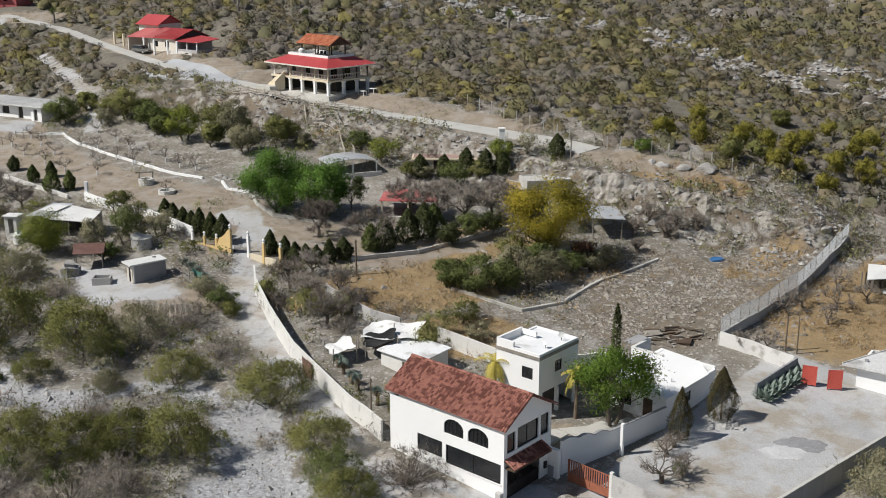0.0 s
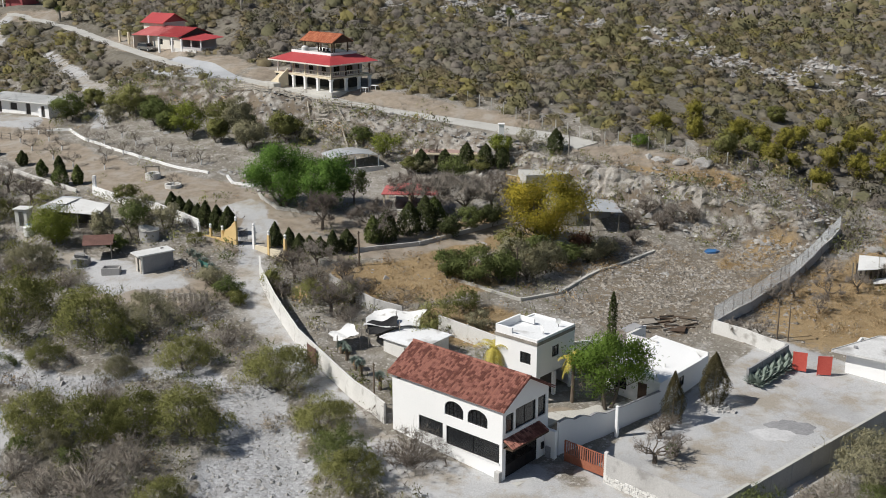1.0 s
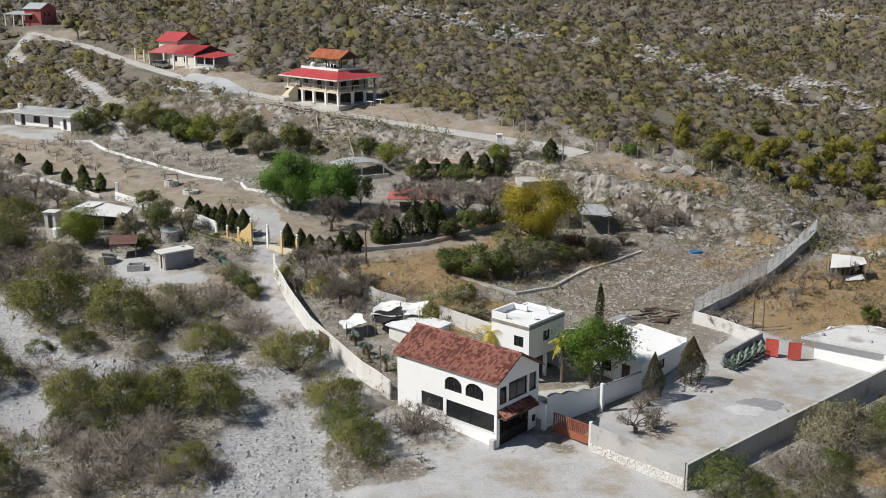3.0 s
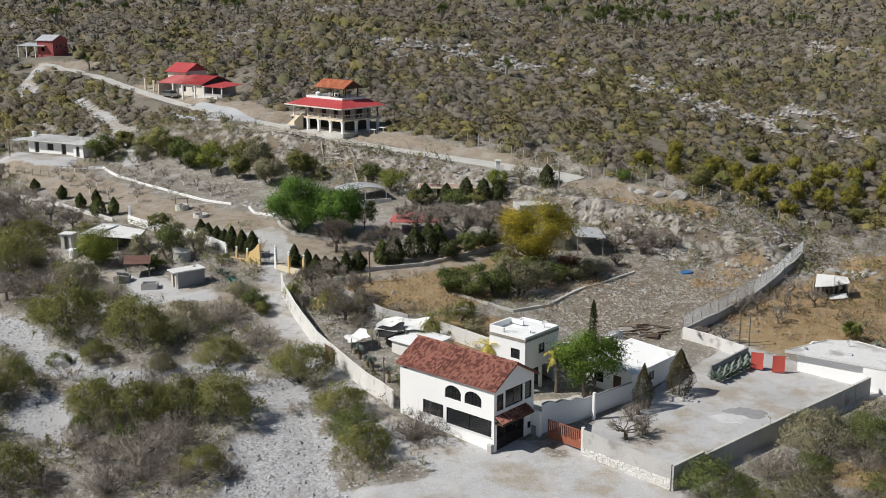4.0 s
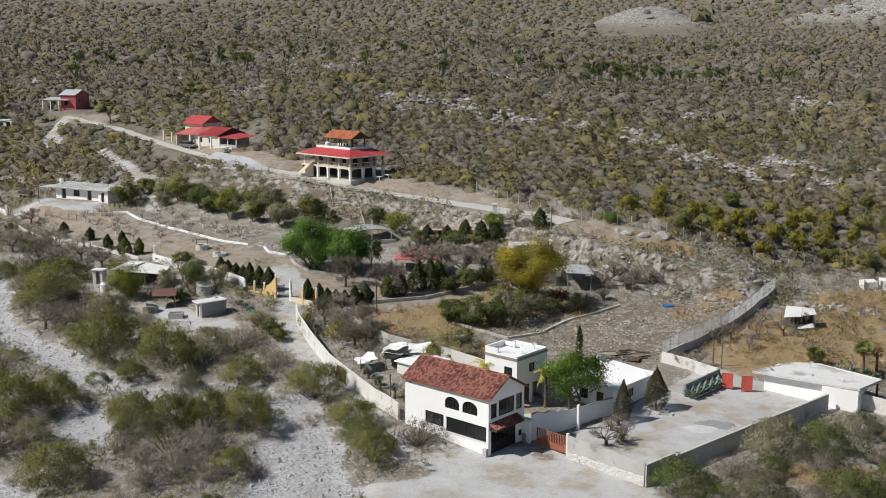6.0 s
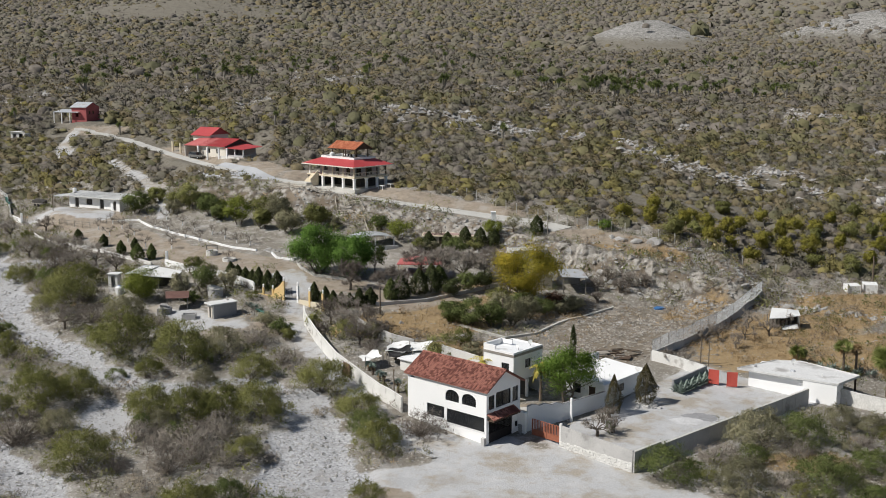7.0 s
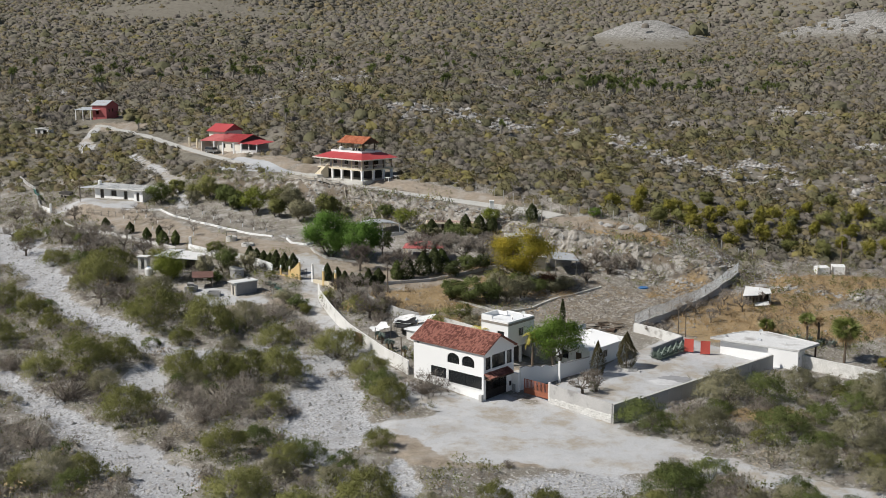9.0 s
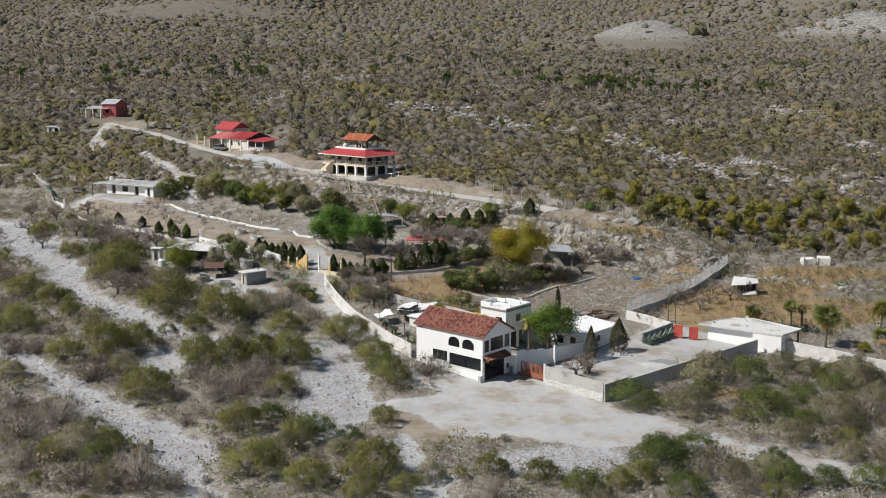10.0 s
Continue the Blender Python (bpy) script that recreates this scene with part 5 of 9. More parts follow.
    pav = part("pavilion", Mesh(), DARK_WOOD, v)
    X0, X1, Y0, Y1, E, R = -11.4, -3.2, 3.4, 8.0, S + 3.2, S + 4.6
    for x in (X0 + 0.5, (X0 + X1) / 2, X1 - 0.5):
        for y in (Y0 + 0.5, Y1 - 0.5):
            part("pavilion_post", Mesh().box(x - 0.09, x + 0.09, y - 0.09, y + 0.09, S + 1.1, E), DARK_WOOD, pav)
    part("pavilion_beams", Mesh().box(X0, X1, Y0 + 0.42, Y0 + 0.58, E - 0.05, E + 0.12).box(X0, X1, Y1 - 0.58, Y1 - 0.42, E - 0.05, E + 0.12), DARK_WOOD, pav)
    for ye, yr in ((Y0 - 0.2, (Y0 + Y1) / 2), (Y1 + 0.2, (Y0 + Y1) / 2)):
        part("pavilion_deck", Mesh().slab([(X0 - 0.2, ye, E), (X1 + 0.3, ye, E), (X1 + 0.3, yr, R), (X0 - 0.2, yr, R)], 0.08), DARK_WOOD, pav)
        tagged(part("pavilion_tiles", barrel_tiles(X0 - 0.2, X1 + 0.3, E + 0.02, R + 0.02, ye, yr, 6, 0.3, 9), TILE_ORANGE, pav), kind="stuff")
    part("pavilion_gable", Mesh().add([(X1 + d, y, z) for d in (0.1, 0.2) for y, z in ((Y0, E), (Y1, E), ((Y0 + Y1) / 2, R - 0.1))], [(0, 1, 2), (5, 4, 3), (0, 3, 4, 1), (1, 4, 5, 2), (2, 5, 3, 0)]), DARK_WOOD, pav)


villa()
vm = pose(-19.3, 181.9, 16.9, 0, 0, -43.5)
roof_tank(vm @ pose(-11.0, 3.9, 5.85), 1.25, 0.6)
for k in range(3):
    t = thing("garden_chair", vm @ pose(-8.2 + 1.1 * k, 5.0, 5.85, 0, 0, 40 * k), "dark metal chair on the roof terrace", "chair", "roof terrace chairs")
    part("seat", Mesh().box(-0.25, 0.25, -0.25, 0.25, 0.42, 0.47), IRON, t)
    part("backrest", Mesh().box(-0.25, 0.25, 0.22, 0.26, 0.47, 0.95), IRON, t)
    for x in (-0.22, 0.22):
        for y in (-0.22, 0.22):
            part("leg", Mesh().box(x - 0.02, x + 0.02, y - 0.02, y + 0.02, 0, 0.42), IRON, t)
for k in range(2):
    t = thing("garden_table", at(-13.6 + 1.6 * k, 183.9 + 1.6 * k, -43.5), "white plastic garden table beside the villa", "table", "white garden tables")
    part("tabletop", Mesh().box(-0.75, 0.75, -0.4, 0.4, 0.7, 0.76, None, 0.02), PLASTIC, t)
    for x in (-0.65, 0.65):
        for y in (-0.32, 0.32):
            part("leg", Mesh().box(x - 0.04, x + 0.04, y - 0.04, y + 0.04, -0.1, 0.7), PLASTIC, t)


# ---- the smaller red-roofed house ----
def second_house():
    h = thing("house", pose(-53.4, 220.9, 20.3, 0, 0, -35), "cream house with red sheet roofs and lean-to porch", "house")
    # lower front range: x from -9 to 0
    part("front_wall", Mesh().wall("x", -8.4, 0, 0, 0.2, -1, 2.7, [(-6.6, -5.3, 0.9, 2.0), (-3.2, -2.0, 0.9, 2.0)]), IVORY, h)
    part("side_wall", Mesh().wall("y", 0.2, 8, -0.2, 0, -1, 2.7), LILAC, h)
    window(h, "x", -6.6, -5.3, 0.05, 0.9, 2.0, 1)
    window(h, "x", -3.2, -2.0, 0.05, 0.9, 2.0, 1)
    part("main_roof", Mesh().slab([(-6.0, -0.5, 2.7), (0.3, -0.5, 2.7), (0.3, 4.6, 4.3), (-6.0, 4.6, 4.3)], 0.1), RED_SHEET, h)
    part("faded_roof", Mesh().slab([(-13.4, -1.2, 2.6), (-6.02, -0.6, 2.7), (-6.02, 4.6, 4.3), (-13.4, 4.6, 4.2)], 0.1), RED_FADED, h)
    part("back_roof", Mesh().slab([(-13.4, 9.0, 2.7), (-13.4, 4.6, 4.3), (0.3, 4.6, 4.3), (0.3, 9.0, 2.7)], 0.1), RED_SHEET, h)
    # gable end painted dark: its shaded side is put into the colour
    part("gable", Mesh().add([(x, y, z) for x in (-0.2, 0.0) for y, z in ((0, 2.5), (9, 2.5), (4.6, 4.15))], [(0, 1, 2), (5, 4, 3), (0, 3, 4, 1), (1, 4, 5, 2), (2, 5, 3, 0)]), SHADE_IN, h)
    seams = Mesh()
    for k in range(16):
        seams.tube([(-8.7 + k * 0.58, -0.5, 2.74), (-8.7 + k * 0.58, 4.6, 4.34)], 0.035, 4)
    part("roof_seams", seams, RED_SHEET, h)
    # porch roof on the right
    part("porch_roof", Mesh().slab([(0.0, -0.7, 2.35), (6.4, -0.2, 2.25), (6.4, 6.0, 2.6), (0.0, 6.0, 3.1)], 0.08), RED_SHEET, h)
    part("porch_wall", Mesh().wall("x", 0, 6, 4.0, 4.2, -1, 2.5).wall("y", 0.2, 4, 5.8, 6, -1, 0.75).wall("x", 0, 6, 0, 0.2, -1, 0.75), LILAC, h)
    for x in (0.1, 3.0, 5.8):
        part("porch_post", Mesh().box(x, x + 0.2, 0.0, 0.2, 0.75, 2.3), WHITE, h)
    for x in (-4.5, -0.6, 2.2):
        part("gate_pillar", Mesh().box(x, x + 0.35, -2.0, -1.65, -1, 2.5, None, 0.03), WHITE, h)
    part("yard_wall", Mesh().box(-0.2, 6.5, -1.9, -1.75, -1, 0.6), WHITE_WORN, h)
    # tall gabled block at the back left
    part("tall_wall", Mesh().wall("x", -15.6, -9.4, 4.0, 4.2, -1, 4.9).wall("y", 4.2, 9.8, -15.6, -15.4, -1, 4.9).wall("y", 4.2, 9.8, -9.6, -9.4, -1, 4.9).wall("x", -15.6, -9.4, 9.8, 10, -1, 4.9), IVORY, h)
    for ye in (3.5, 10.5):
        part("tall_roof", Mesh().slab([(-16.1, ye, 4.75), (-9.0, ye, 4.75), (-9.0, 7.0, 6.6), (-16.1, 7.0, 6.6)], 0.1), RED_SHEET, h)
    for x in (-15.6, -9.6):
        part("tall_gable", Mesh().add([(x + d, y, z) for d in (0, 0.2) for y, z in ((4.0, 4.85), (10, 4.85), (7.0, 6.45))], [(0, 1, 2), (5, 4, 3), (0, 3, 4, 1), (1, 4, 5, 2), (2, 5, 3, 0)]), PINK, h)
    # carport
    part("carport_wall", Mesh().wall("y", -1.0, 4.0, -13.3, -13.1, -1, 2.6).wall("x", -13.1, -8.4, 2.4, 2.6, -1, 3.3), IVORY, h)
    part("carport_post", Mesh().box(-8.7, -8.4, -1.0, -0.7, -1, 2.6), WHITE, h)


second_house()
for k, (x, y) in enumerate(((-69.2, 233.2), (-66.8, 231.4))):
    g = thing("gate_pillar", at(x, y, -35), "weathered cream gate pillar", "pillar", "cream gate pillars")
    part("pillar", Mesh().box(-0.2, 0.2, -0.2, 0.2, -0.5, 2.6, None, 0.03), CREAM, g)


def car(m):
    c = thing("car", m, "dusty grey estate car parked by the house", "car")
    body = Mesh()
    prof = [(-2.3, 0.35), (2.3, 0.35), (2.35, 0.75), (1.3, 0.95), (-2.3, 0.95), (-2.38, 0.6)]
    body.add([(x, y, z) for y in (-0.88, 0.88) for x, z in prof], [tuple(range(6)), tuple(range(11, 5, -1))] + [(k, k + 6, (k + 1) % 6 + 6, (k + 1) % 6) for k in range(6)])
    part("body", body, CAR_GREY, c)
    cab = Mesh()
    p2 = [(-2.2, 0.95), (1.2, 0.95), (0.5, 1.5), (-2.0, 1.52)]
    cab.add([(x, y * (0.85 if z > 1 else 1), z) for y in (-0.84, 0.84) for x, z in p2], [tuple(range(4)), tuple(range(7, 3, -1))] + [(k, k + 4, (k + 1) % 4 + 4, (k + 1) % 4) for k in range(4)])
    part("windows", cab, PANE, c)
    part("roof", Mesh().box(-2.0, 0.5, -0.72, 0.72, 1.5, 1.56, None, 0.03), CAR_GREY, c)
    for x in (-1.45, 1.4):
        for y in (-0.86, 0.86):
            w = part("wheel", Mesh().tube([(x, y - 0.1, 0.33), (x, y + 0.1, 0.33)], 0.33, 14), RUBBER, c)
            part("rim", Mesh().tube([(x, y - 0.11, 0.33), (x, y + 0.11, 0.33)], 0.18, 10), SHEET, w)
    for y in (-0.6, 0.6):
        part("headlight", Mesh().box(2.3, 2.38, y - 0.18, y + 0.18, 0.6, 0.78), PLASTIC, c)


car(pose(-61.2, 224.6, height(-61.2, 224.6), 0, 0, -38))

# ---- pink house up the road ----
pk = thing("house", pose(-99.9, 261.4, 27.1, 0, 0, -15), "dark pink two-storey house with pale roof and porch", "house")
part("wall", Mesh().wall("x", -4.6, 0, 0, 0.2, -1, 3.7, [(-3.4, -2.5, 1.0, 2.0)]).wall("y", 0.2, 6.2, -0.2, 0, -1, 3.7, [(1.2, 1.9, 1.7, 2.6), (3.0, 3.7, 1.7, 2.6)]).wall("x", -4.6, 0, 6.2, 6.4, -1, 3.7).wall("y", 0.2, 6.2, -4.6, -4.4, -1, 3.7), PINK, pk)
part("gable", Mesh().add([(x, y, z) for x in (-0.2, 0.0) for y, z in ((0, 3.7), (6.4, 3.7), (3.2, 4.9))], [(0, 1, 2), (5, 4, 3), (0, 3, 4, 1), (1, 4, 5, 2), (2, 5, 3, 0)]), PINK, pk)
for ye in (-0.3, 6.7):
    part("roof", Mesh().slab([(-5.0, ye, 3.65), (0.2, ye, 3.65), (0.2, 3.2, 5.0), (-5.0, 3.2, 5.0)], 0.1), SHEET, pk)
part("porch_roof", Mesh().slab([(-10.0, -1.0, 2.3), (-2.0, -1.0, 2.3), (-2.0, 3.6, 2.9), (-10.0, 3.6, 2.9)], 0.08), SHEET, pk)
for x in (-9.8, -7.4, -4.8):
    part("porch_post", Mesh().box(x, x + 0.2, -0.9, -0.7, -1, 2.3), WHITE, pk)
window(pk, "y", 1.2, 1.9, -0.15, 1.7, 2.6)
window(pk, "y", 3.0, 3.7, -0.15, 1.7, 2.6)

# ---- long white shed on the left ----
ws = thing("shed", pose(-69.6, 188.2, 11.75, 0, 0, -28), "long low whitewashed shed with pale sheet roof", "shed")
part("front_wall", Mesh().wall("x", -15.5, -2.6, 0.6, 0.8, -1, 2.5, [(-13.8, -12.6, 0, 2.1), (-10.4, -8.6, 0.7, 2.0), (-6.4, -5.2, 0, 2.1)]), WHITE, ws)
part("end_room", Mesh().wall("x", -2.6, 0, 0, 0.2, -1, 2.55, [(-1.9, -1.0, 0, 2.0)]).wall("y", 0.2, 4.2, -0.2, 0, -1, 2.5).wall("y", 0.2, 4.2, -2.6, -2.4, -1, 2.5), WHITE, ws)
part("back_wall", Mesh().box(-15.5, 0, 4.2, 4.4, -1, 2.5), WHITE_WORN, ws)
part("left_wall", Mesh().box(-15.5, -15.3, 0.8, 4.2, -1, 2.5), WHITE_WORN, ws)
# dark sheets behind the openings, coloured as the shade inside
for q in ((-13.8, -12.6, 0.85, 0), (-6.4, -5.2, 0.85, 0), (-10.4, -8.6, 0.85, 0.7), (-1.9, -1.0, 0.22, 0)):
    part("door" if q[3] == 0 else "shutter", Mesh().box(q[0], q[1], q[2], q[2] + 0.05, q[3], 2.05), SHADE_IN, ws)
ribs = Mesh()
for k in range(42):
    ribs.tube([(-16.2 + 0.4 * k, -0.6, 2.62), (-16.2 + 0.4 * k, 4.8, 3.11)], 0.03, 4)
part("roof_ribs", ribs, SHEET_PALE, ws)
part("roof", Mesh().slab([(-16.4, -0.6, 2.6), (0.7, -0.6, 2.55), (0.7, 4.8, 3.05), (-16.4, 4.8, 3.1)], 0.12), SHEET_PALE, ws)
part("porch_roof", Mesh().slab([(-19.6, -0.4, 2.2), (-16.6, -0.4, 2.3), (-16.6, 2.6, 2.6), (-19.6, 2.6, 2.4)], 0.06), SHEET, ws)
for x in (-19.4, -16.9):
    part("porch_post", Mesh().box(x, x + 0.15, -0.3, -0.15, -1, 2.25), GREY_WOOD, ws)
roof_tank(pose(-69.6, 188.2, 11.75, 0, 0, -28) @ pose(-15.6, 2.4, 3.05), 0.9, 0.45)

# ---- block shed, hut and yard things by the gate ----
sh = thing("shed", pose(-34.5, 116.1, height(-34.5, 116.1), 0, 0, 39), "small block shed with a pale slab roof, shaded sides coloured grey", "shed")
part("end_wall", Mesh().wall("y", 0, 1.75, 0, 0.15, -0.6, 2.1, [(0.55, 1.25, -0.1, 1.7)]), WHITE_WORN, sh)
# walls away from the sun take a darker grey; shade is in the colour
part("side_wall", Mesh().box(0.16, 3.9, 0, 0.15, -0.6, 2.1), BLOCK_GREY, sh)
part("back_wall", Mesh().box(0.16, 3.9, 1.6, 1.75, -0.6, 2.1).box(3.75, 3.9, 0.16, 1.59, -0.6, 2.1), BLOCK_GREY, sh)
part("roof", Mesh().slab([(-0.45, -0.2, 2.26), (4.05, -0.2, 2.26), (4.05, 1.95, 2.3), (-0.45, 1.95, 2.3)], 0.15), SHEET_PALE, sh)
part("door_curtain", Mesh().box(-0.07, -0.02, 0.15, 0.6, 0.05, 1.75).box(-0.1, -0.04, 1.0, 1.5, 0.0, 1.7), TARP_BEIGE, sh, "ragged beige cloth hung in the doorway")
part("roof_stone", Mesh().box(2.9, 3.3, 1.1, 1.4, 2.29, 2.42, None, 0.05), ROCK, sh)

hu = thing("hut", pose(-52.0, 131.8, 6.7, 0, 0, -8), "low hut with a broad weathered sheet roof", "hut")
part("inner_wall", Mesh().box(0.2, 7.4, 3.4, 3.6, -1, 2.2), SHADE_IN, hu)
part("side_wall", Mesh().wall("y", 1.6, 5, 0, 0.2, -1, 2.2), GREY_WOOD, hu)
part("side_wall", Mesh().wall("y", 3.0, 5, 7.4, 7.6, -1, 2.2), GREY_WOOD, hu)
part("back_wall", Mesh().wall("x", 0, 7.6, 5, 5.2, -1, 2.3), BLOCK, hu)
part("roof", Mesh().slab([(2.2, -0.2, 2.3), (8.6, -0.4, 2.1), (8.4, 3.2, 2.55), (3.6, 5.2, 2.75)], 0.06), SHEET_PALE, hu)
part("roof_sheet", Mesh().slab([(-0.5, 1.0, 2.3), (2.3, 0.4, 2.42), (3.7, 5.6, 2.85), (0.6, 6.2, 2.75)], 0.05), SHEET, hu)
part("roof_sheet", Mesh().slab([(0.4, 2.6, 2.62), (3.0, 2.2, 2.7), (3.6, 4.6, 2.9), (1.2, 5.0, 2.86)], 0.04), SHEET_PALE, hu)
part("outhouse", Mesh().wall("x", -3.2, -1.6, 0.4, 0.55, -1, 2.2, [(-2.7, -2.0, 0, 1.9)]).box(-3.2, -3.05, 0.56, 1.9, -1, 2.2).box(-1.75, -1.6, 0.56, 1.9, -1, 2.2).box(-3.04, -1.76, 1.75, 1.9, -1, 2.2), WHITE_WORN, hu)
part("outhouse_roof", Mesh().box(-3.4, -1.4, 0.2, 2.1, 2.205, 2.28), SHEET_PALE, hu)
for x in (2.8, 5.6, 8.2):
    part("prop", Mesh().box(x - 0.06, x + 0.06, -0.2, -0.08, -1, 2.15), GREY_WOOD, hu)
part("ladder", Mesh().tube([(5.0, -0.9, -0.3), (5.0, -0.35, 2.2)], 0.03, 5).tube([(5.45, -0.9, -0.3), (5.45, -0.35, 2.2)], 0.03, 5).box(5.0, 5.45, -0.8, -0.75, 0.3, 0.34).box(5.0, 5.45, -0.68, -0.63, 0.9, 0.94).box(5.0, 5.45, -0.55, -0.5, 1.5, 1.54), GREY_WOOD, hu)
roof_tank(at(-52.6, 130.4), 1.5, 0.7)

rt = thing("cistern", at(-36.4, 126.8), "round grey concrete cistern with a stone lid", "cistern")
part("drum", Mesh().tube([(0, 0, -0.4), (0, 0, 1.3)], 1.2, 20), BLOCK, rt)
part("lid", Mesh().tube([(0, 0, 1.304), (0, 0, 1.4), (0.05, 0, 1.5)], [1.3, 1.26, 0.8], 18), CONCRETE, rt)
tr = thing("water_trough", at(-38.2, 116.6, 5), "open grey block water trough", "trough")
part("basin", Mesh().box(-1.0, 1.0, -0.7, -0.57, -0.4, 0.75).box(-1.0, 1.0, 0.57, 0.7, -0.4, 0.75).box(-1.0, -0.87, -0.57, 0.57, -0.4, 0.75).box(0.87, 1.0, -0.57, 0.57, -0.4, 0.75), BLOCK, tr)
part("floor", Mesh().box(-0.87, 0.87, -0.57, 0.57, -0.3, 0.15), BLOCK_GREY, tr)
st = thing("stone_oven", at(-42.6, 119.2, 20), "rough whitish stone block with a flat top", "oven")
part("block", Mesh().prism([(-1.1, -0.5), (-0.4, -0.9), (0.8, -0.7), (1.2, 0.1), (0.6, 0.8), (-0.7, 0.7)], -0.4, [0.9, 1.1, 0.8, 1.0, 1.2, 1.05]).prism([(-0.6, -0.4), (0.5, -0.5), (0.6, 0.3), (-0.3, 0.5)], 1.0, [1.5, 1.3, 1.45, 1.6]), ROCK, st)
lt = thing("shelter", at(-41.2, 121.8, 15), "small lean-to with a rusty red sheet roof on posts", "shelter")
part("roof", Mesh().slab([(-1.7, -1.4, 1.9), (1.7, -1.4, 1.8), (1.9, 1.5, 2.3), (-1.7, 1.5, 2.4)], 0.05), RUST_DARK, lt)
for x in (-1.5, 1.5):
    for y in (-1.2, 1.3):
        part("post", Mesh().box(x - 0.06, x + 0.06, y - 0.06, y + 0.06, -0.4, 1.9), GREY_WOOD, lt)


def cloth(name, m, w, d, pts, mat, label, seed=0):
    """A sagging sheet on corner heights pts (four), with folds; posts at its corners."""
    rng = random.Random(seed)
    n, vs = 12, []
    for j in range(n + 1):
        for i in range(n + 1):
            u, v = i / n, j / n
            z = pts[0] * (1 - u) * (1 - v) + pts[1] * u * (1 - v) + pts[2] * u * v + pts[3] * (1 - u) * v
            z += -0.35 * math.sin(math.pi * u) * math.sin(math.pi * v) + 0.12 * math.sin(9 * u + 4 * v + seed) + rng.uniform(-0.03, 0.03)
            vs.append((u * w + 0.15 * math.sin(7 * v + seed), v * d + 0.15 * math.sin(8 * u), z))
    fs = [(j * (n + 1) + i, j * (n + 1) + i + 1, (j + 1) * (n + 1) + i + 1, (j + 1) * (n + 1) + i) for j in range(n) for i in range(n)]
    top = len(vs)
    fs2 = [tuple(top + k for k in reversed(f)) for f in fs]
    t = thing(name, m, label, "awning")
    part("sheet", Mesh().add(vs + [(x, y, z - 0.03) for x, y, z in vs], fs + fs2), mat, t)
    for (u, v), z in zip(((0, 0), (1, 0), (1, 1), (0, 1)), pts):
        x, y = u * w, v * d
        part("pole", Mesh().tube([(x, y, -1.2), (x, y, z + 0.6)], 0.05, 6), GREY_WOOD, t)
    return t


cloth("tarpaulin_shelter", pose(-8.4, 102.0, 2.9, 0, 0, -12), 5.8, 4.2, [1.3, 1.7, 2.0, 1.6], TARP_WHITE, "torn white tarpaulin stretched over the yard", 1)
cloth("shade_shelter", pose(-7.6, 100.0, 2.5, 0, 0, 10), 3.2, 2.6, [1.4, 2.1, 2.3, 1.8], TARP_BLACK, "sagging black shade cloth over the yard", 2)
cloth("tarpaulin_shelter", pose(-10.6, 98.6, 2.5, 0, 0, 25), 2.4, 2.6, [1.3, 1.8, 2.0, 1.2], TARP_WHITE, "dirty white sheet hung on poles", 3)
nb = thing("shed", C(-6.6, 10.2, 0, 1.9), "low whitewashed shed with a pale flat roof", "shed")
part("wall", Mesh().wall("x", -4.4, 0.6, 0, 0.2, -1, 2.1, [(-1.6, -0.8, 0.9, 1.6)]).wall("y", 0.2, 4.0, -4.4, -4.2, -1, 2.1).wall("y", 0.2, 4, 0.4, 0.6, -1, 2.1).wall("x", -4.4, 0.6, 4.0, 4.2, -1, 2.1), WHITE_WORN, nb)
part("roof", Mesh().slab([(-4.7, -0.3, 2.15), (0.9, -0.3, 2.15), (0.9, 4.4, 2.4), (-4.7, 4.4, 2.4)], 0.12), ROOF_WHITE, nb)
part("shutter", Mesh().box(-1.6, -0.8, 0.06, 0.12, 0.9, 1.6), DARK_WOOD, nb)

# curved metal canopy, red garden roof and the building behind the yellow tree
cn = thing("canopy", pose(-16.5, 153.6, 9.0, 0, 0, 22), "arched grey sheet-metal canopy on posts", "canopy")
arc, n = [], 12
for k in range(n + 1):
    t = k / n
    arc.append((7.6 * t, 2.2 + 1.1 * math.sin(math.pi * (0.15 + 0.7 * t)) - 0.5))
vs = [(x, y, z - d) for d in (0, 0.06) for y in (0, 5.2) for x, z in arc]
m2 = n + 1
fs = [(k, k + 1, m2 + k + 1, m2 + k) for k in range(n)] + [(2 * m2 + k, 3 * m2 + k, 3 * m2 + k + 1, 2 * m2 + k + 1) for k in range(n)] + [(k, 2 * m2 + k, 2 * m2 + k + 1, k + 1) for k in range(n)]
part("roof", Mesh().add(vs, fs), SHEET, cn)
for x in (0.2, 3.8, 7.4):
    for y in (0.2, 5.0):
        part("post", Mesh().box(x - 0.08, x + 0.08, y - 0.08, y + 0.08, -1, 2.2), WHITE, cn)
part("low_wall", Mesh().box(0, 8, -0.6, -0.4, -1, 0.8), WHITE_WORN, cn)
rr = thing("pavilion", pose(-8.4, 139.6, 7.0, 0, 0, -4), "garden pavilion with a faded red hipped roof", "pavilion")
o, q = [(0, 0), (7.6, 0), (7.6, 5.2), (0, 5.2)], [(2.2, 2.3), (5.4, 2.3), (5.4, 2.9), (2.2, 2.9)]
for k in range(4):
    j = (k + 1) % 4
    part("roof_slope", Mesh().slab([(*o[k], 2.3), (*o[j], 2.3), (*q[j], 3.2), (*q[k], 3.2)], 0.1), RED_FADED, rr)
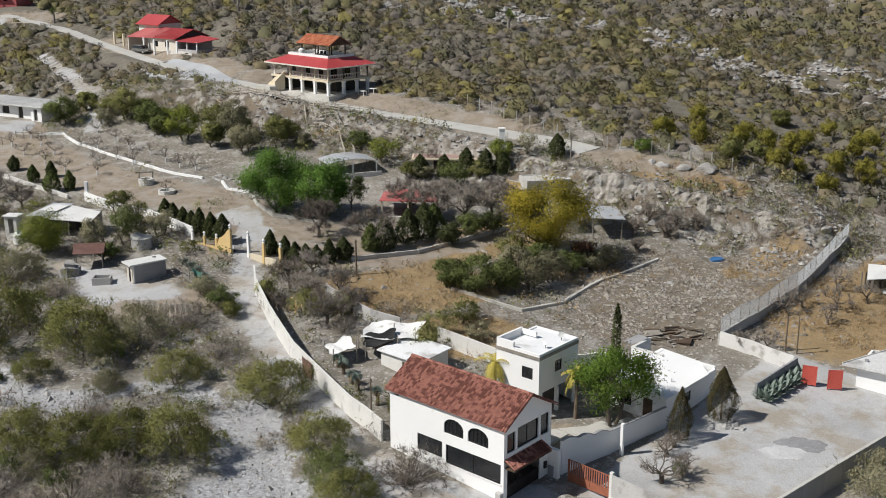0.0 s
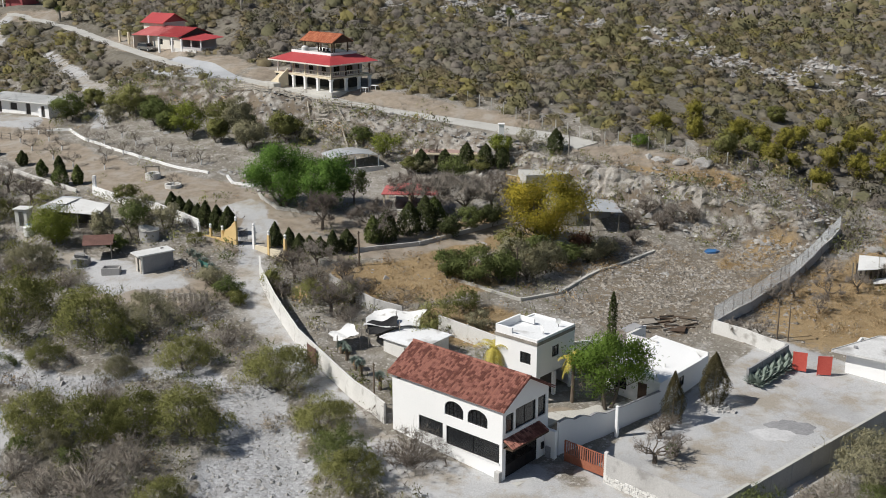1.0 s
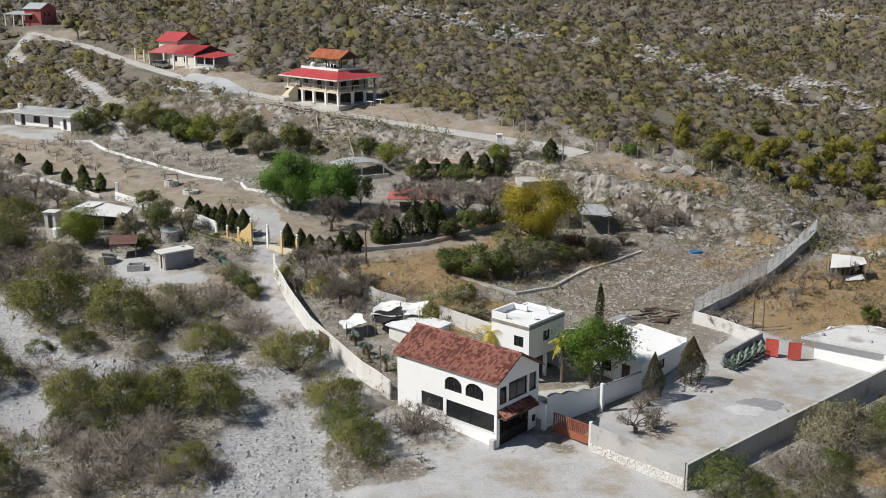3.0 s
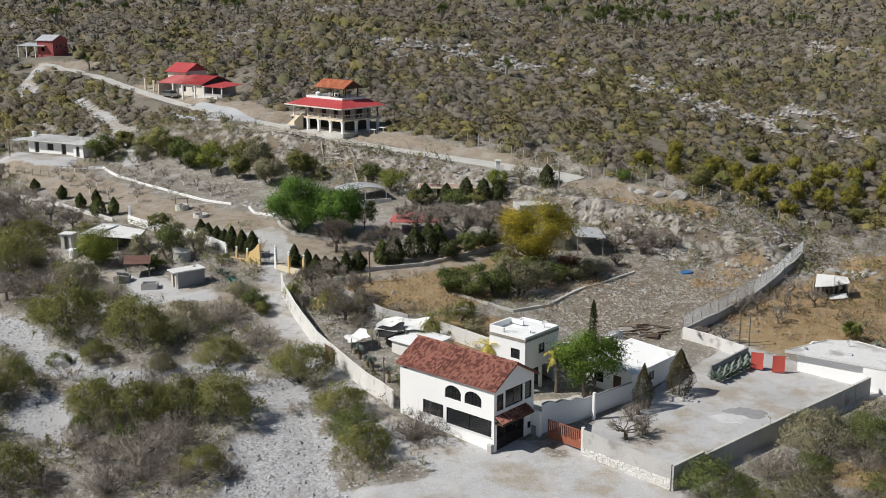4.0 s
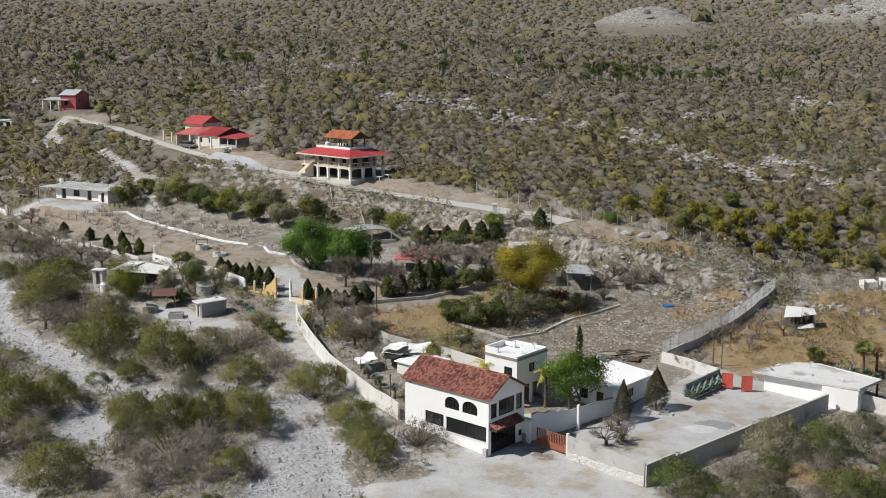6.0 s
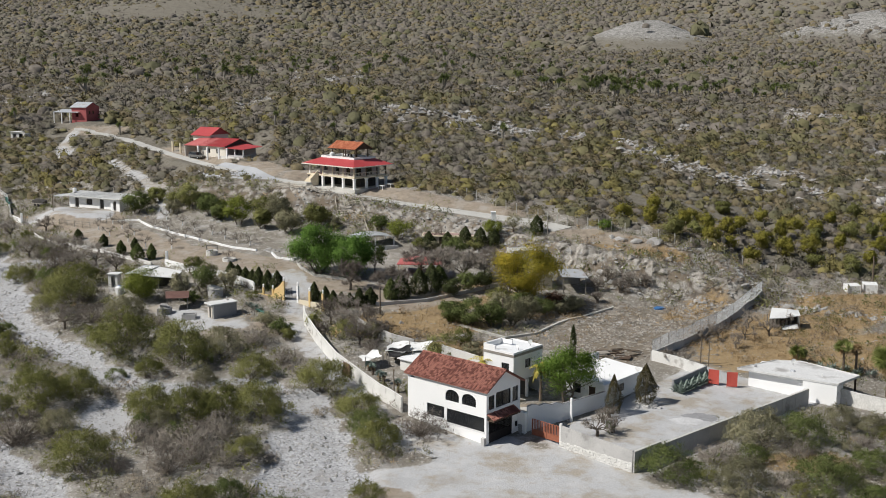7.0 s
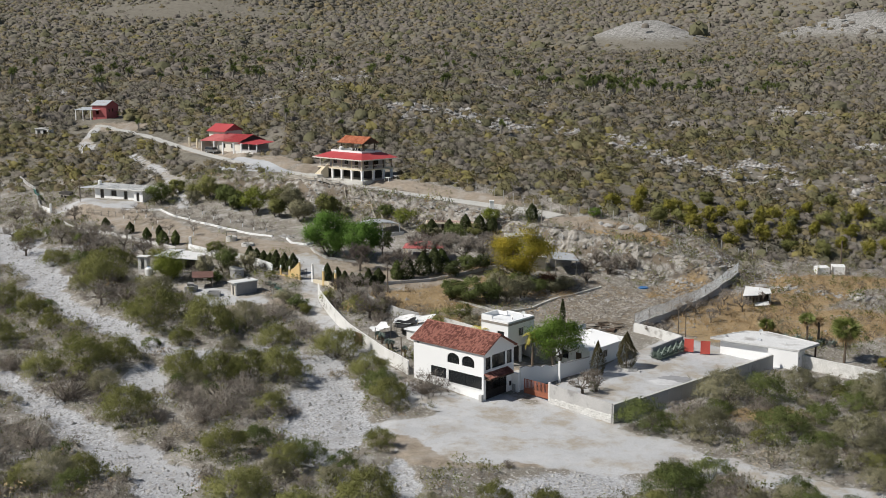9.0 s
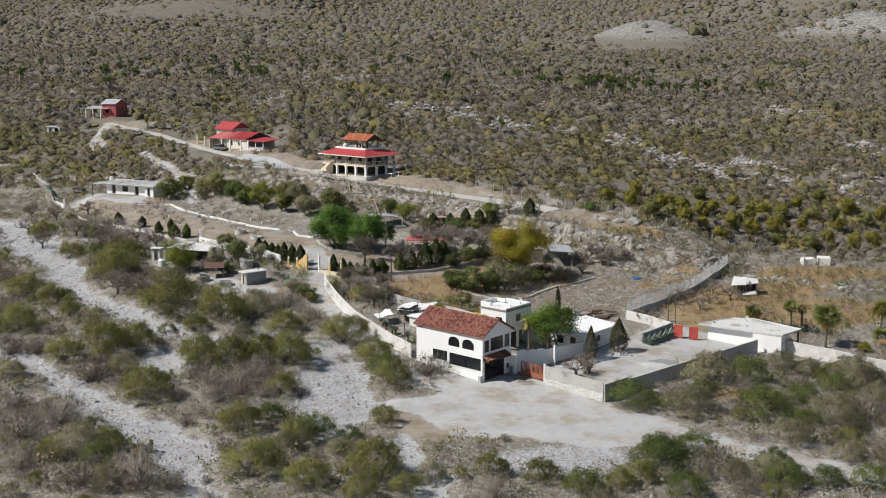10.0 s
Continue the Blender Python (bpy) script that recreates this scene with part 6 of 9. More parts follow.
part("roof_top", Mesh().box(2.2, 5.4, 2.3, 2.9, 3.1, 3.2), RED_FADED, rr)
for x in (0.3, 3.8, 7.3):
    for y in (0.3, 4.9):
        part("post", Mesh().box(x - 0.12, x + 0.12, y - 0.12, y + 0.12, -1, 2.25), CREAM, rr)
part("floor", Mesh().box(0, 7.6, 0, 5.2, -1, 0.1), CONCRETE, rr)
gb = flat_house("shed", pose(11.6, 146.8, 7.6, 0, 0, 12), 0, 6.4, 0, 4.2, 2.7, "grey block outbuilding with a flat concrete roof", 0.1, BLOCK, [(0.6, 2.2, 0.6, 2.0)], roof=CONCRETE, category="shed")
part("block_screen", Mesh().box(0.6, 1.05, 0.06, 0.16, 0.6, 2.0).box(1.2, 1.6, 0.06, 0.16, 0.6, 2.0).box(1.75, 2.2, 0.06, 0.16, 0.6, 2.0), WHITE_WORN, gb)
mh = thing("shed", pose(19.6, 137.2, 4.8, 0, 0, 12), "open shed with a pale metal roof under the tree", "shed")
part("roof", Mesh().slab([(-0.6, -0.8, 3.0), (3.8, -1.4, 2.7), (4.2, 3.2, 3.3), (-0.2, 3.6, 3.6)], 0.07), SHEET, mh)
for x, y in ((-0.2, -0.4), (3.5, -1.0), (3.8, 2.9), (0, 3.2)):
    part("post", Mesh().box(x - 0.07, x + 0.07, y - 0.07, y + 0.07, -1.2, 2.8), GREY_WOOD, mh)
part("back_wall", Mesh().box(-0.2, 3.8, 3.1, 3.25, -1.2, 2.4), BLOCK_GREY, mh)
ym = thing("cream_hut", pose(14.6, 137.5, 5.2, 0, 0, 10), "pale yellow hut behind the golden tree", "hut")
part("wall", Mesh().box(0, 3.2, 0, 3, -1, 2.6, None, 0.03), CREAM, ym)
part("roof", Mesh().box(-0.2, 3.4, -0.2, 3.2, 2.6, 2.75), CONCRETE, ym)
ch = thing("chimney", at(8.6, 158.2, 0), "white tapered garden chimney", "chimney")
part("stack", Mesh().prism([(-0.7, -0.5), (0.7, -0.5), (0.7, 0.5), (-0.7, 0.5)], -0.5, 1.2).prism([(-0.4, -0.4), (0.4, -0.4), (0.4, 0.4), (-0.4, 0.4)], 1.2, 3.1), WHITE, ch)
part("cap", Mesh().box(-0.5, 0.5, -0.5, 0.5, 3.1, 3.25), WHITE, ch)
sk = thing("shack", at(49.6, 121.4, -4), "ramshackle wooden shack with bent pale sheet roof", "shack")
part("roof", Mesh().slab([(-0.4, -0.9, 2.1), (2.2, -0.3, 2.1), (2.9, 2.0, 3.0), (0.6, 2.3, 3.1)], 0.05), SHEET_PALE, sk)
part("roof", Mesh().slab([(2.25, -0.3, 2.15), (4.6, 0.6, 2.3), (4.7, 2.4, 2.7), (2.95, 2.0, 3.0)], 0.05), SHEET_PALE, sk)
part("front_boards", Mesh().box(0.2, 4.4, 1.6, 1.7, -0.6, 2.2), SHADE_IN, sk)
part("side_sheet", Mesh().box(4.3, 4.4, 0.7, 2.4, 1.0, 2.3), SHEET_PALE, sk)
for x in (0, 2.4, 4.4):
    for y in (0.3, 2.2):
        part("post", Mesh().box(x - 0.06, x + 0.06, y - 0.06, y + 0.06, -0.8, 2.15), GREY_WOOD, sk)
part("white_sheet", Mesh().slab([(1.8, -0.5, 0.3), (4.2, -0.3, 0.5), (4.1, 0.3, 1.0), (1.6, 0.2, 0.7)], 0.04), SHEET_PALE, sk)
for k in range(6):
    part("plank", Mesh().box(0.1 + 0.6 * k, 0.4 + 0.6 * k, 0.9, 0.94, -0.6, 1.3 + 0.5 * random.random()), GREY_WOOD, sk)
for k, (x, y) in enumerate(((68.6, 139.8), (71.5, 139.6))):
    t = thing("water_tank", at(x, y, 5 - 14 * k), "squat white water tank with slumped sides", "water tank", "white tanks")
    part("tank", Mesh().prism([(-1.15, -0.9), (1.1, -1.0), (1.2, 0.9), (-1.1, 1.0)], -0.2, [1.1 + 0.3 * k, 1.2 + 0.2 * k, 1.3 + 0.3 * k, 1.2 + 0.4 * k]), TARP_WHITE, t)
    part("frame", Mesh().box(-1.2, -1.1, -1.06, -0.96, -0.2, 1.5).box(1.1, 1.2, -1.12, -1.02, -0.2, 1.6), GREY_WOOD, t)

# yellow entrance gate
def finial(parent, x, y, z):
    part("finial", Mesh().tube([(x, y, z), (x, y, z + 0.12), (x, y, z + 0.22), (x, y, z + 0.42), (x, y, z + 0.6)], [0.1, 0.17, 0.09, 0.2, 0.05], 8), WHITE, parent)


ye = thing("entrance_gate", pose(-30.6, 128.6, 6.3, 0, 0, -33), "yellow walled entrance with white finials and swept wings", "gate")
for k, x in enumerate((0.0, 2.0, 4.0)):
    part("pier", Mesh().box(x - 0.14, x + 0.14, -0.14, 0.14, -1, 1.5), YELLOW if k else WHITE, ye)
    finial(ye, x, 0, 1.5)
part("low_wall", Mesh().box(0.15, 1.85, -0.12, 0.12, -1, 0.45).box(2.15, 3.85, -0.12, 0.12, -1, 0.45), YELLOW, ye)
wing = [(4.15, 0.6), (4.6, 1.7), (5.0, 1.85), (5.6, 2.3), (6.1, 2.9), (6.4, 3.0)]
for a, b in zip(wing, wing[1:]):
    part("wing_wall", Mesh().prism([(a[0], -0.14), (b[0], -0.14), (b[0], 0.14), (a[0], 0.14)], -1, [a[1], b[1], b[1], a[1]]), YELLOW, ye)
finial(ye, 6.3, 0, 3.0)
ir = thing("iron_gate", pose(-25.0, 125.6, 6.2, 0, 0, 65), "black iron gate leaf standing open", "gate")
for k in range(9):
    part("bar", Mesh().box(0.2 * k, 0.2 * k + 0.04, -0.02, 0.02, 0.05, 1.7), IRON, ir)
part("rail", Mesh().box(0, 1.64, -0.03, 0.03, 0.1, 0.16).box(0, 1.64, -0.03, 0.03, 1.5, 1.56), IRON, ir)
y2 = thing("entrance_gate", pose(-23.0, 124.2, 6.1, 0, 0, -38), "yellow and white entrance pier with low wall", "gate")
for k, x in enumerate((0.0, 2.6, 5.4)):
    part("pier", Mesh().box(x - 0.16, x + 0.16, -0.16, 0.16, -1, 2.6 - 0.5 * (k > 0)), WHITE if k == 0 else YELLOW, y2)
    finial(y2, x, 0, 2.6 - 0.5 * (k > 0))
part("low_wall", Mesh().box(0.2, 2.4, -0.12, 0.12, -1, 0.5).box(2.8, 5.2, -0.12, 0.12, -1, 0.5), CREAM, y2)
wp = thing("gate_post", at(-49.0, 146.4), "tall square white post at the drive", "post")
part("post", Mesh().box(-0.22, 0.22, -0.22, 0.22, -0.5, 2.7, None, 0.03), WHITE, wp)
wp2 = thing("gate_post", at(-91.3, 189.8), "white post at the end of the boundary wall", "post")
part("post", Mesh().box(-0.2, 0.2, -0.2, 0.2, -0.5, 2.2, None, 0.03), WHITE, wp2)
we = thing("well", at(-42.4, 152.6, 10), "low stone well with a timber frame", "well")
wm = Mesh()
for k in range(14):
    a, b = 2 * math.pi * k / 14, 2 * math.pi * (k + 0.92) / 14
    wm.prism([(1.1 * math.cos(a), 1.1 * math.sin(a)), (1.1 * math.cos(b), 1.1 * math.sin(b)), (0.8 * math.cos(b), 0.8 * math.sin(b)), (0.8 * math.cos(a), 0.8 * math.sin(a))], -0.4, 0.85)
part("ring", wm, STONE_WALL, we)
part("frame", Mesh().box(-1.0, -0.85, -0.08, 0.08, 0.7, 1.7).box(0.85, 1.0, -0.08, 0.08, 0.7, 1.7).box(-1.1, 1.1, -0.08, 0.08, 1.7, 1.85), GREY_WOOD, we)
pl = thing("planter", at(-38.4, 148.0), "round whitewashed stone planter", "planter")
pm = Mesh()
for k in range(12):
    a, b = 2 * math.pi * k / 12, 2 * math.pi * (k + 0.95) / 12
    pm.prism([(1.2 * math.cos(a), 1.2 * math.sin(a)), (1.2 * math.cos(b), 1.2 * math.sin(b)), (0.95 * math.cos(b), 0.95 * math.sin(b)), (0.95 * math.cos(a), 0.95 * math.sin(a))], -0.3, 0.45)
part("ring", pm, WHITE_WORN, pl)

# fence along the hillside
def fence(pts, gap, label):
    f = thing("fence", pose(*pts[0], height(*pts[0])), label, "fence")
    base = Vector((*pts[0], height(*pts[0])))
    tops = []
    for p, q in zip(pts, pts[1:]):
        p, q = Vector(p), Vector(q)
        n = max(1, round((q - p).length / gap))
        for k in range(n):
            e = p.lerp(q, k / n)
            z = height(e.x, e.y)
            b = Vector((e.x, e.y, z)) - base
            part("post", Mesh().box(b.x - 0.07, b.x + 0.07, b.y - 0.07, b.y + 0.07, b.z - 0.4, b.z + 1.9), CONCRETE, f)
            tops.append(b)
    wires = Mesh()
    for a, b in zip(tops, tops[1:]):
        for h in (0.4, 0.8, 1.2, 1.6):
            wires.tube([a + Vector((0, 0, h)), b + Vector((0, 0, h))], 0.012, 3, False)
    part("wire", wires, GREY_WOOD, f)


def mesh_fence(pts, low, tall, label):
    """Woven wire on thin posts, standing on a wall."""
    f = thing("wire_fence", pose(*pts[0], height(*pts[0])), label, "fence")
    base = Vector((*pts[0], height(*pts[0])))
    wire = Mesh()
    for p, q in zip(pts, pts[1:]):
        p, q = Vector(p), Vector(q)
        n = max(1, round((q - p).length / 2.4))
        for k in range(n):
            a, b = p.lerp(q, k / n), p.lerp(q, (k + 1) / n)
            a, b = Vector((a.x, a.y, height(a.x, a.y) + low)) - base, Vector((b.x, b.y, height(b.x, b.y) + low)) - base
            part("post", Mesh().tube([a - Vector((0, 0, 0.1)), a + Vector((0, 0, tall + 0.1))], 0.035, 6), GREY_WOOD, f)
            m, up = 16, Vector((0, 0, tall))
            for i in range(-m, m):
                for turn in (0, 1):
                    u0, u1 = i / m, i / m + 1.0
                    w0, w1 = max(0.0, -u0), min(1.0, 2.0 - u1 if u1 > 1 else 1.0)
                    c0, c1 = u0 + w0, u0 + w1
                    if c1 <= c0 or c1 > 1.0001:
                        continue
                    if turn:
                        c0, c1 = 1 - c0, 1 - c1
                    wire.tube([a.lerp(b, c0) + up * w0, a.lerp(b, c1) + up * w1], 0.011, 3, False)
            wire.tube([a + up, b + up], 0.02, 4, False)
    part("wire", wire, SHEET, f, "pale woven wire")


mesh_fence(LOT_EAST, 1.15, 1.7, "pale woven wire fence on thin posts over a block wall")
fence([(4, 178), (11.5, 169.5), (17.3, 164), (24.0, 157.5), (27.6, 155), (32.1, 153), (37.7, 150.5), (43.2, 149.2), (49, 148.6), (55.3, 147.6), (64, 150)], 2.6, "wire fence on pale concrete posts along the hill")
# timber rails below the villa
PALE_WOOD = material("sun_bleached_timber", (0.34, 0.31, 0.26), (0.52, 0.48, 0.41), 1.0, 14, 0.9, 0.2)


def pole_rail(pts, rails, label, gap=2.2, name="fence"):
    """Bleached round rails on posts along points of the land."""
    o = Vector((*pts[0], height(*pts[0])))
    f = thing(name, pose(*o), label, "fence", "bleached rails")
    dense = []
    for p, q in zip(pts, pts[1:]):
        p, q = Vector(p), Vector(q)
        n = max(1, round((q - p).length / gap))
        dense += [p.lerp(q, k / n) for k in range(n)]
    dense.append(Vector(pts[-1]))
    feet = [Vector((e.x, e.y, height(e.x, e.y))) - o for e in dense]
    for b in feet:
        part("post", Mesh().tube([b - Vector((0, 0, 0.4)), b + Vector((0, 0, rails[-1] + 0.1))], 0.08, 6), PALE_WOOD, f)
    for h in rails:
        part("rail", Mesh().tube([b + Vector((0, 0, h)) for b in feet], 0.075, 6), PALE_WOOD, f)


pole_rail([(-36.1, 187.6), (-29.6, 181.2), (-23.8, 178.4)], (0.35, 0.75, 1.1), "bleached timber rail fence along the terrace edge")
pole_rail([(-21.8, 177.6), (-16.9, 175.6), (-11.6, 173.6)], (0.35, 0.75, 1.1), "bleached timber rail fence beside the road")
for d_ in (0.0, 1.5):
    pole_rail([(-22.6 + d_, 177.4), (-22.0 + d_, 175.4), (-18.8 + d_, 173.4 + 0.4 * d_), (-16.2 + d_, 169.4), (-14.9 + d_, 163.7)], (0.5, 0.95), "bleached timber hand rail of the path down the bluff", 1.8, "stair_rail")

# courtyard floor
cf = thing("courtyard_floor", C(6.8, 9.0), "pale concrete courtyard floor", "pavement", "", "structure")
part("slab", Mesh().box(0, 6.4, 3.4, 9.6, -0.5, 0.12), CONCRETE, cf)
part("slab", Mesh().box(0, 3.0, -1.5, 3.3, -0.5, 0.12), CONCRETE, cf)
# stacked planks and sheets on the waste lot
for k in range(24):
    x, y = 21.0 + 6.0 * random.random(), 106.6 + 3.6 * random.random()
    b = thing("plank", pose(x, y, height(x, y) + 0.08 + 0.05 * (k % 4), random.uniform(-6, 6), random.uniform(-5, 5), random.uniform(-50, 40)), "weathered plank lying on rubble", "plank", "loose planks")
    part("board", Mesh().box(-0.5 - 0.4 * (k % 2), 0.8, -0.11, 0.11, -0.1, 0.03, None, 0.01), (GREY_WOOD, DARK_WOOD, GREY_WOOD, POLE_WOOD)[k % 4], b)
for k, (x, y, t_) in enumerate(((21.9, 108.6, 12), (24.8, 107.2, -20), (20.2, 106.9, 40))):
    b = thing("board_sheet", pose(x, y, height(x, y) + 0.14, 3, -4, t_), "warped grey board lying on the debris heap", "board", "old boards")
    part("board", Mesh().box(-1.2, 1.2, -0.7, 0.7, -0.05, 0.03, None, 0.01), (GREY_WOOD, DARK_WOOD, BLOCK_GREY)[k], b)
bt = thing("tarpaulin", at(34.8, 132.8, 15), "crumpled blue tarpaulin on the ground", "tarpaulin")
part("sheet", Mesh().prism([(-0.9, -0.5), (0.2, -0.7), (1.0, -0.3), (0.8, 0.5), (-0.3, 0.6), (-1.0, 0.2)], -0.1, [0.1, 0.22, 0.12, 0.2, 0.28, 0.14]), BLUE, bt)
ct = thing("hanging_cloth", at(-32.7, 108.9, -4), "dusty beige cloth draped over a low fence", "cloth")
n, vs = 36, []
for k in range(n + 1):
    x, fold = 7.2 * k / n, 0.07 * math.sin(2.1 * k) + 0.03 * math.sin(5.3 * k)
    top = (1.5 if k < 14 else 1.15) - 0.16 * abs(math.sin(math.pi * k / 9))
    vs += [(x, fold, -0.3), (x, 0.3 * fold, top), (x, 0.3 * fold + 0.03, top), (x, fold + 0.03, -0.3)]
part("sheet", Mesh().add(vs, [(4 * k + i, 4 * k + 4 + i, 4 * k + 5 + i, 4 * k + 1 + i) for k in range(n) for i in range(3)]), TARP_BEIGE, ct)
for k in range(5):
    part("post", Mesh().box(1.8 * k - 0.05, 1.8 * k + 0.05, 0.12, 0.2, -0.4, 1.3), GREY_WOOD, ct)
gn = cloth("green_netting", pose(-28.6, 117.5, 5.3, 0, 0, -55), 3.6, 0.7, [1.2, 1.0, 1.0, 1.2], DARK_GREEN_NET, "green shade netting along the roadside", 6)

# clutter west of the long shed
cloth("green_netting", pose(-103.6, 211.0, height(-103.6, 211.0), 0, 0, -64), 13.0, 0.5, [1.5, 1.3, 1.2, 1.4], DARK_GREEN_NET, "torn green netting along the boundary wall", 8)
tl = thing("trailer", at(-92.4, 203.6, -35), "flat farm trailer loaded with dark scrap", "trailer")
part("bed", Mesh().box(-2.2, 2.2, -0.9, 0.9, 0.6, 0.75), GREY_WOOD, tl)
part("load", Mesh().prism([(-1.9, -0.7), (0.4, -0.8), (1.9, -0.5), (1.7, 0.7), (-1.5, 0.8)], 0.755, [1.3, 1.7, 1.1, 1.4, 1.6]), SHADE_IN, tl)
for x in (-0.6, 0.6):
    for y in (-0.85, 0.85):
        part("wheel", Mesh().tube([(x, y - 0.1, 0.32), (x, y + 0.1, 0.32)], 0.34, 12), RUBBER, tl)
part("drawbar", Mesh().tube([(2.2, 0, 0.65), (3.6, 0, 0.35)], 0.05, 6), IRON, tl)
wk = thing("hut", at(-114.5, 250.0, -12), "small white ruined hut with black openings", "hut")
part("wall", Mesh().wall("x", -2.4, 1.8, 0, 0.2, -0.6, 2.1, [(-1.8, -0.8, 0.5, 1.6), (0.0, 1.2, 0, 1.7)]).wall("y", 0.2, 2.6, 1.6, 1.8, -0.6, 1.7).wall("y", 0.2, 2.6, -2.4, -2.2, -0.6, 2.0), WHITE_WORN, wk)
# back wall darkened in colour so that the openings look shaded
part("back_wall", Mesh().box(-2.4, 1.8, 2.6, 2.8, -0.6, 1.8), SHADE_IN, wk)
part("roof", Mesh().slab([(-2.6, -0.3, 2.15), (0.2, -0.3, 2.15), (0.0, 2.9, 2.2), (-2.6, 2.9, 2.2)], 0.08), SHEET_PALE, wk)
for k, (x, y, a, l) in enumerate(((-80.5, 182.2, -30, 9.0), (-71.6, 181.0, -20, 6.0))):
    f = thing("rail_fence", at(x, y, a), "low grey timber rail fence before the shed", "fence", "rail fences")
    for z in (0.45, 0.9):
        part("rail", Mesh().tube([(0, 0, z), (l, 0, z + 0.05)], 0.05, 5), GREY_WOOD, f)
    for j in range(5):
        part("post", Mesh().tube([(l * j / 4, 0.08, -0.3), (l * j / 4, 0.08, 1.1)], 0.06, 6), GREY_WOOD, f)

# cement patch and rubble in the gravel lot
DRY_CEMENT = material("dry_cement_dust", (0.42, 0.42, 0.42), (0.6, 0.6, 0.6), 0.8, 5, 0.95, 0.1)
WET_CEMENT = material("dark_cement_stain", (0.2, 0.2, 0.205), (0.34, 0.34, 0.345), 0.7, 5, 0.95, 0.1)
for name, cx_0, cy_0, r0, lift, mat in (("dark", 31.2, 86.6, 1.6, 0.02, WET_CEMENT), ("pale", 29.2, 85.2, 1.4, 0.03, DRY_CEMENT)):
    cp = thing("cement_patch", pose(cx_0, cy_0, height(cx_0, cy_0)), name + " round cement stain on the gravel lot", "stain", "", "structure")
    n, vs = 40, []
    for q in range(5):
        for k in range(n):
            a = 2 * math.pi * k / n
            r = r0 * q / 4 * (1 + 0.12 * math.sin(2 * a + r0) + 0.08 * math.sin(5 * a) + 0.06 * math.sin(11 * a + 1))
            dx, dy = 1.25 * r * math.cos(a), 0.95 * r * math.sin(a)
            vs.append((dx, dy, height(cx_0 + dx, cy_0 + dy) - height(cx_0, cy_0) + lift * (1 - 0.5 * q / 4)))
    part("patch", Mesh().add(vs, [(q * n + k, (q + 1) * n + k, (q + 1) * n + (k + 1) % n, q * n + (k + 1) % n) for q in range(4) for k in range(n)]), mat, cp)
for k in range(26):
    x, y = 25.4 + random.uniform(-1.6, 1.6), 90.1 + random.uniform(-1.0, 1.0)
    b = thing("rubble_block", pose(x, y, height(x, y) + 0.05, random.uniform(-20, 20), random.uniform(-20, 20), random.uniform(0, 90)), "broken pale block by the courtyard wall", "rubble", "rubble blocks")
    s_ = random.uniform(0.12, 0.28)
    part("block", Mesh().prism([(-s_, -s_ * 0.7), (s_ * 0.9, -s_ * 0.8), (s_, s_ * 0.6), (-s_ * 0.8, s_ * 0.7)], -s_ * 0.6, [s_ * 0.5, s_ * 0.8, s_ * 0.6, s_ * 0.7]), BLOCK, b)

# ---- plants ----
RNG = np.random.default_rng(7)


def leaf_tris(centres, size, rng, droop=0.0, long=1.6):
    """A small leaf or spray of leaves at every centre, turned at random."""
    n = len(centres)
    d = rng.normal(size=(n, 3))
    d[:, 2] -= droop
    d /= np.linalg.norm(d, axis=1)[:, None]
    s = np.cross(d, rng.normal(size=(n, 3)))
    s /= np.linalg.norm(s, axis=1)[:, None] + 1e-9
    l = size * rng.uniform(0.6, 1.4, n)[:, None]
    c = np.asarray(centres)
    return np.stack([c - d * l * long * 0.5 - s * l * 0.35, c - d * l * long * 0.5 + s * l * 0.35, c + d * l * long * 0.5], 1)


def dome(n, rng, wide=1.0, tall=1.0, clumps=14, tight=0.28, low=0.1):
    """Points in loose clumps that fill an uneven dome of radius wide and height tall."""
    a = rng.uniform(0, 2 * math.pi, clumps)
    u = rng.uniform(low, 1, clumps)
    r = np.sqrt(1 - u * u) * rng.uniform(0.5, 1.0, clumps) + 0.08
    cc = np.stack([wide * r * np.cos(a), wide * r * np.sin(a), tall * (0.15 + 0.78 * u * rng.uniform(0.75, 1.05, clumps))], 1)
    k = rng.integers(0, clumps, n)
    d = rng.normal(size=(n, 3))
    d[:, 2] += 0.35
    d *= (rng.uniform(0.55, 1.25, n) / np.linalg.norm(d, axis=1))[:, None]
    p = cc[k] + d * np.array([wide, wide, tall * 0.75]) * tight * 1.45 * rng.uniform(0.5, 1.1, clumps)[k][:, None]
    p[:, 2] = np.maximum(p[:, 2], 0.03)
    return p


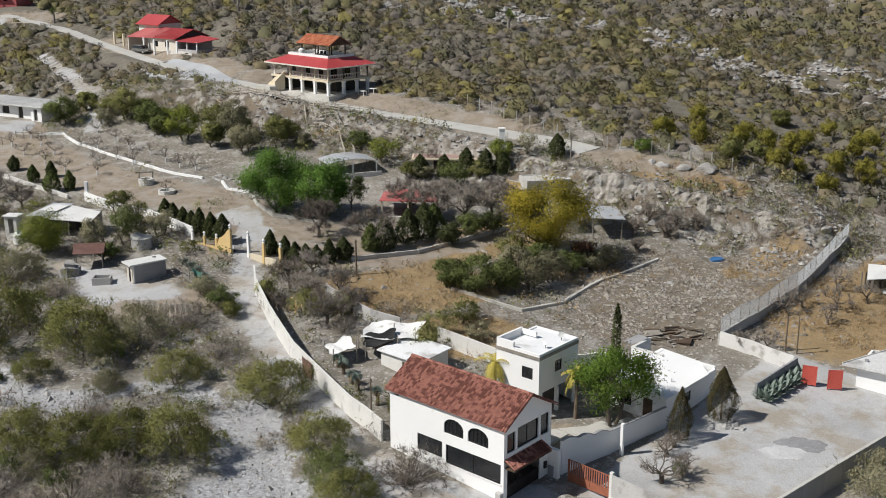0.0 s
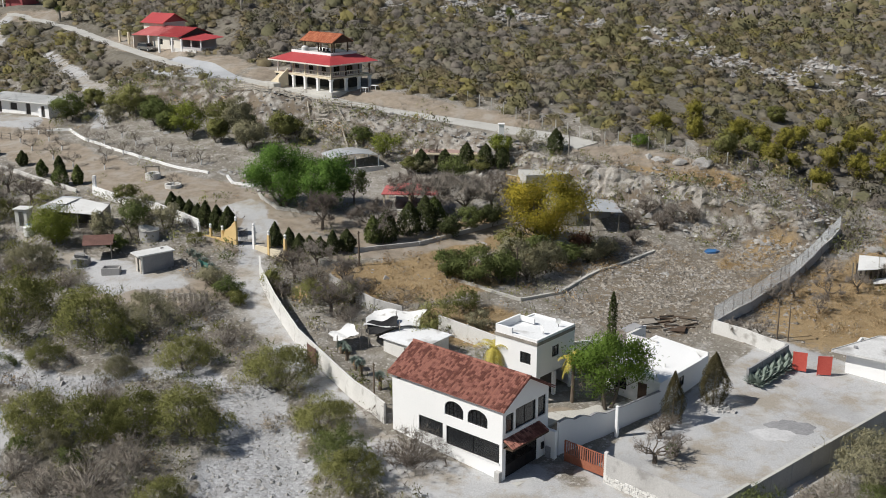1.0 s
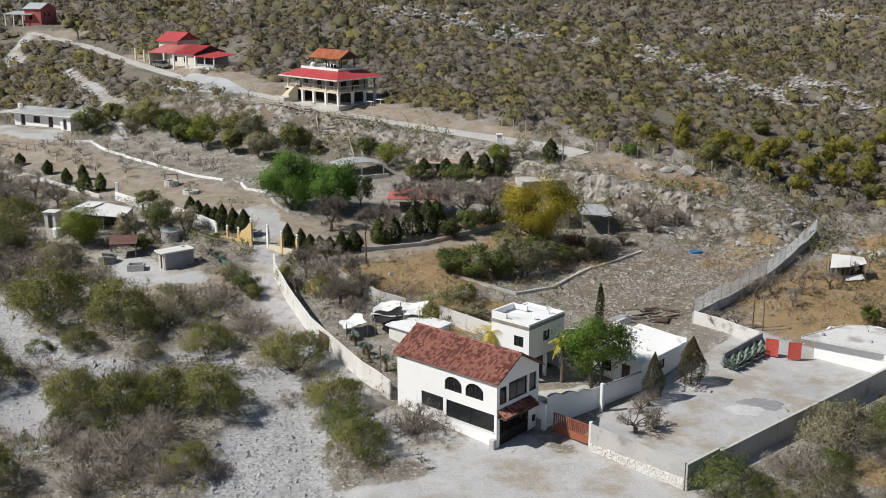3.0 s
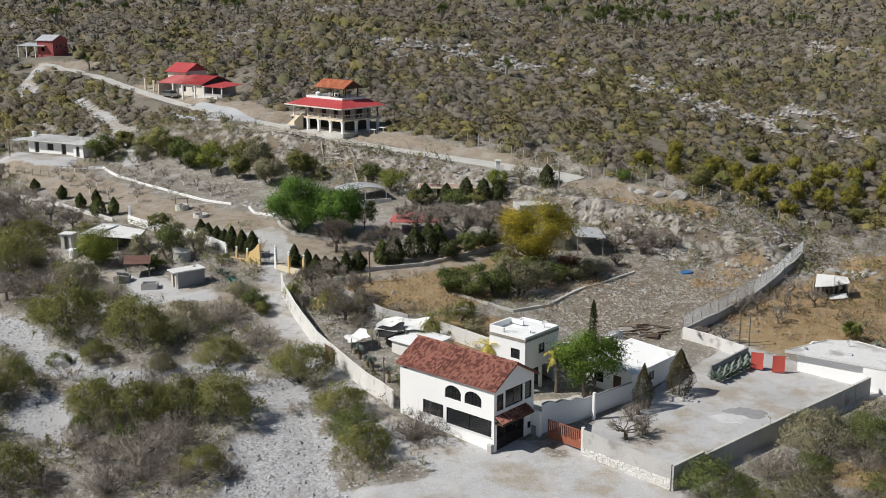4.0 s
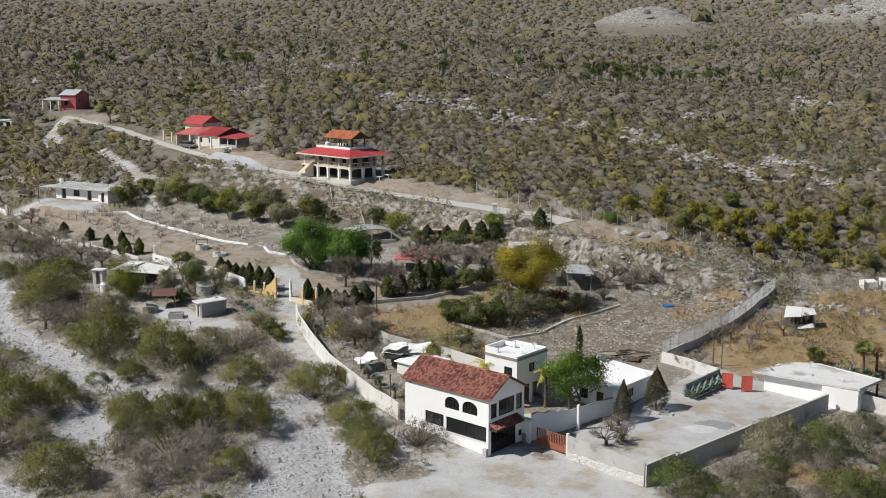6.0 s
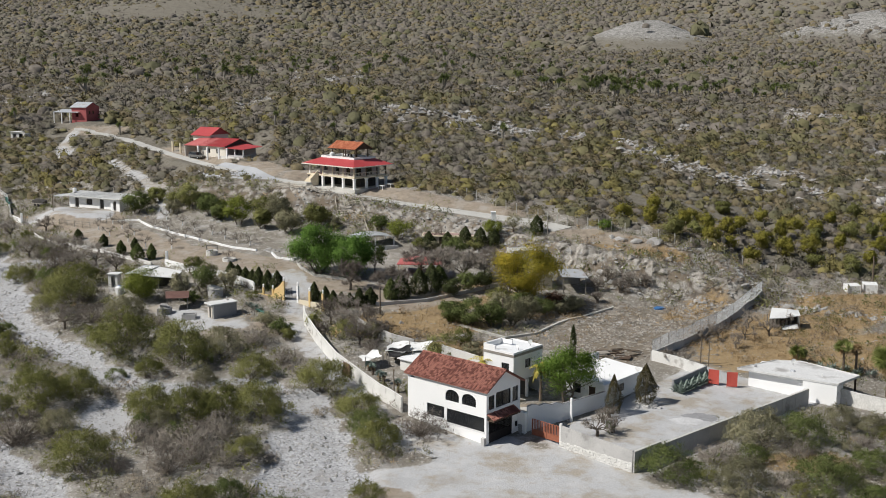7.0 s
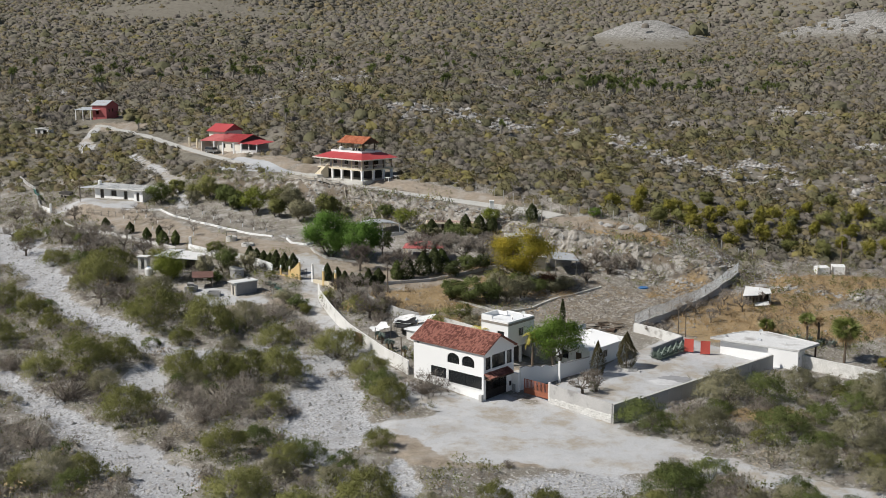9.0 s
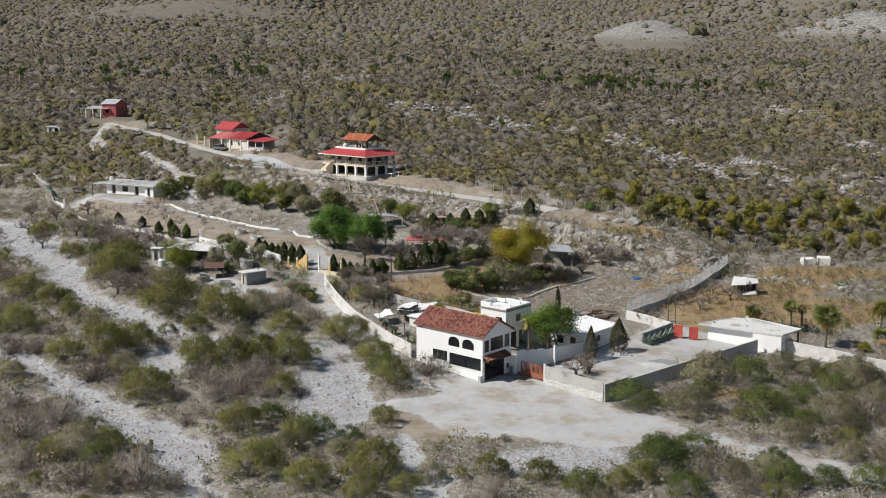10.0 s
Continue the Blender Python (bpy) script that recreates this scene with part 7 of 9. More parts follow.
def stem_tris(n, rng, wide=1.0, tall=1.0, thick=0.03, spread=1.0):
    """Thin stems that fan out from the base, each forked once."""
    a = rng.uniform(0, 2 * math.pi, n)
    u = rng.uniform(0.25, 1.0, n)
    tip = np.stack([wide * spread * np.sqrt(1 - u * u) * np.cos(a), wide * spread * np.sqrt(1 - u * u) * np.sin(a), tall * u], 1) * rng.uniform(0.7, 1.08, n)[:, None]
    foot = np.stack([rng.normal(0, 0.1 * wide, n), rng.normal(0, 0.1 * wide, n), np.full(n, -0.05)], 1)
    mid = foot + (tip - foot) * rng.uniform(0.3, 0.6, n)[:, None] + rng.normal(size=(n, 3)) * 0.1 * wide
    tip2 = tip + rng.normal(size=(n, 3)) * 0.22 * wide
    side_ = np.cross(tip - foot, rng.normal(size=(n, 3)))
    side_ /= np.linalg.norm(side_, axis=1)[:, None] + 1e-9
    s = side_ * thick
    return np.concatenate([np.stack([foot - s, foot + s, mid], 1), np.stack([mid - s * 0.7, mid + s * 0.7, tip], 1), np.stack([mid - s * 0.6, mid + s * 0.6, tip2], 1)])


def twig_cloud(n, rng, centres, length, thick):
    k = rng.integers(0, len(centres), n)
    c = centres[k]
    d = rng.normal(size=(n, 3))
    d[:, 2] += 0.5
    d /= np.linalg.norm(d, axis=1)[:, None]
    s = np.cross(d, rng.normal(size=(n, 3)))
    s /= np.linalg.norm(s, axis=1)[:, None] + 1e-9
    l = length * rng.uniform(0.4, 1.2, n)[:, None]
    return np.stack([c - s * thick, c + s * thick, c + d * l], 1)


# shrubs that stand alone: kinds with leaves, and bare ones
def shrub_kind(kind, seed, big):
    rng = np.random.default_rng(seed)
    size, n = (0.022, 11000) if big else (0.042, 2200)
    clumps = 46 if big else 18
    if kind == "bare":
        pts = dome(300 if big else 140, rng, 1.0, 0.85, clumps, 0.2)
        leaves = np.concatenate([twig_cloud(3600 if big else 1000, rng, pts, 0.17 if big else 0.26, 0.0035 if big else 0.007), stem_tris(160, rng, 0.95, 0.85, 0.01)])
        mats, label = TWIG, "leafless grey-brown thorn shrub on stony soil"
    elif kind == "pale":
        pts = dome(160, rng, 1.0, 0.7, 14, 0.24)
        leaves = np.concatenate([twig_cloud(1600, rng, pts, 0.2, 0.006), leaf_tris(dome(500, rng, 1, 0.7, 14, 0.24), size, rng)])
        mats, label = TWIG_PALE, "dry straw-coloured brush on stony soil"
    else:
        leaves = np.concatenate([leaf_tris(dome(n, rng, 0.92, 0.92, clumps, 0.165 if big else 0.19), size, rng, 0, 1.9), twig_cloud(n // 7, rng, dome(120, rng, 1.0, 0.85, 16, 0.24), 0.2, 0.004)])
        mats = {"olive": OLIVE, "dark": DARK_LEAF, "grey": GREY_LEAF}[kind]
        label = {"olive": "olive-green feathery mesquite shrub on stony soil", "dark": "dense dark green shrub on stony soil", "grey": "dusty grey-green shrub on stony soil"}[kind]
    s = thing("shrub", pose(0, 0, -400), label, "shrub")
    part("wood", tris("wood", stem_tris(40, rng, 0.8, 0.75, 0.012), BARK), BARK, s)
    part("foliage", tris("foliage", leaves, mats, None, puffed(leaves, np.array([0, 0, 0.1]), rng, 0.55)), mats, s)
    return s


KINDS = {(k, big): [shrub_kind(k, 100 * i + j + 50 * big, big) for j in range(3)] for i, k in enumerate(("olive", "dark", "grey", "bare", "pale")) for big in (0, 1)}


def shrub(kind, x, y, wide, tall=None):
    """wide: radius in metres; tall: height."""
    tall = wide * 0.95 if tall is None else tall
    src = KINDS[kind, 1 if wide > 1.9 else 0][int(RNG.integers(0, 3))]
    m = pose(x, y, height(x, y) - 0.05, 0, 0, RNG.uniform(0, 360)) @ Matrix.Diagonal((wide, wide * RNG.uniform(0.85, 1.1), tall / 0.85, 1))
    return copy_thing(src, m)


def clear(x, y):
    """Where wild shrubs may grow: off the roads, yards, channels and houses."""
    bed, yard, grass, tan, rubble, rock = masks(x, y)
    a, b = local(x, y)
    ok = (bed < 0.25) & (yard < 0.25) & (tan < 0.55) & (rubble < 0.3) & (near(VILLA_ROAD, x, y) > 2.6)
    ok &= ~((a > -1.5) & (a < 30.5 + 0.12 * b) & (b > -1.2) & (b < 48))
    for px_, py_, r in ((-25, 190, 14), (-57, 226, 13), (-76, 193, 11), (-101, 262, 8), (-47, 133.5, 8), (-36, 119, 6), (-8, 99, 7), (55, 95, 7)):
        ok &= np.hypot(x - px_, y - py_) > r
    # the walled garden, the orchard and the waste lot
    ok &= ~((x > -50) & (x < 14) & (y > 112) & (y < 162) & (y > 128 - 0.9 * (x + 24)))
    ok &= ~((x > -72) & (x < -30) & (y > 140) & (y < 182) & (y > 136 - 0.75 * (x + 37)))
    return ok & ~((x > 0) & (y > 88) & (x < 50) & (y < 140))


# brush of the valley floor
KEY = {"o": "olive", "d": "dark", "g": "grey", "b": "bare", "p": "pale", "r": "russet", "y": "gold"}
placed = []
# the large ones, bank by bank: x, y, radius, kind
for bank in (
    [(-72.6, 116.0, 3.4, "o"), (-64.8, 114.4, 1.7, "d"), (-88.0, 164.0, 2.2, "g"), (-76.1, 160.3, 1.8, "g"), (-59.7, 126.6, 4.9, "o"), (-52.7, 117.4, 2.9, "b"), (-44.1, 102.5, 4.9, "o"), (-35.5, 100.1, 4.4, "o"), (-30.4, 102.3, 3.1, "g")],
    [(-24.9, 94.8, 2.7, "o"), (-42.7, 94.6, 1.5, "d"), (-65.3, 95.5, 3.4, "o"), (-60.3, 102.7, 2.0, "o"), (-56.7, 98.8, 1.9, "b"), (-48.8, 85.3, 4.0, "o"), (-44.9, 87.2, 3.1, "o"), (-53.7, 81.7, 2.8, "o"), (-47.7, 74.6, 3.4, "b")],
    [(-38.5, 67.9, 3.5, "o"), (-58.6, 84.9, 2.0, "b"), (-58.2, 74.5, 1.9, "g"), (-54.1, 73.6, 1.1, "g"), (-34.9, 82.1, 3.2, "o"), (-30.2, 81.4, 3.3, "o"), (-22.1, 82.4, 3.6, "o"), (-26.4, 82.5, 3.2, "o"), (-27.8, 73.3, 3.7, "b")],
    [(-34.6, 75.7, 2.3, "b"), (-30.1, 63.1, 2.8, "p"), (-21.9, 71.5, 2.2, "o"), (-19.5, 71.7, 1.5, "b"), (-15.6, 91.6, 3.5, "o"), (-10.4, 83.2, 3.0, "o"), (-7.4, 75.1, 2.7, "o"), (-14.9, 85.2, 1.8, "p"), (-2.9, 79.0, 3.0, "b")],
    [(-7.6, 61.0, 1.9, "o"), (-49.1, 53.7, 3.6, "b"), (-46.2, 58.9, 3.0, "b"), (-40.8, 48.6, 2.8, "g"), (-37.8, 50.4, 2.2, "o"), (-45.1, 44.7, 2.7, "b"), (-31.6, 40.2, 3.5, "b"), (-37.5, 40.2, 2.9, "b"), (-24.5, 57.1, 3.0, "o")],
    [(-21.5, 61.1, 2.1, "d"), (-15.8, 57.4, 2.8, "d"), (-11.4, 56.1, 1.5, "d"), (-20.7, 44.4, 3.3, "o"), (-14.2, 41.4, 2.6, "o"), (-7.7, 44.1, 3.6, "o"), (-1.6, 44.8, 1.8, "g"), (-11.8, 50.1, 1.8, "g"), (-18.3, 51.1, 1.9, "g")],
    [(-25.0, 42.3, 0.9, "b"), (23.8, 69.1, 3.3, "d"), (35.8, 77.2, 3.8, "g"), (40.8, 78.4, 3.5, "d"), (47.2, 84.2, 2.4, "g"), (31.1, 66.0, 2.8, "g"), (39.7, 65.8, 3.5, "d"), (36.0, 57.4, 2.7, "p"), (51.9, 76.0, 2.3, "d")],
    [(40.5, 56.3, 2.3, "g"), (47.7, 63.5, 3.1, "g"), (52.4, 65.5, 2.8, "b"), (23.6, 47.9, 3.4, "d"), (28.2, 52.5, 2.6, "d"), (20.4, 44.7, 2.1, "o"), (18.3, 42.5, 1.8, "o"), (24.8, 41.0, 2.3, "d"), (4.9, 46.3, 2.1, "o")],
    [(10.0, 44.3, 2.1, "o"), (14.1, 42.3, 2.1, "d"), (6.9, 55.8, 0.9, "b"), (1.4, 44.5, 1.2, "o"), (40.4, 44.2, 2.1, "d"), (34.9, 46.6, 2.1, "g"), (31.0, 45.2, 1.8, "g"), (45.3, 43.9, 2.4, "d"), (45.4, 51.7, 1.9, "g")],
    [(49.2, 51.9, 1.6, "g"), (29.7, 72.9, 2.1, "b"), (46.2, 71.0, 2.6, "d"), (35.5, 66.5, 2.1, "b"), (54.9, 76.9, 2.1, "g"), (50.6, 82.7, 1.9, "g"), (-59.8, 93.2, 1.5, "b"), (-62.7, 85.4, 2.4, "b"), (-43.9, 76.9, 2.3, "g")],
    [(-34.7, 67.6, 1.8, "b"), (-31.2, 58.8, 1.4, "b"), (-37.6, 76.0, 1.2, "g"), (-53.6, 63.4, 2.4, "b"), (-43.3, 47.4, 1.9, "o"), (-34.7, 39.7, 2.0, "g"), (-28.4, 40.1, 1.7, "b"), (-24.7, 50.2, 1.6, "b"), (-23.6, 69.9, 2.2, "b")],
    [(-14.5, 49.7, 1.3, "b"), (-4.1, 40.8, 1.8, "o"), (-8.6, 38.8, 2.0, "o"), (-24.0, 38.3, 1.1, "b"), (-19.6, 91.4, 1.7, "p"), (-21.9, 99.4, 1.9, "b"), (-30.8, 92.7, 1.9, "g"), (-38.3, 94.3, 2.1, "o"), (-42.1, 112.9, 1.9, "b")],
    [(-49.0, 117.5, 2.1, "b")],
    [(-86.6, 163.4, 3.0, "o"), (-61.2, 137.6, 3.3, "o"), (-65.8, 134.0, 2.7, "b"), (-57.0, 128.0, 2.7, "b"), (-74.0, 143.6, 2.7, "o"), (-69.0, 148.6, 3.0, "b"), (-48.2, 118.6, 2.7, "g"), (-81.0, 128.0, 2.7, "b"), (-90.0, 139.0, 2.9, "o"), (-96.6, 148.0, 3.0, "b"),
     (-84.0, 122.0, 3.0, "o"), (-72.0, 106.0, 3.0, "b"), (-80.0, 100.0, 3.0, "o"), (-62.6, 64.0, 3.0, "o"), (-68.0, 72.0, 3.0, "b"), (-57.0, 58.0, 3.0, "g"), (56.0, 80.0, 3.2, "g"), (63.0, 74.0, 3.6, "d"), (62.0, 66.0, 3.2, "g"), (56.0, 59.0, 3.2, "d"), (50.0, 52.0, 3.0, "b")],
):
    for x, y, r, k in bank:
        placed.append((x, y, r))
        shrub(KEY[k], x, y, r * 1.12, r * {"p": 0.65, "d": 0.95, "b": 1.0}.get(k, 1.12))
bank_x, bank_y = RNG.uniform(22, 66, 900), RNG.uniform(42, 84, 900)
bank_ok = clear(bank_x, bank_y)
grown = 0
for x, y in zip(bank_x[bank_ok], bank_y[bank_ok]):
    r = float(RNG.uniform(1.5, 2.7))
    if grown < 46 and not any(math.hypot(x - p, y - q) < 0.42 * (r + c) for p, q, c in placed):
        placed.append((x, y, r))
        grown += 1
        shrub(("dark", "grey", "olive", "dark", "grey", "bare", "pale")[grown % 7], x, y, r, r * RNG.uniform(0.75, 1.05))
cx_, cy_ = RNG.uniform(-125, 100, 16000), RNG.uniform(30, 212, 16000)
fit_ = clear(cx_, cy_) & (side(HILL_FOOT, cx_, cy_)[0] < 0) & (cy_ < 140 - 0.75 * (cx_ + 37)) & (np.abs(cx_) < 0.47 * (cy_ + 70) + 4)
grown = 0
for x, y in zip(cx_[fit_], cy_[fit_]):
    r = float(np.clip(RNG.lognormal(0.45, 0.3), 1.0, 2.6))
    if grown > 118:
        break
    if any(math.hypot(x - p, y - q) < 0.56 * (r + s) for p, q, s in placed):
        continue
    placed.append((x, y, r))
    grown += 1
    kind = str(RNG.choice(["olive", "dark", "grey", "bare", "pale"], p=[0.34, 0.12, 0.16, 0.3, 0.08] if x < 10 else [0.24, 0.14, 0.27, 0.2, 0.15]))
    shrub(kind, x, y, r, r * RNG.uniform(0.95, 1.3) if kind != "pale" else r * 0.55)


def scatter(name, label, spots, protos, mats):
    """One mesh of many plants: spots are (x, y, radius, height, prototype, material index)."""
    out, idx = [], []
    for x, y, r, h, k, mi in spots:
        v = protos[int(k)]
        a = RNG.uniform(0, 2 * math.pi)
        c, s = math.cos(a), math.sin(a)
        q = np.empty_like(v)
        q[..., 0], q[..., 1], q[..., 2] = (c * v[..., 0] - s * v[..., 1]) * r, (s * v[..., 0] + c * v[..., 1]) * r, v[..., 2] * h
        q += np.array([x, y, 0.0])
        out.append(q)
        idx.append(np.full(len(v), int(mi)))
    v = np.concatenate(out)
    return v, np.concatenate(idx)


def leafy(n, size, seed):
    rng = np.random.default_rng(seed)
    return np.concatenate([leaf_tris(dome(n, rng, 1, 1, 12, 0.24), size, rng), stem_tris(6, rng, 0.9, 0.9, 0.02)])


def twiggy(n, size, seed):
    rng = np.random.default_rng(seed)
    return np.concatenate([twig_cloud(n, rng, dome(60, rng, 1, 1, 12, 0.26), size, 0.022), stem_tris(n // 8, rng, 0.95, 0.95, 0.024)])


SCRUB_MATS = [OLIVE, DARK_LEAF, GREY_LEAF, GOLD_LEAF, TWIG, TWIG_PALE, STRAW, OCHRE_LEAF]


def low_bush(seed, leaves, leaf, twigs=0):
    """A rounded thorn bush without a hard outline: sprays in clumps over a small dense heart."""
    rng = np.random.default_rng(seed)
    pts = dome(leaves, rng, 0.95, 0.95, 8, 0.24, 0.0)
    out = [leaf_tris(pts, leaf, rng, 0, 1.5)]
    a = np.arange(5) * 2 * math.pi / 5
    r = rng.uniform(0.5, 0.72, 5)
    ring = np.stack([r * np.cos(a), r * np.sin(a), np.full(5, -0.05)], 1)
    brow = np.stack([0.8 * r * np.cos(a + 0.6), 0.8 * r * np.sin(a + 0.6), rng.uniform(0.32, 0.55, 5)], 1)
    head = np.array([0, 0, 0.66])
    nxt = (np.arange(5) + 1) % 5
    out.append(np.concatenate([np.stack([ring, ring[nxt], brow], 1), np.stack([ring[nxt], brow[nxt], brow], 1), np.stack([brow, brow[nxt], np.tile(head, (5, 1))], 1)]))
    if twigs:
        out.append(twig_cloud(twigs, rng, pts, 0.34, 0.014))
    return np.concatenate(out)


def hillside(name, y0, y1, cell, radius, leaf_n, leaf_size, twig_n, seed, label, flat=0.82):
    rng = np.random.default_rng(seed)
    protos = [low_bush(seed + k, leaf_n, leaf_size) for k in range(7)] + [low_bush(seed + 20 + k, leaf_n * 2 // 3, leaf_size * 0.85, twig_n) for k in range(5)]
    xs_, yy_ = [], []
    for y in np.arange(y0, y1, cell):
        half = 0.415 * (y + 64) + 8
        row = np.arange(-half, half, cell)
        xs_.append(row)
        yy_.append(np.full(len(row), y))
    x, y = np.concatenate(xs_), np.concatenate(yy_)
    x, y = x + rng.uniform(-0.6, 0.6, len(x)) * cell, y + rng.uniform(-0.6, 0.6, len(y)) * cell
    keep = rng.uniform(size=len(x)) < 0.72 + 0.3 * wobble(x, y, 11, 6.6)
    keep &= rng.uniform(size=len(x)) > 0.72 * stony(x, y)
    keep &= (bald(x, y) < 0.15 + 0.3 * rng.uniform(size=len(x))) | (rng.uniform(size=len(x)) < 0.1)
    x, y = x[keep], y[keep]
    if y0 < 300:
        ok = clear(x, y) & (side(HILL_FOOT, x, y)[0] > 0)
        x, y = x[ok], y[ok]
    z = relief(x, y)
    n = len(x)
    tone = 0.55 * wobble(x, y, 27, 9.1) + 0.45 * wobble(x, y, 9, 2.3) + rng.normal(0, 0.22, n) + 0.14 - 0.5 * sstep(240, 420, y)
    yellow = sstep(0, 14, x - 20) * np.exp(-((y - 172) / 24.0) ** 2)
    green = np.where(tone > 0.34, 0, np.where(tone > -0.05, 1, 2))
    choice = ((0, 0, 3, 7, 0, 7), (0, 2, 7, 4, 2, 7), (4, 2, 4, 4, 2, 7))
    spots = []
    for i in range(n):
        mi = 3 if rng.uniform() < 0.3 * yellow[i] else choice[green[i]][int(rng.integers(0, 6))]
        big = rng.uniform() < (0.05 if y[i] < 300 else 0.015)
        if big:
            mi = (1, 0, 3, 1)[int(rng.integers(0, 4))] if y[i] < 300 else 1
        k = rng.integers(7, 12) if mi in (4, 5) else rng.integers(0, 7)
        r = radius * (1.25 if big else 1.0) * float(np.clip(rng.lognormal(0, 0.3), 0.5, 1.8))
        spots.append((x[i], y[i], r, r * (1.15 if big else flat * rng.uniform(0.7, 1.25)), k, mi))
    v, idx = scatter(name, label, spots, protos, SLOPE)
    counts = np.array([len(protos[int(q[4])]) for q in spots])
    v[..., 2] += np.repeat(z - 0.05, counts)[:, None]
    out = puffed(v, np.repeat(np.stack([x, y, z - 0.8], 1), counts, 0)[:, None, :], rng, 0.25) + np.array([0, 0, 0.25])
    tagged(new(name, tris(name, v, SLOPE, idx, out)), label, "scrub", kind="stuff")


def undergrowth():
    """Low weeds, tufts and brush over the valley floor, the banks and the bluff."""
    rng = np.random.default_rng(17)
    protos = [leafy(34, 0.15, 500 + k) for k in range(4)] + [twiggy(38, 0.32, 520 + k) for k in range(4)]
    n = 60000
    x, y = rng.uniform(-135, 125, n), 30 + 185 * rng.uniform(0, 1, n) ** 0.9
    bed, yard, grass, tan, rubble, rock = masks(x, y)
    ok = (np.abs(x) < 0.47 * (y + 70) + 5) & (bed < 0.3) & (yard < 0.3) & (near(VILLA_ROAD, x, y) > 2.2) & (side(HILL_FOOT, x, y)[0] < 1)
    a, b = local(x, y)
    ok &= ~((a > -1) & (a < 29.5 + 0.12 * b) & (b > -0.6) & (b < 47))
    for px_, py_, r in ((-25, 190, 11), (-57, 226, 10), (-76, 193, 9), (-47, 133.5, 5.5), (-34, 117.5, 3.5), (-10, 151, 8), (-5, 142.5, 6), (2, 159, 7), (-8, 99, 4)):
        ok &= np.hypot(x - px_, y - py_) > r
    patch_ = sstep(0.3, 0.75, 0.5 + 0.5 * wobble(x, y, 4.5, 4.9))
    chance = 0.16 + 0.46 * patch_ + 0.5 * grass + 0.25 * rock + 0.12 * rubble - 0.35 * tan
    orchard = (x > -72) & (x < -24) & (y > 134) & (y < 182) & (y > 136 - 0.75 * (x + 37)) & (y < 190)
    garden = (x > -24) & (x < 12) & (y > 124) & (y < 153) & (y > 128 - 0.9 * (x + 24))
    chance = np.where(orchard | garden, 0.05, chance)
    ok &= rng.uniform(size=n) < chance
    x, y, grass, rubble, rock = x[ok], y[ok], grass[ok], rubble[ok], rock[ok]
    z, spots = relief(x, y), []
    for i in range(len(x)):
        u = rng.uniform()
        if grass[i] > 0.4:
            mi, k, r = (6 if u < 0.75 else 5), int(rng.integers(0, 8)), rng.uniform(0.45, 0.9)
        elif rubble[i] > 0.4:
            mi, k, r = (5 if u < 0.45 else 6 if u < 0.75 else 4), 4 + int(rng.integers(0, 4)), rng.uniform(0.25, 0.75)
        else:
            mi = 4 if u < 0.4 else 5 if u < 0.52 else 2 if u < 0.72 else 0 if u < 0.88 else 1 if u < 0.96 else 6
            k = int(rng.integers(0, 4)) + (4 if mi in (4, 5) else 0)
            r = float(np.clip(rng.lognormal(-0.35, 0.4), 0.25, 1.5)) * (1.35 if rock[i] > 0.3 else 1.0)
        spots.append((x[i], y[i], r, r * rng.uniform(0.8, 1.3), k, mi))
    v, idx = scatter("undergrowth", "", spots, protos, SCRUB_MATS)
    counts = np.array([len(protos[int(s[4])]) for s in spots])
    v[..., 2] += np.repeat(z - 0.04, counts)[:, None]
    out = puffed(v, np.repeat(np.stack([x, y, z], 1), counts, 0)[:, None, :], rng, 0.4)
    tagged(new("undergrowth", tris("undergrowth", v, SCRUB_MATS, idx, out)), "low dry weeds and grey brush on stony soil", "undergrowth", kind="stuff")


undergrowth()


def valley_brush():
    """Middling shrubs between the large ones."""
    rng = np.random.default_rng(19)
    protos = [leafy(120, 0.11, 540 + k) for k in range(5)] + [twiggy(100, 0.3, 560 + k) for k in range(4)]
    x, y = rng.uniform(-135, 95, 14000), rng.uniform(31, 212, 14000)
    ok = clear(x, y) & (np.abs(x) < 0.47 * (y + 70) + 4) & (side(HILL_FOOT, x, y)[0] < 1)
    x, y = x[ok], y[ok]
    spots, taken = [], list(placed)
    for a, b in zip(x, y):
        r = float(np.clip(rng.lognormal(0.0, 0.3), 0.6, 1.6))
        if any(abs(a - p) < 3 and abs(b - q) < 3 and math.hypot(a - p, b - q) < 0.6 * (r + min(c, 1.6)) for p, q, c in taken):
            continue
        taken.append((a, b, r))
        u = rng.uniform()
        mi = 0 if u < 0.34 else 2 if u < 0.52 else 1 if u < 0.6 else 4 if u < 0.86 else 5
        spots.append((a, b, r, r * rng.uniform(0.9, 1.3), int(rng.integers(0, 5)) if mi < 4 else 5 + int(rng.integers(0, 4)), mi))
        if len(spots) > 2100:
            break
    v, idx = scatter("brush", "", spots, protos, SCRUB_MATS)
    z = relief(np.array([q[0] for q in spots]), np.array([q[1] for q in spots]))
    counts = [len(protos[q[4]]) for q in spots]
    v[..., 2] += np.repeat(z - 0.04, counts)[:, None]
    out = puffed(v, np.repeat(np.array([(q[0], q[1], h) for q, h in zip(spots, z)]), counts, 0)[:, None, :], rng, 0.45)
    tagged(new("brush", tris("brush", v, SCRUB_MATS, idx, out)), "olive and grey brush between the larger shrubs", "brush", kind="stuff")


valley_brush()
hillside("scrub_near_slope", 132, 262, 1.8, 1.55, 150, 0.115, 40, 40, "grey and olive thorn scrub covering the lower hillside")
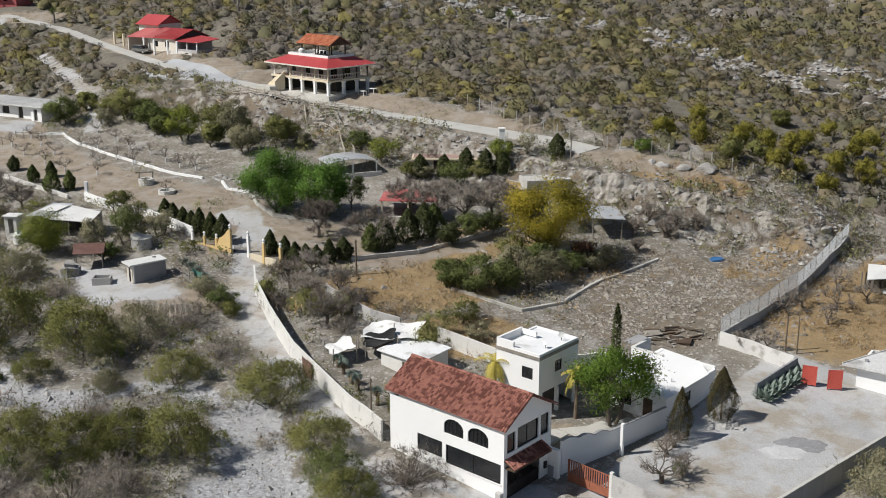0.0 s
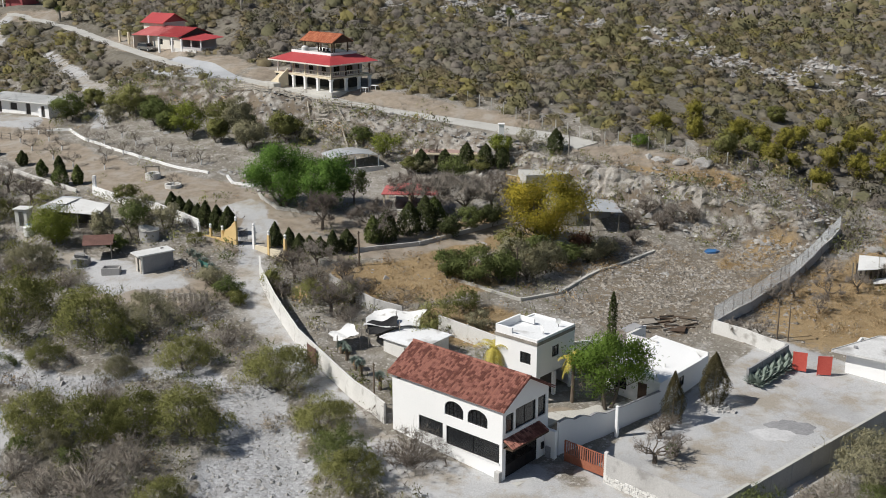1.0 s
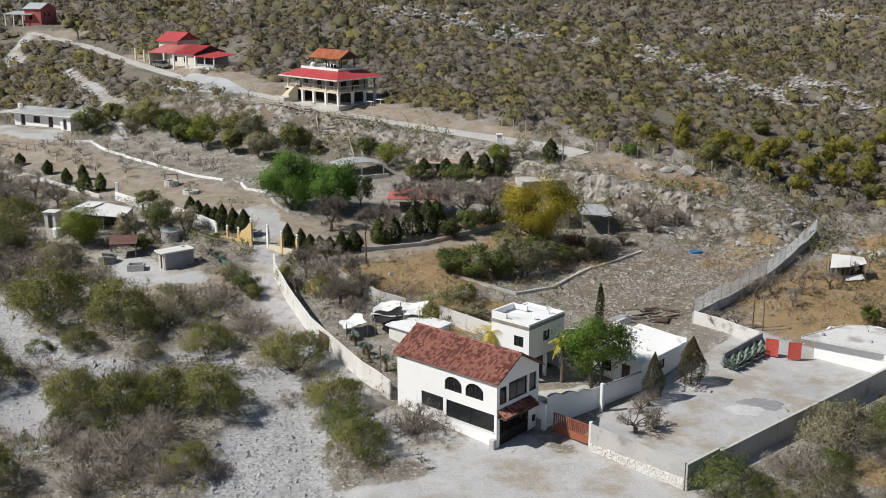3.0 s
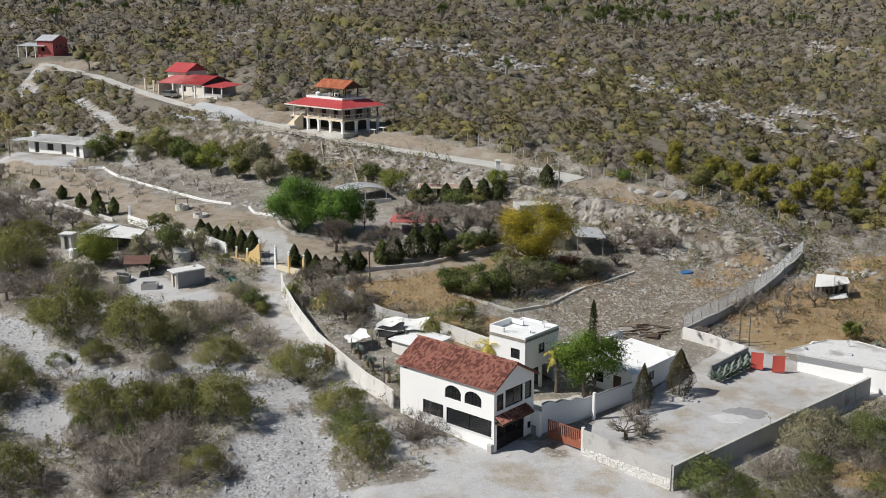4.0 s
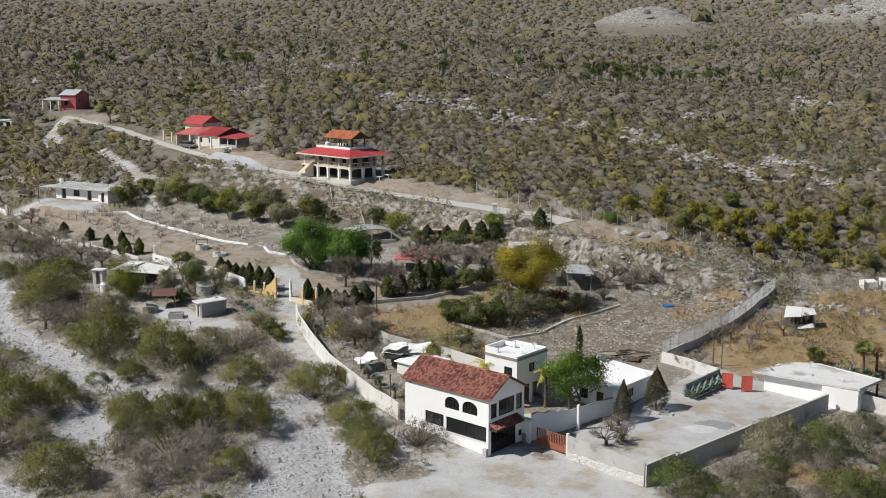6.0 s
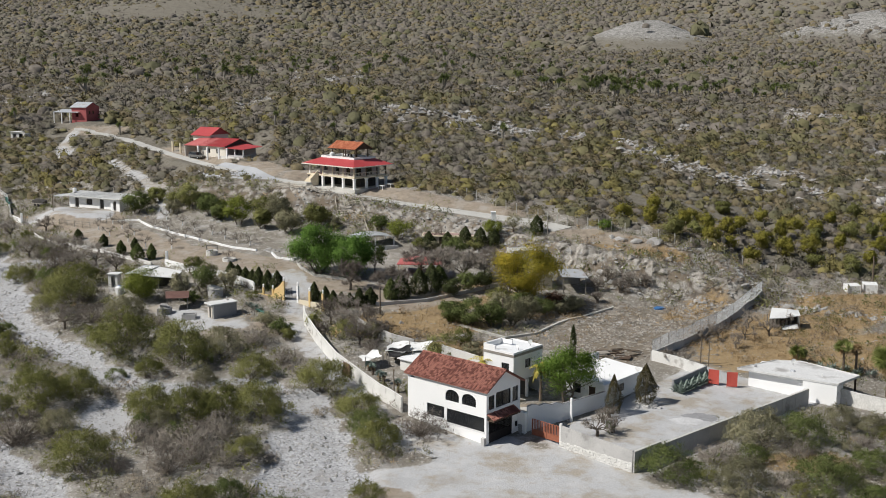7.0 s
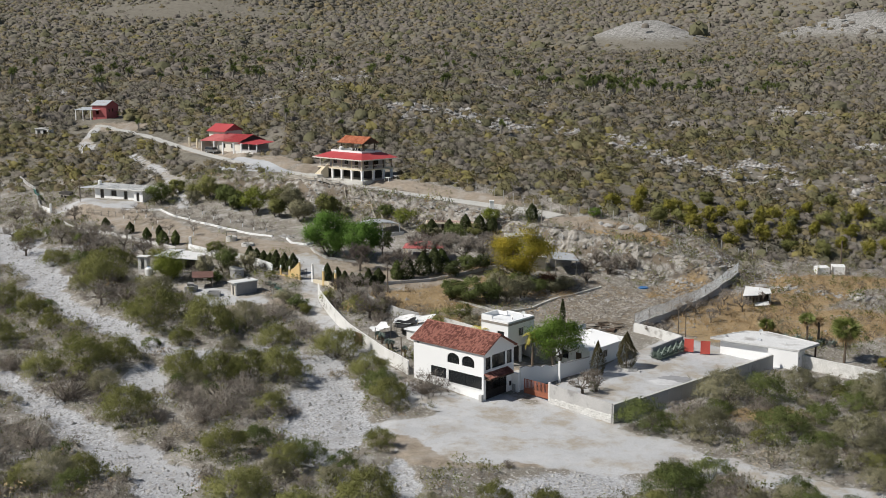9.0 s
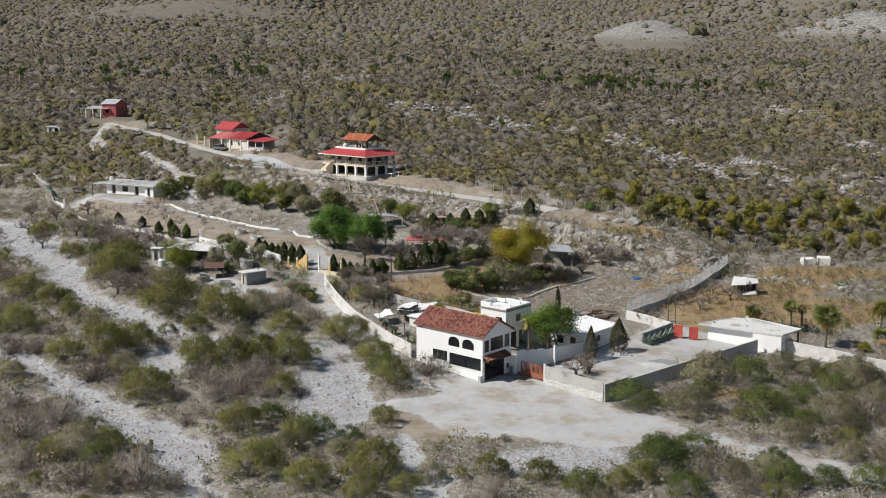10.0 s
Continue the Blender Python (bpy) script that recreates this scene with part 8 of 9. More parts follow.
hillside("scrub_upper_slope", 262, 470, 2.8, 2.4, 58, 0.15, 14, 60, "grey and olive thorn scrub covering the upper hillside")
hillside("scrub_far_slope", 470, 1250, 5.2, 4.3, 16, 0.21, 4, 80, "distant grey-brown scrub on the hills")
hillside("scrub_far_mountain", 1250, 3000, 13, 9.5, 7, 0.25, 2, 90, "distant grey-brown scrub on the mountain foot")


# ---- trees ----
def branches(mesh, rng, start, way, length, radius, level, tips, bend=0.35, fork=3, twist=0.75):
    """Grows one branch and its forks into mesh; fine ends are gathered in tips."""
    pts, p, d = [start], Vector(start), Vector(way).normalized()
    n = 3
    for k in range(n):
        d = (d + Vector(rng.normal(0, bend * 0.5, 3)) + Vector((0, 0, 0.08))).normalized()
        p = p + d * (length / n)
        pts.append(p.copy())
    mesh.tube(pts, [radius * (1 - 0.5 * k / n) for k in range(n + 1)], 5 if level > 1 else 3, False)
    if level == 0:
        tips += [tuple(pts[-1]), tuple(pts[-2])]
        return
    for k in range(fork):
        t = pts[-1] if k == 0 else pts[-2].lerp(pts[-1], rng.uniform(0, 1))
        w = (d + Vector(rng.normal(0, twist, 3))).normalized()
        w.z = max(w.z, -0.1)
        branches(mesh, rng, tuple(t), w, length * rng.uniform(0.6, 0.85), radius * 0.52, level - 1, tips, bend, fork, twist)


def tree(name, x, y, tall, wide, leaf, label, seed, n=5000, size=0.17, trunk=0.22, clump=0.9, lean=0.0, category="tree", stems=1, low=0.22):
    rng = np.random.default_rng(seed)
    t = thing(name, at(x, y), label, category)
    wood, tips = Mesh(), []
    for s in range(stems):
        a = 2 * math.pi * s / stems
        foot = (0.25 * math.cos(a) * (stems > 1), 0.25 * math.sin(a) * (stems > 1), -0.4)
        lead = Vector((0.35 * math.cos(a) * (stems > 1) + lean, 0.35 * math.sin(a) * (stems > 1), 1)).normalized()
        top = Vector(foot) + lead * (tall * low + 0.4)
        wood.tube([foot, Vector(foot).lerp(top, 0.5), top], [trunk, trunk * 0.85, trunk * 0.7], 7)
        for k in range(4 if stems == 1 else 3):
            b = 2 * math.pi * (k + rng.uniform(0, 0.6)) / 4
            branches(wood, rng, tuple(top), (0.8 * math.cos(b), 0.8 * math.sin(b), rng.uniform(0.5, 1.2)), tall * 0.26, trunk * 0.6, 2, tips)
    part("trunk", wood, BARK, t)
    q = 30                                              # clumps over an uneven egg of leaves
    d = rng.normal(size=(q, 3))
    d /= np.linalg.norm(d, axis=1)[:, None]
    d *= rng.uniform(0.55, 1.0, q)[:, None]
    mid, half = tall * (0.5 + low * 0.5), tall * (0.5 - low * 0.5)
    cc = np.array([lean * tall * 0.4, 0, mid]) + d * np.array([wide, wide, half]) * 0.84
    k = rng.integers(0, q, n)
    pts = cc[k] + rng.normal(size=(n, 3)) * np.array([wide, wide, half]) * 0.17 * rng.uniform(0.6, 1.2, q)[k][:, None]
    pts[:, 2] = np.maximum(pts[:, 2], 0.15)
    leaves = leaf_tris(pts, size, rng)
    out = puffed(leaves, cc[k][:, None, :], rng, 0.4) + puffed(leaves, np.array([0, 0, mid * 0.8]), rng, 0.2)
    part("crown", tris("crown", leaves, leaf, None, out), leaf, t)
    return t


def bare_tree(x, y, tall, label, seed, spread=0.8, stems=1, bark=BARK, fine=1500, trunk=0.14, white=False, group=""):
    rng = np.random.default_rng(seed)
    t = thing("bare_tree", at(x, y), label, "tree", group)
    wood, tips = Mesh(), []
    top = tall * 0.22
    for s in range(stems):
        a = rng.uniform(0, 6.28)
        wood.tube([(0.15 * s, 0, -0.3), (0.15 * s + 0.05, 0.03, top * 0.6), (0.15 * s, 0.1, top)], [trunk, trunk * 0.9, trunk * 0.75], 6)
        for k in range(4):
            b = a + 2 * math.pi * k / 4 + rng.uniform(-0.4, 0.4)
            branches(wood, rng, (0.15 * s, 0.1, top), (spread * math.cos(b), spread * math.sin(b), rng.uniform(0.6, 1.1)), tall * 0.3, trunk * 0.6, 2, tips, 0.5)
    part("trunk", wood, bark, t)
    if white:
        part("limewash", Mesh().tube([(0, 0, -0.05), (0.03, 0.02, 0.7)], [trunk * 1.12, trunk * 1.08], 8), WHITE, t, "whitewashed trunk foot")
    part("crown", tris("crown", twig_cloud(fine, rng, np.array(tips), tall * 0.16, 0.012 * max(1.0, tall / 4)), bark if bark is not BARK else TWIG), TWIG, t)
    return t


def cypress(x, y, tall, wide, seed, leaf=CYPRESS_LEAF, label="dark green clipped cypress", group="", taper=1.2, n=3200, size=0.14):
    rng = np.random.default_rng(seed)
    t = thing("cypress", at(x, y), label, "conifer", group)
    part("trunk", Mesh().tube([(0, 0, -0.3), (0, 0, tall * 0.6)], [0.09, 0.05], 6), BARK, t)
    h = rng.uniform(0, 1, n) ** 0.8
    prof = np.where(h < 0.3, 0.7 + 1.0 * h, 1.0 - (np.maximum(h - 0.3, 0) / 0.7) ** (1.5 * taper)) * wide
    a = rng.uniform(0, 2 * math.pi, n)
    lump = 1 + 0.16 * np.sin(3 * a + 7 * h + seed) + 0.1 * np.sin(7 * a - 11 * h)
    r = prof * lump * np.sqrt(rng.uniform(0.55, 1.1, n))
    pts = np.stack([r * np.cos(a), r * np.sin(a), 0.1 + h * tall], 1)
    leaves = leaf_tris(pts, size, rng, -0.8, 2.0)
    part("crown", tris("crown", leaves, leaf, None, puffed(leaves, np.stack([0 * h, 0 * h, h * tall * 0.75], 1)[:, None, :], rng, 0.5)), leaf, t)
    return t


def palm(x, y, tall, reach, leaf, label, seed, fan=False, n=26):
    rng = np.random.default_rng(seed)
    t = thing("palm", at(x, y), label, "palm tree")
    part("trunk", Mesh().tube([(0, 0, -0.3), (0.05, 0, tall * 0.5), (0.02, 0.05, tall)], [0.2, 0.16, 0.15], 9), POLE_WOOD, t)
    out = []
    for k in range(n):
        a, up = rng.uniform(0, 6.28), rng.uniform(-0.5, 1.0)
        d = np.array([math.cos(a), math.sin(a), 0])
        l = reach * rng.uniform(0.8, 1.1)
        spine = [np.array([0.02, 0.05, tall]) + d * l * s * (1 - 0.25 * s * (1 - up)) + np.array([0, 0, l * (up * s - 0.75 * s * s)]) for s in np.linspace(0, 1, 9)]
        sidev = np.array([-d[1], d[0], 0])
        for i in range(1, 9):
            w = reach * (0.3 if not fan else 0.4) * math.sin(math.pi * (0.12 + 0.8 * i / 9))
            for q in (-1, 1):
                for e in (0, 0.5):
                    p = spine[i - 1] * (1 - e) + spine[i] * e
                    tip = p + q * sidev * w + (spine[i] - spine[i - 1]) * 1.0 + np.array([0, 0, -0.35 * w])
                    out.append([p, p + (spine[i] - spine[i - 1]) * 0.45, tip])
    part("fronds", tris("fronds", np.array(out), leaf), leaf, t)
    return t


def fan_palm(x, y, tall, reach, label, seed, n=36, leaf=PALM_LEAF):
    """A fan palm: stiff round fans on stalks, dead ones hanging below."""
    rng = np.random.default_rng(seed)
    t = thing("palm", at(x, y), label, "palm tree", "fan palms")
    part("trunk", Mesh().tube([(0, 0, -0.3), (0.06, 0, tall * 0.5), (0.02, 0.05, tall)], [0.22, 0.17, 0.16], 9), POLE_WOOD, t)
    for name, count, low, high, mat in (("fronds", n, -0.35, 1.0, leaf), ("dead_fronds", n // 4, -1.0, -0.6, STRAW)):
        out = []
        for k in range(count):
            a, up = rng.uniform(0, 6.28), rng.uniform(low, high)
            d = np.array([math.cos(a) * math.sqrt(1 - up * up), math.sin(a) * math.sqrt(1 - up * up), up])
            s = np.cross(d, rng.normal(size=3))
            s /= np.linalg.norm(s)
            hub = np.array([0.02, 0.05, tall]) + d * reach * 0.45 * rng.uniform(0.8, 1.1)
            w = np.cross(d, s)
            out.append([np.array([0.02, 0.05, tall]), hub + s * 0.02, hub - s * 0.02])
            for i in range(11):
                g = math.radians(-75 + 15 * i)
                e = d * math.cos(g) + s * math.sin(g)
                f = np.cross(e, w)
                tip = hub + e * reach * (0.82 - 0.14 * abs(g)) * rng.uniform(0.9, 1.1) + np.array([0, 0, -0.08 * reach])
                m_ = hub + e * reach * 0.3
                out += [[hub, m_ + f * 0.04 * reach, tip], [hub, tip, m_ - f * 0.04 * reach]]
        part(name, tris(name, np.array(out), mat), mat, t)
    return t


def agave(x, y, size, seed, group="agaves"):
    rng = np.random.default_rng(seed)
    t = thing("agave", at(x, y), "large grey-blue agave with sword leaves", "agave", group)
    m = Mesh()
    for k in range(22):
        a, up = 2.4 * k, 0.25 + 0.75 * k / 22
        d = Vector((math.cos(a), math.sin(a), 0))
        s = Vector((-d.y, d.x, 0))
        l = size * rng.uniform(0.85, 1.1)
        p0, p1, p2 = d * 0.06, d * (l * 0.45 * (1 - up * 0.5)) + Vector((0, 0, l * 0.5 * up + 0.1)), d * (l * (1 - up * 0.6)) + Vector((0, 0, l * up))
        w = 0.13 * size
        m.add([p0 - s * w * 0.7, p0 + s * w * 0.7, p1 - s * w, p1 + s * w, p2, p0 + Vector((0, 0, -0.08)), p1 + Vector((0, 0, -0.09 * size))],
              [(0, 1, 3, 2), (2, 3, 4), (0, 2, 6, 5), (1, 5, 6, 3), (2, 4, 6), (3, 6, 4)])
    part("leaves", m, AGAVE_LEAF, t)


# garden trees
tree("tree", -21.6, 139.8, 8.6, 4.9, LUSH_LEAF, "broad deep green tree within a kerbed island", 11, 26000, 0.16, 0.3, 1.35, stems=2, low=0.04)
tree("tree", -15.8, 139.2, 7.4, 4.2, LUSH_LEAF, "rounded deep green tree within a kerbed island", 12, 22000, 0.16, 0.28, 1.25, stems=2, low=0.04)
tree("tree", -12.2, 141.2, 5.2, 2.4, DARK_LEAF, "small dark green garden tree", 13, 2600, 0.16, 0.15, 0.9)
tree("tree", 13.0, 129.6, 10.0, 5.9, AUTUMN_LEAF, "large tree with golden autumn leaves", 14, 30000, 0.15, 0.26, 1.3, stems=4, low=0.2)
tree("tree", 15.0, 89.2, 7.6, 4.0, LIME_LEAF, "bright green leafy tree in the courtyard", 15, 17000, 0.14, 0.2, 1.1, stems=3, low=0.2)
cypress(17.2, 101.5, 6.2, 0.45, 16, CYPRESS_LEAF, "slim dark columnar cypress behind the low house", "", 2.2, 1500)
for k, (x, y, h, r) in enumerate(((3.6, 117.2, 4.4, 3.0), (6.6, 117.4, 4.0, 2.6), (0.6, 118.4, 3.6, 2.4))):
    tree("tree", x, y, h, r, DARK_LEAF, "dense dark green thicket tree with low crown", 20 + k, 6000, 0.16, 0.16, 1.0, stems=3, low=0.08)
for k, (x, y, h, r) in enumerate(((10.0, 119.0, 4.0, 2.4), (12.4, 121.5, 3.8, 2.4), (8.2, 122.5, 3.8, 2.2))):
    tree("tree", x, y, h, r, GREY_LEAF, "dusty grey-green garden tree", 25 + k, 3600, 0.15, 0.14, 0.9, stems=3, low=0.1)
cypress(20.6, 86.9, 4.9, 1.05, 30, RUSTY_LEAF, "shaggy half-dry conifer against the courtyard wall", "", 0.9, 6500, 0.075)
cypress(25.2, 90.9, 5.0, 1.4, 31, RUSTY_LEAF, "rusty green conifer beside the low house", "", 1.0, 11000, 0.075)
for k, (x, y) in enumerate(((-35.9, 136.9), (-34.4, 135.1), (-32.9, 133.9), (-31.6, 132.8), (-30.2, 131.0), (-28.6, 130.0), (-26.9, 128.6))):
    cypress(x, y, (2.6, 2.5, 2.4, 2.3, 3.3, 3.2, 3.5)[k], (0.8, 0.75, 0.75, 0.7, 0.85, 0.85, 1.0)[k], 40 + k, CYPRESS_LEAF, "dark green clipped cypress beside the entrance", "entrance cypresses", 1.3)
for k, (x, y) in enumerate(((-20.6, 125.4), (-18.8, 124.7), (-17.5, 124.0), (-16.2, 123.6), (-14.9, 123.5), (-13.4, 123.7))):
    cypress(x, y, (2.9, 2.6, 2.2, 2.1, 2.1, 2.8)[k], 0.8, 50 + k, CYPRESS_LEAF, "dark green cypress along the garden wall", "garden cypresses", 1.1)
for k, (x, y, h) in enumerate(((-3.3, 155.0, 3.0), (0.2, 155.2, 3.0), (3.4, 155.2, 3.6), (6.2, 154.6, 3.4), (8.6, 154.4, 2.8), (16.4, 154.6, 3.3))):
    cypress(x, y, h + 0.3, 1.1, 60 + k, CYPRESS_LEAF, "round-headed dark cypress by the yellow house", "cypresses by the yellow house", 1.7, 3600, 0.14)
for k, (x, y, h, r) in enumerate(((-7.1, 128.6, 4.0, 1.4), (-4.4, 131.6, 4.2, 1.5), (-2.4, 133.0, 4.6, 1.6), (-8.8, 128.2, 3.2, 1.1), (-11.8, 124.9, 2.6, 1.0), (-1.2, 134.8, 3.8, 1.5))):
    cypress(x, y, h, r, 70 + k, DARK_LEAF if k in (3, 5) else CYPRESS_LEAF, "untrimmed dark conifer in the garden", "garden conifers", 1.2, 3600, 0.15)
for k, (x, y, h, r) in enumerate(((-60.2, 157.0, 2.4, 0.8), (-58.0, 158.4, 2.4, 0.7), (-55.6, 151.6, 2.9, 1.2), (-65.2, 162.8, 2.2, 0.8), (-53.2, 152.0, 2.7, 0.8), (-72.5, 170, 2.0, 0.8))):
    cypress(x, y, h, r, 80 + k, CYPRESS_LEAF if k % 2 else DARK_LEAF, "dark conifer along the western wall", "western conifers", 1.3, 2600, 0.15)
tree("tree", 5.2, 153.6, 2.6, 1.9, OLIVE, "low olive-green bush tree by the yellow house", 90, 1500, 0.14, 0.1, 0.7, low=0.08)
tree("tree", 12.2, 156.2, 3.6, 1.7, GREY_LEAF, "brown-green tree by the chimney", 91, 1300, 0.14, 0.1, 0.7)
tree("tree", 28.8, 154.6, 2.2, 1.5, LIME_LEAF, "small bright green bush at the road end", 92, 1300, 0.13, 0.08, 0.6, low=0.08)
for k, (x, y, h, r, leaf) in enumerate(((-41.3, 172.6, 4.6, 2.5, LIME_OLIVE), (-48.4, 179.6, 4.4, 2.8, DARK_LEAF), (-54.2, 186.0, 4.8, 3.2, OLIVE), (-36.0, 169.0, 4.8, 2.8, OLIVE), (-33.2, 172.0, 4.2, 2.5, GREY_LEAF),
                                        (-30.5, 165.8, 4.6, 2.6, GREY_LEAF), (-25.6, 168.0, 4.4, 2.6, OLIVE), (-46.2, 176.4, 3.6, 2.2, DARK_LEAF), (-65.5, 186.6, 3.8, 2.6, DARK_LEAF), (-62.5, 192.0, 3.2, 2.0, OLIVE))):
    tree("tree", x, y, (1.3, 1.05, 1.2, 0.85)[k % 4] * h, (1.3, 1.1, 0.95, 0.8)[k % 4] * r, leaf, "wild tree on the bluff below the terrace", 100 + k, 6500, 0.17, 0.14, 1.0, stems=2, low=0.12)
tree("tree", -47.8, 126.6, 5.2, 3.6, LIME_OLIVE, "bright green bush tree in front of the hut", 112, 13000, 0.12, 0.14, 0.9, stems=2, low=0.08)
for k, (x, y, h, r, leaf) in enumerate(((-41.6, 125.4, 4.6, 1.7, GREY_LEAF), (-38.4, 127.6, 5.2, 2.5, DARK_LEAF), (-39.6, 123.4, 2.2, 1.5, DARK_LEAF), (-43.0, 140.2, 3.4, 2.1, OLIVE), (-35.0, 130.4, 3.8, 2.0, GREY_LEAF), (-39.4, 133.6, 3.6, 2.1, GREY_LEAF))):
    tree("tree", x, y, h, r, leaf, "dusty green tree shading the hut yard", 115 + k, 3000, 0.13, 0.12, 0.9, stems=2, low=0.22)

rb = np.random.default_rng(37)
for k in range(16):
    t = 0.06 + 0.5 * (k + rb.uniform(0, 0.8)) / 16
    j = int(t * (len(BLUFF) - 1))
    e = Vector(BLUFF[j]).lerp(Vector(BLUFF[j + 1]), t * (len(BLUFF) - 1) - j)
    h = rb.uniform(2.2, 4.2)
    tree("tree", e.x - 2.0 + rb.normal(0, 2.0), e.y - 5.5 + rb.normal(0, 2.2), h, h * 0.7, (OLIVE, GREY_LEAF, DARK_LEAF, LIME_OLIVE)[k % 4], "wild bush tree on the stony bluff", 480 + k, 2600, 0.16, 0.12, 0.9, stems=2, low=0.08)

# bare trees
for k, (x, y, h, s) in enumerate(((-17.0, 114.6, 4.6, 2), (-14.6, 111.6, 4.4, 3), (-12.2, 107.6, 4.2, 2), (-11.4, 114.2, 4.2, 2), (-15.0, 119.2, 4.0, 2), (-10.0, 110.4, 3.6, 2))):
    bare_tree(x, y, h, "leafless grey thorn tree behind the road wall", 130 + k, 1.0, s, BARK, 2600)
for k, (x, y, h) in enumerate(((-15.6, 131.6, 4.4), (-4.4, 140.4, 5.0), (-0.6, 140.0, 5.2), (2.8, 138.6, 5.4), (6.4, 141.4, 5.0), (-8.6, 129.6, 4.6), (9.6, 139.5, 4.4))):
    bare_tree(x, y, 1.3 * h, "leafless spreading garden tree", 140 + k, 1.2, 2, BARK, 4200)
for k, (x, y, h, r, leaf) in enumerate(((15.0, 124.6, 3.0, 2.2, DARK_LEAF), (18.2, 126.4, 2.8, 2.0, GREY_LEAF), (11.4, 126.8, 3.2, 2.2, DARK_LEAF), (17.4, 130.4, 2.6, 1.8, RUSSET), (20.6, 129.0, 2.4, 1.8, GREY_LEAF), (8.4, 128.4, 3.0, 2.0, OLIVE), (3.4, 134.0, 3.4, 1.9, DARK_LEAF), (6.0, 136.0, 3.2, 1.8, CYPRESS_LEAF), (0.8, 131.4, 3.0, 1.6, CYPRESS_LEAF))):
    tree("tree", x, y, h, r, leaf, "low dark garden tree in dry leaf litter", 460 + k, 3200, 0.15, 0.12, 0.9, stems=2, low=0.06)
bare_tree(17.6, 79.8, 3.6, "gnarled leafless tree in the gravel lot", 150, 1.1, 2, BARK, 900)
bare_tree(19.6, 81.0, 2.4, "low leafless brush in the gravel lot", 151, 1.3, 2, BARK, 700)
for k, (x, y, h) in enumerate(((18.8, 84.0, 2.2), (19.8, 85.6, 2.0))):
    bare_tree(x, y, h, "leafless tangled brush at the foot of the courtyard wall", 940 + k, 1.4, 2, BARK, 500)
tree("tree", 19.2, 80.6, 1.6, 0.7, DARK_LEAF, "small green bush in the gravel lot", 944, 1200, 0.08, 0.05, 0.6, low=0.05)
for k, (x, y, h) in enumerate(((38.2, 115.2, 3.6), (40.6, 117.0, 3.2), (44.4, 116.4, 3.6), (48.6, 118.6, 3.4), (33.4, 105.2, 3.0), (53.0, 121.6, 3.4), (31.0, 105.8, 2.6), (46.6, 122.8, 3.4), (42.0, 112.4, 2.8))):
    bare_tree(x, y, h, "leafless tree in the dry grass plot", 160 + k, 1.0, 1, BARK, 1300)
for k, (x, y, h) in enumerate(((27.4, 141.0, 3.6), (30.8, 140.2, 3.4), (33.6, 139.8, 3.2), (25.0, 138.4, 3.0), (29.0, 138.0, 3.0), (24.6, 133.6, 2.4))):
    bare_tree(x, y, h, "leafless brush tree below the rock face", 175 + k, 1.1, 3, BARK, 2000)
for k, (x, y) in enumerate(((-58.4, 173.7), (-55.0, 171.4), (-61.4, 169.8), (-61.3, 165.3), (-50.3, 165.4), (-47.0, 162.6), (-45.4, 166.8), (-42.2, 163.2), (-39.4, 160.4), (-36.6, 158.6), (-52.3, 163.0), (-57.6, 180.2), (-68.6, 179.8),
                            (-56.8, 161.0), (-53.0, 174.6), (-65.4, 175.4), (-70.4, 176.0), (-49.6, 170.2), (-66.6, 170.8), (-38.4, 148.0), (-51.2, 158.4))):
    bare_tree(x, y, 2.9 if k != 19 else 2.5, "young leafless orchard tree with whitewashed foot", 190 + k, 0.75, 1, BARK, 420, 0.09, True, "orchard trees")
for k, (x, y, h) in enumerate(((-56.2, 114.6, 5.4), (-68.6, 155.0, 5.6), (-62.8, 150.0, 5.0), (-66.0, 147.6, 4.6), (-73.4, 157.6, 5.2), (-70.4, 150.6, 4.6), (-78.0, 158.6, 4.6), (-83.0, 152.6, 4.4), (-96.0, 160.4, 4.6), (-92.0, 168.6, 4.8), (-104.0, 158.0, 4.4), (-88.4, 176.0, 4.4), (-97.4, 185.0, 4.2), (-82.6, 180.0, 4.0), (-57.6, 144.8, 4.4))):
    bare_tree(x, y, h, "leafless grey thorn tree by the dry channel", 440 + k, 1.25, 2, BARK, 2200)
bare_tree(-62.6, 143.6, 4.0, "twisted leafless tree on the bank", 220, 1.2, 2, BARK, 1400)
bare_tree(-58.6, 140.4, 3.2, "leafless tree near the hut", 221, 1.1, 2, BARK, 1000)
bare_tree(-2.2, 158.8, 3.8, "pale leafless tree by the yellow house", 222, 1.0, 2, BARK, 1000)

for k, (x, y, h, r, leaf) in enumerate(((-0.5, 105.6, 3.2, 2.2, OLIVE), (2.4, 109.2, 2.6, 1.9, OLIVE), (3.8, 105.4, 2.4, 1.7, GREY_LEAF), (-1.9, 101.9, 2.8, 1.8, OLIVE), (-10.6, 110.0, 3.0, 1.8, GREY_LEAF), (-19.2, 112.4, 2.6, 1.4, OLIVE))):
    tree("tree", x, y, h, r, leaf, "feathery olive-green tree behind the houses", 420 + k, 2600, 0.11, 0.1, 0.8, stems=3, low=0.06)

for k, (x, y, h, r, leaf) in enumerate(((-25.8, 113.2, 2.6, 2.0, GREY_LEAF), (-23.6, 110.6, 2.4, 1.9, DARK_LEAF), (-22.4, 108.4, 1.6, 1.3, OLIVE))):
    tree("tree", x, y, h, r, leaf, "scrubby dark bush tree beside the dirt road", 930 + k, 3600, 0.1, 0.1, 0.8, stems=3, low=0.05)

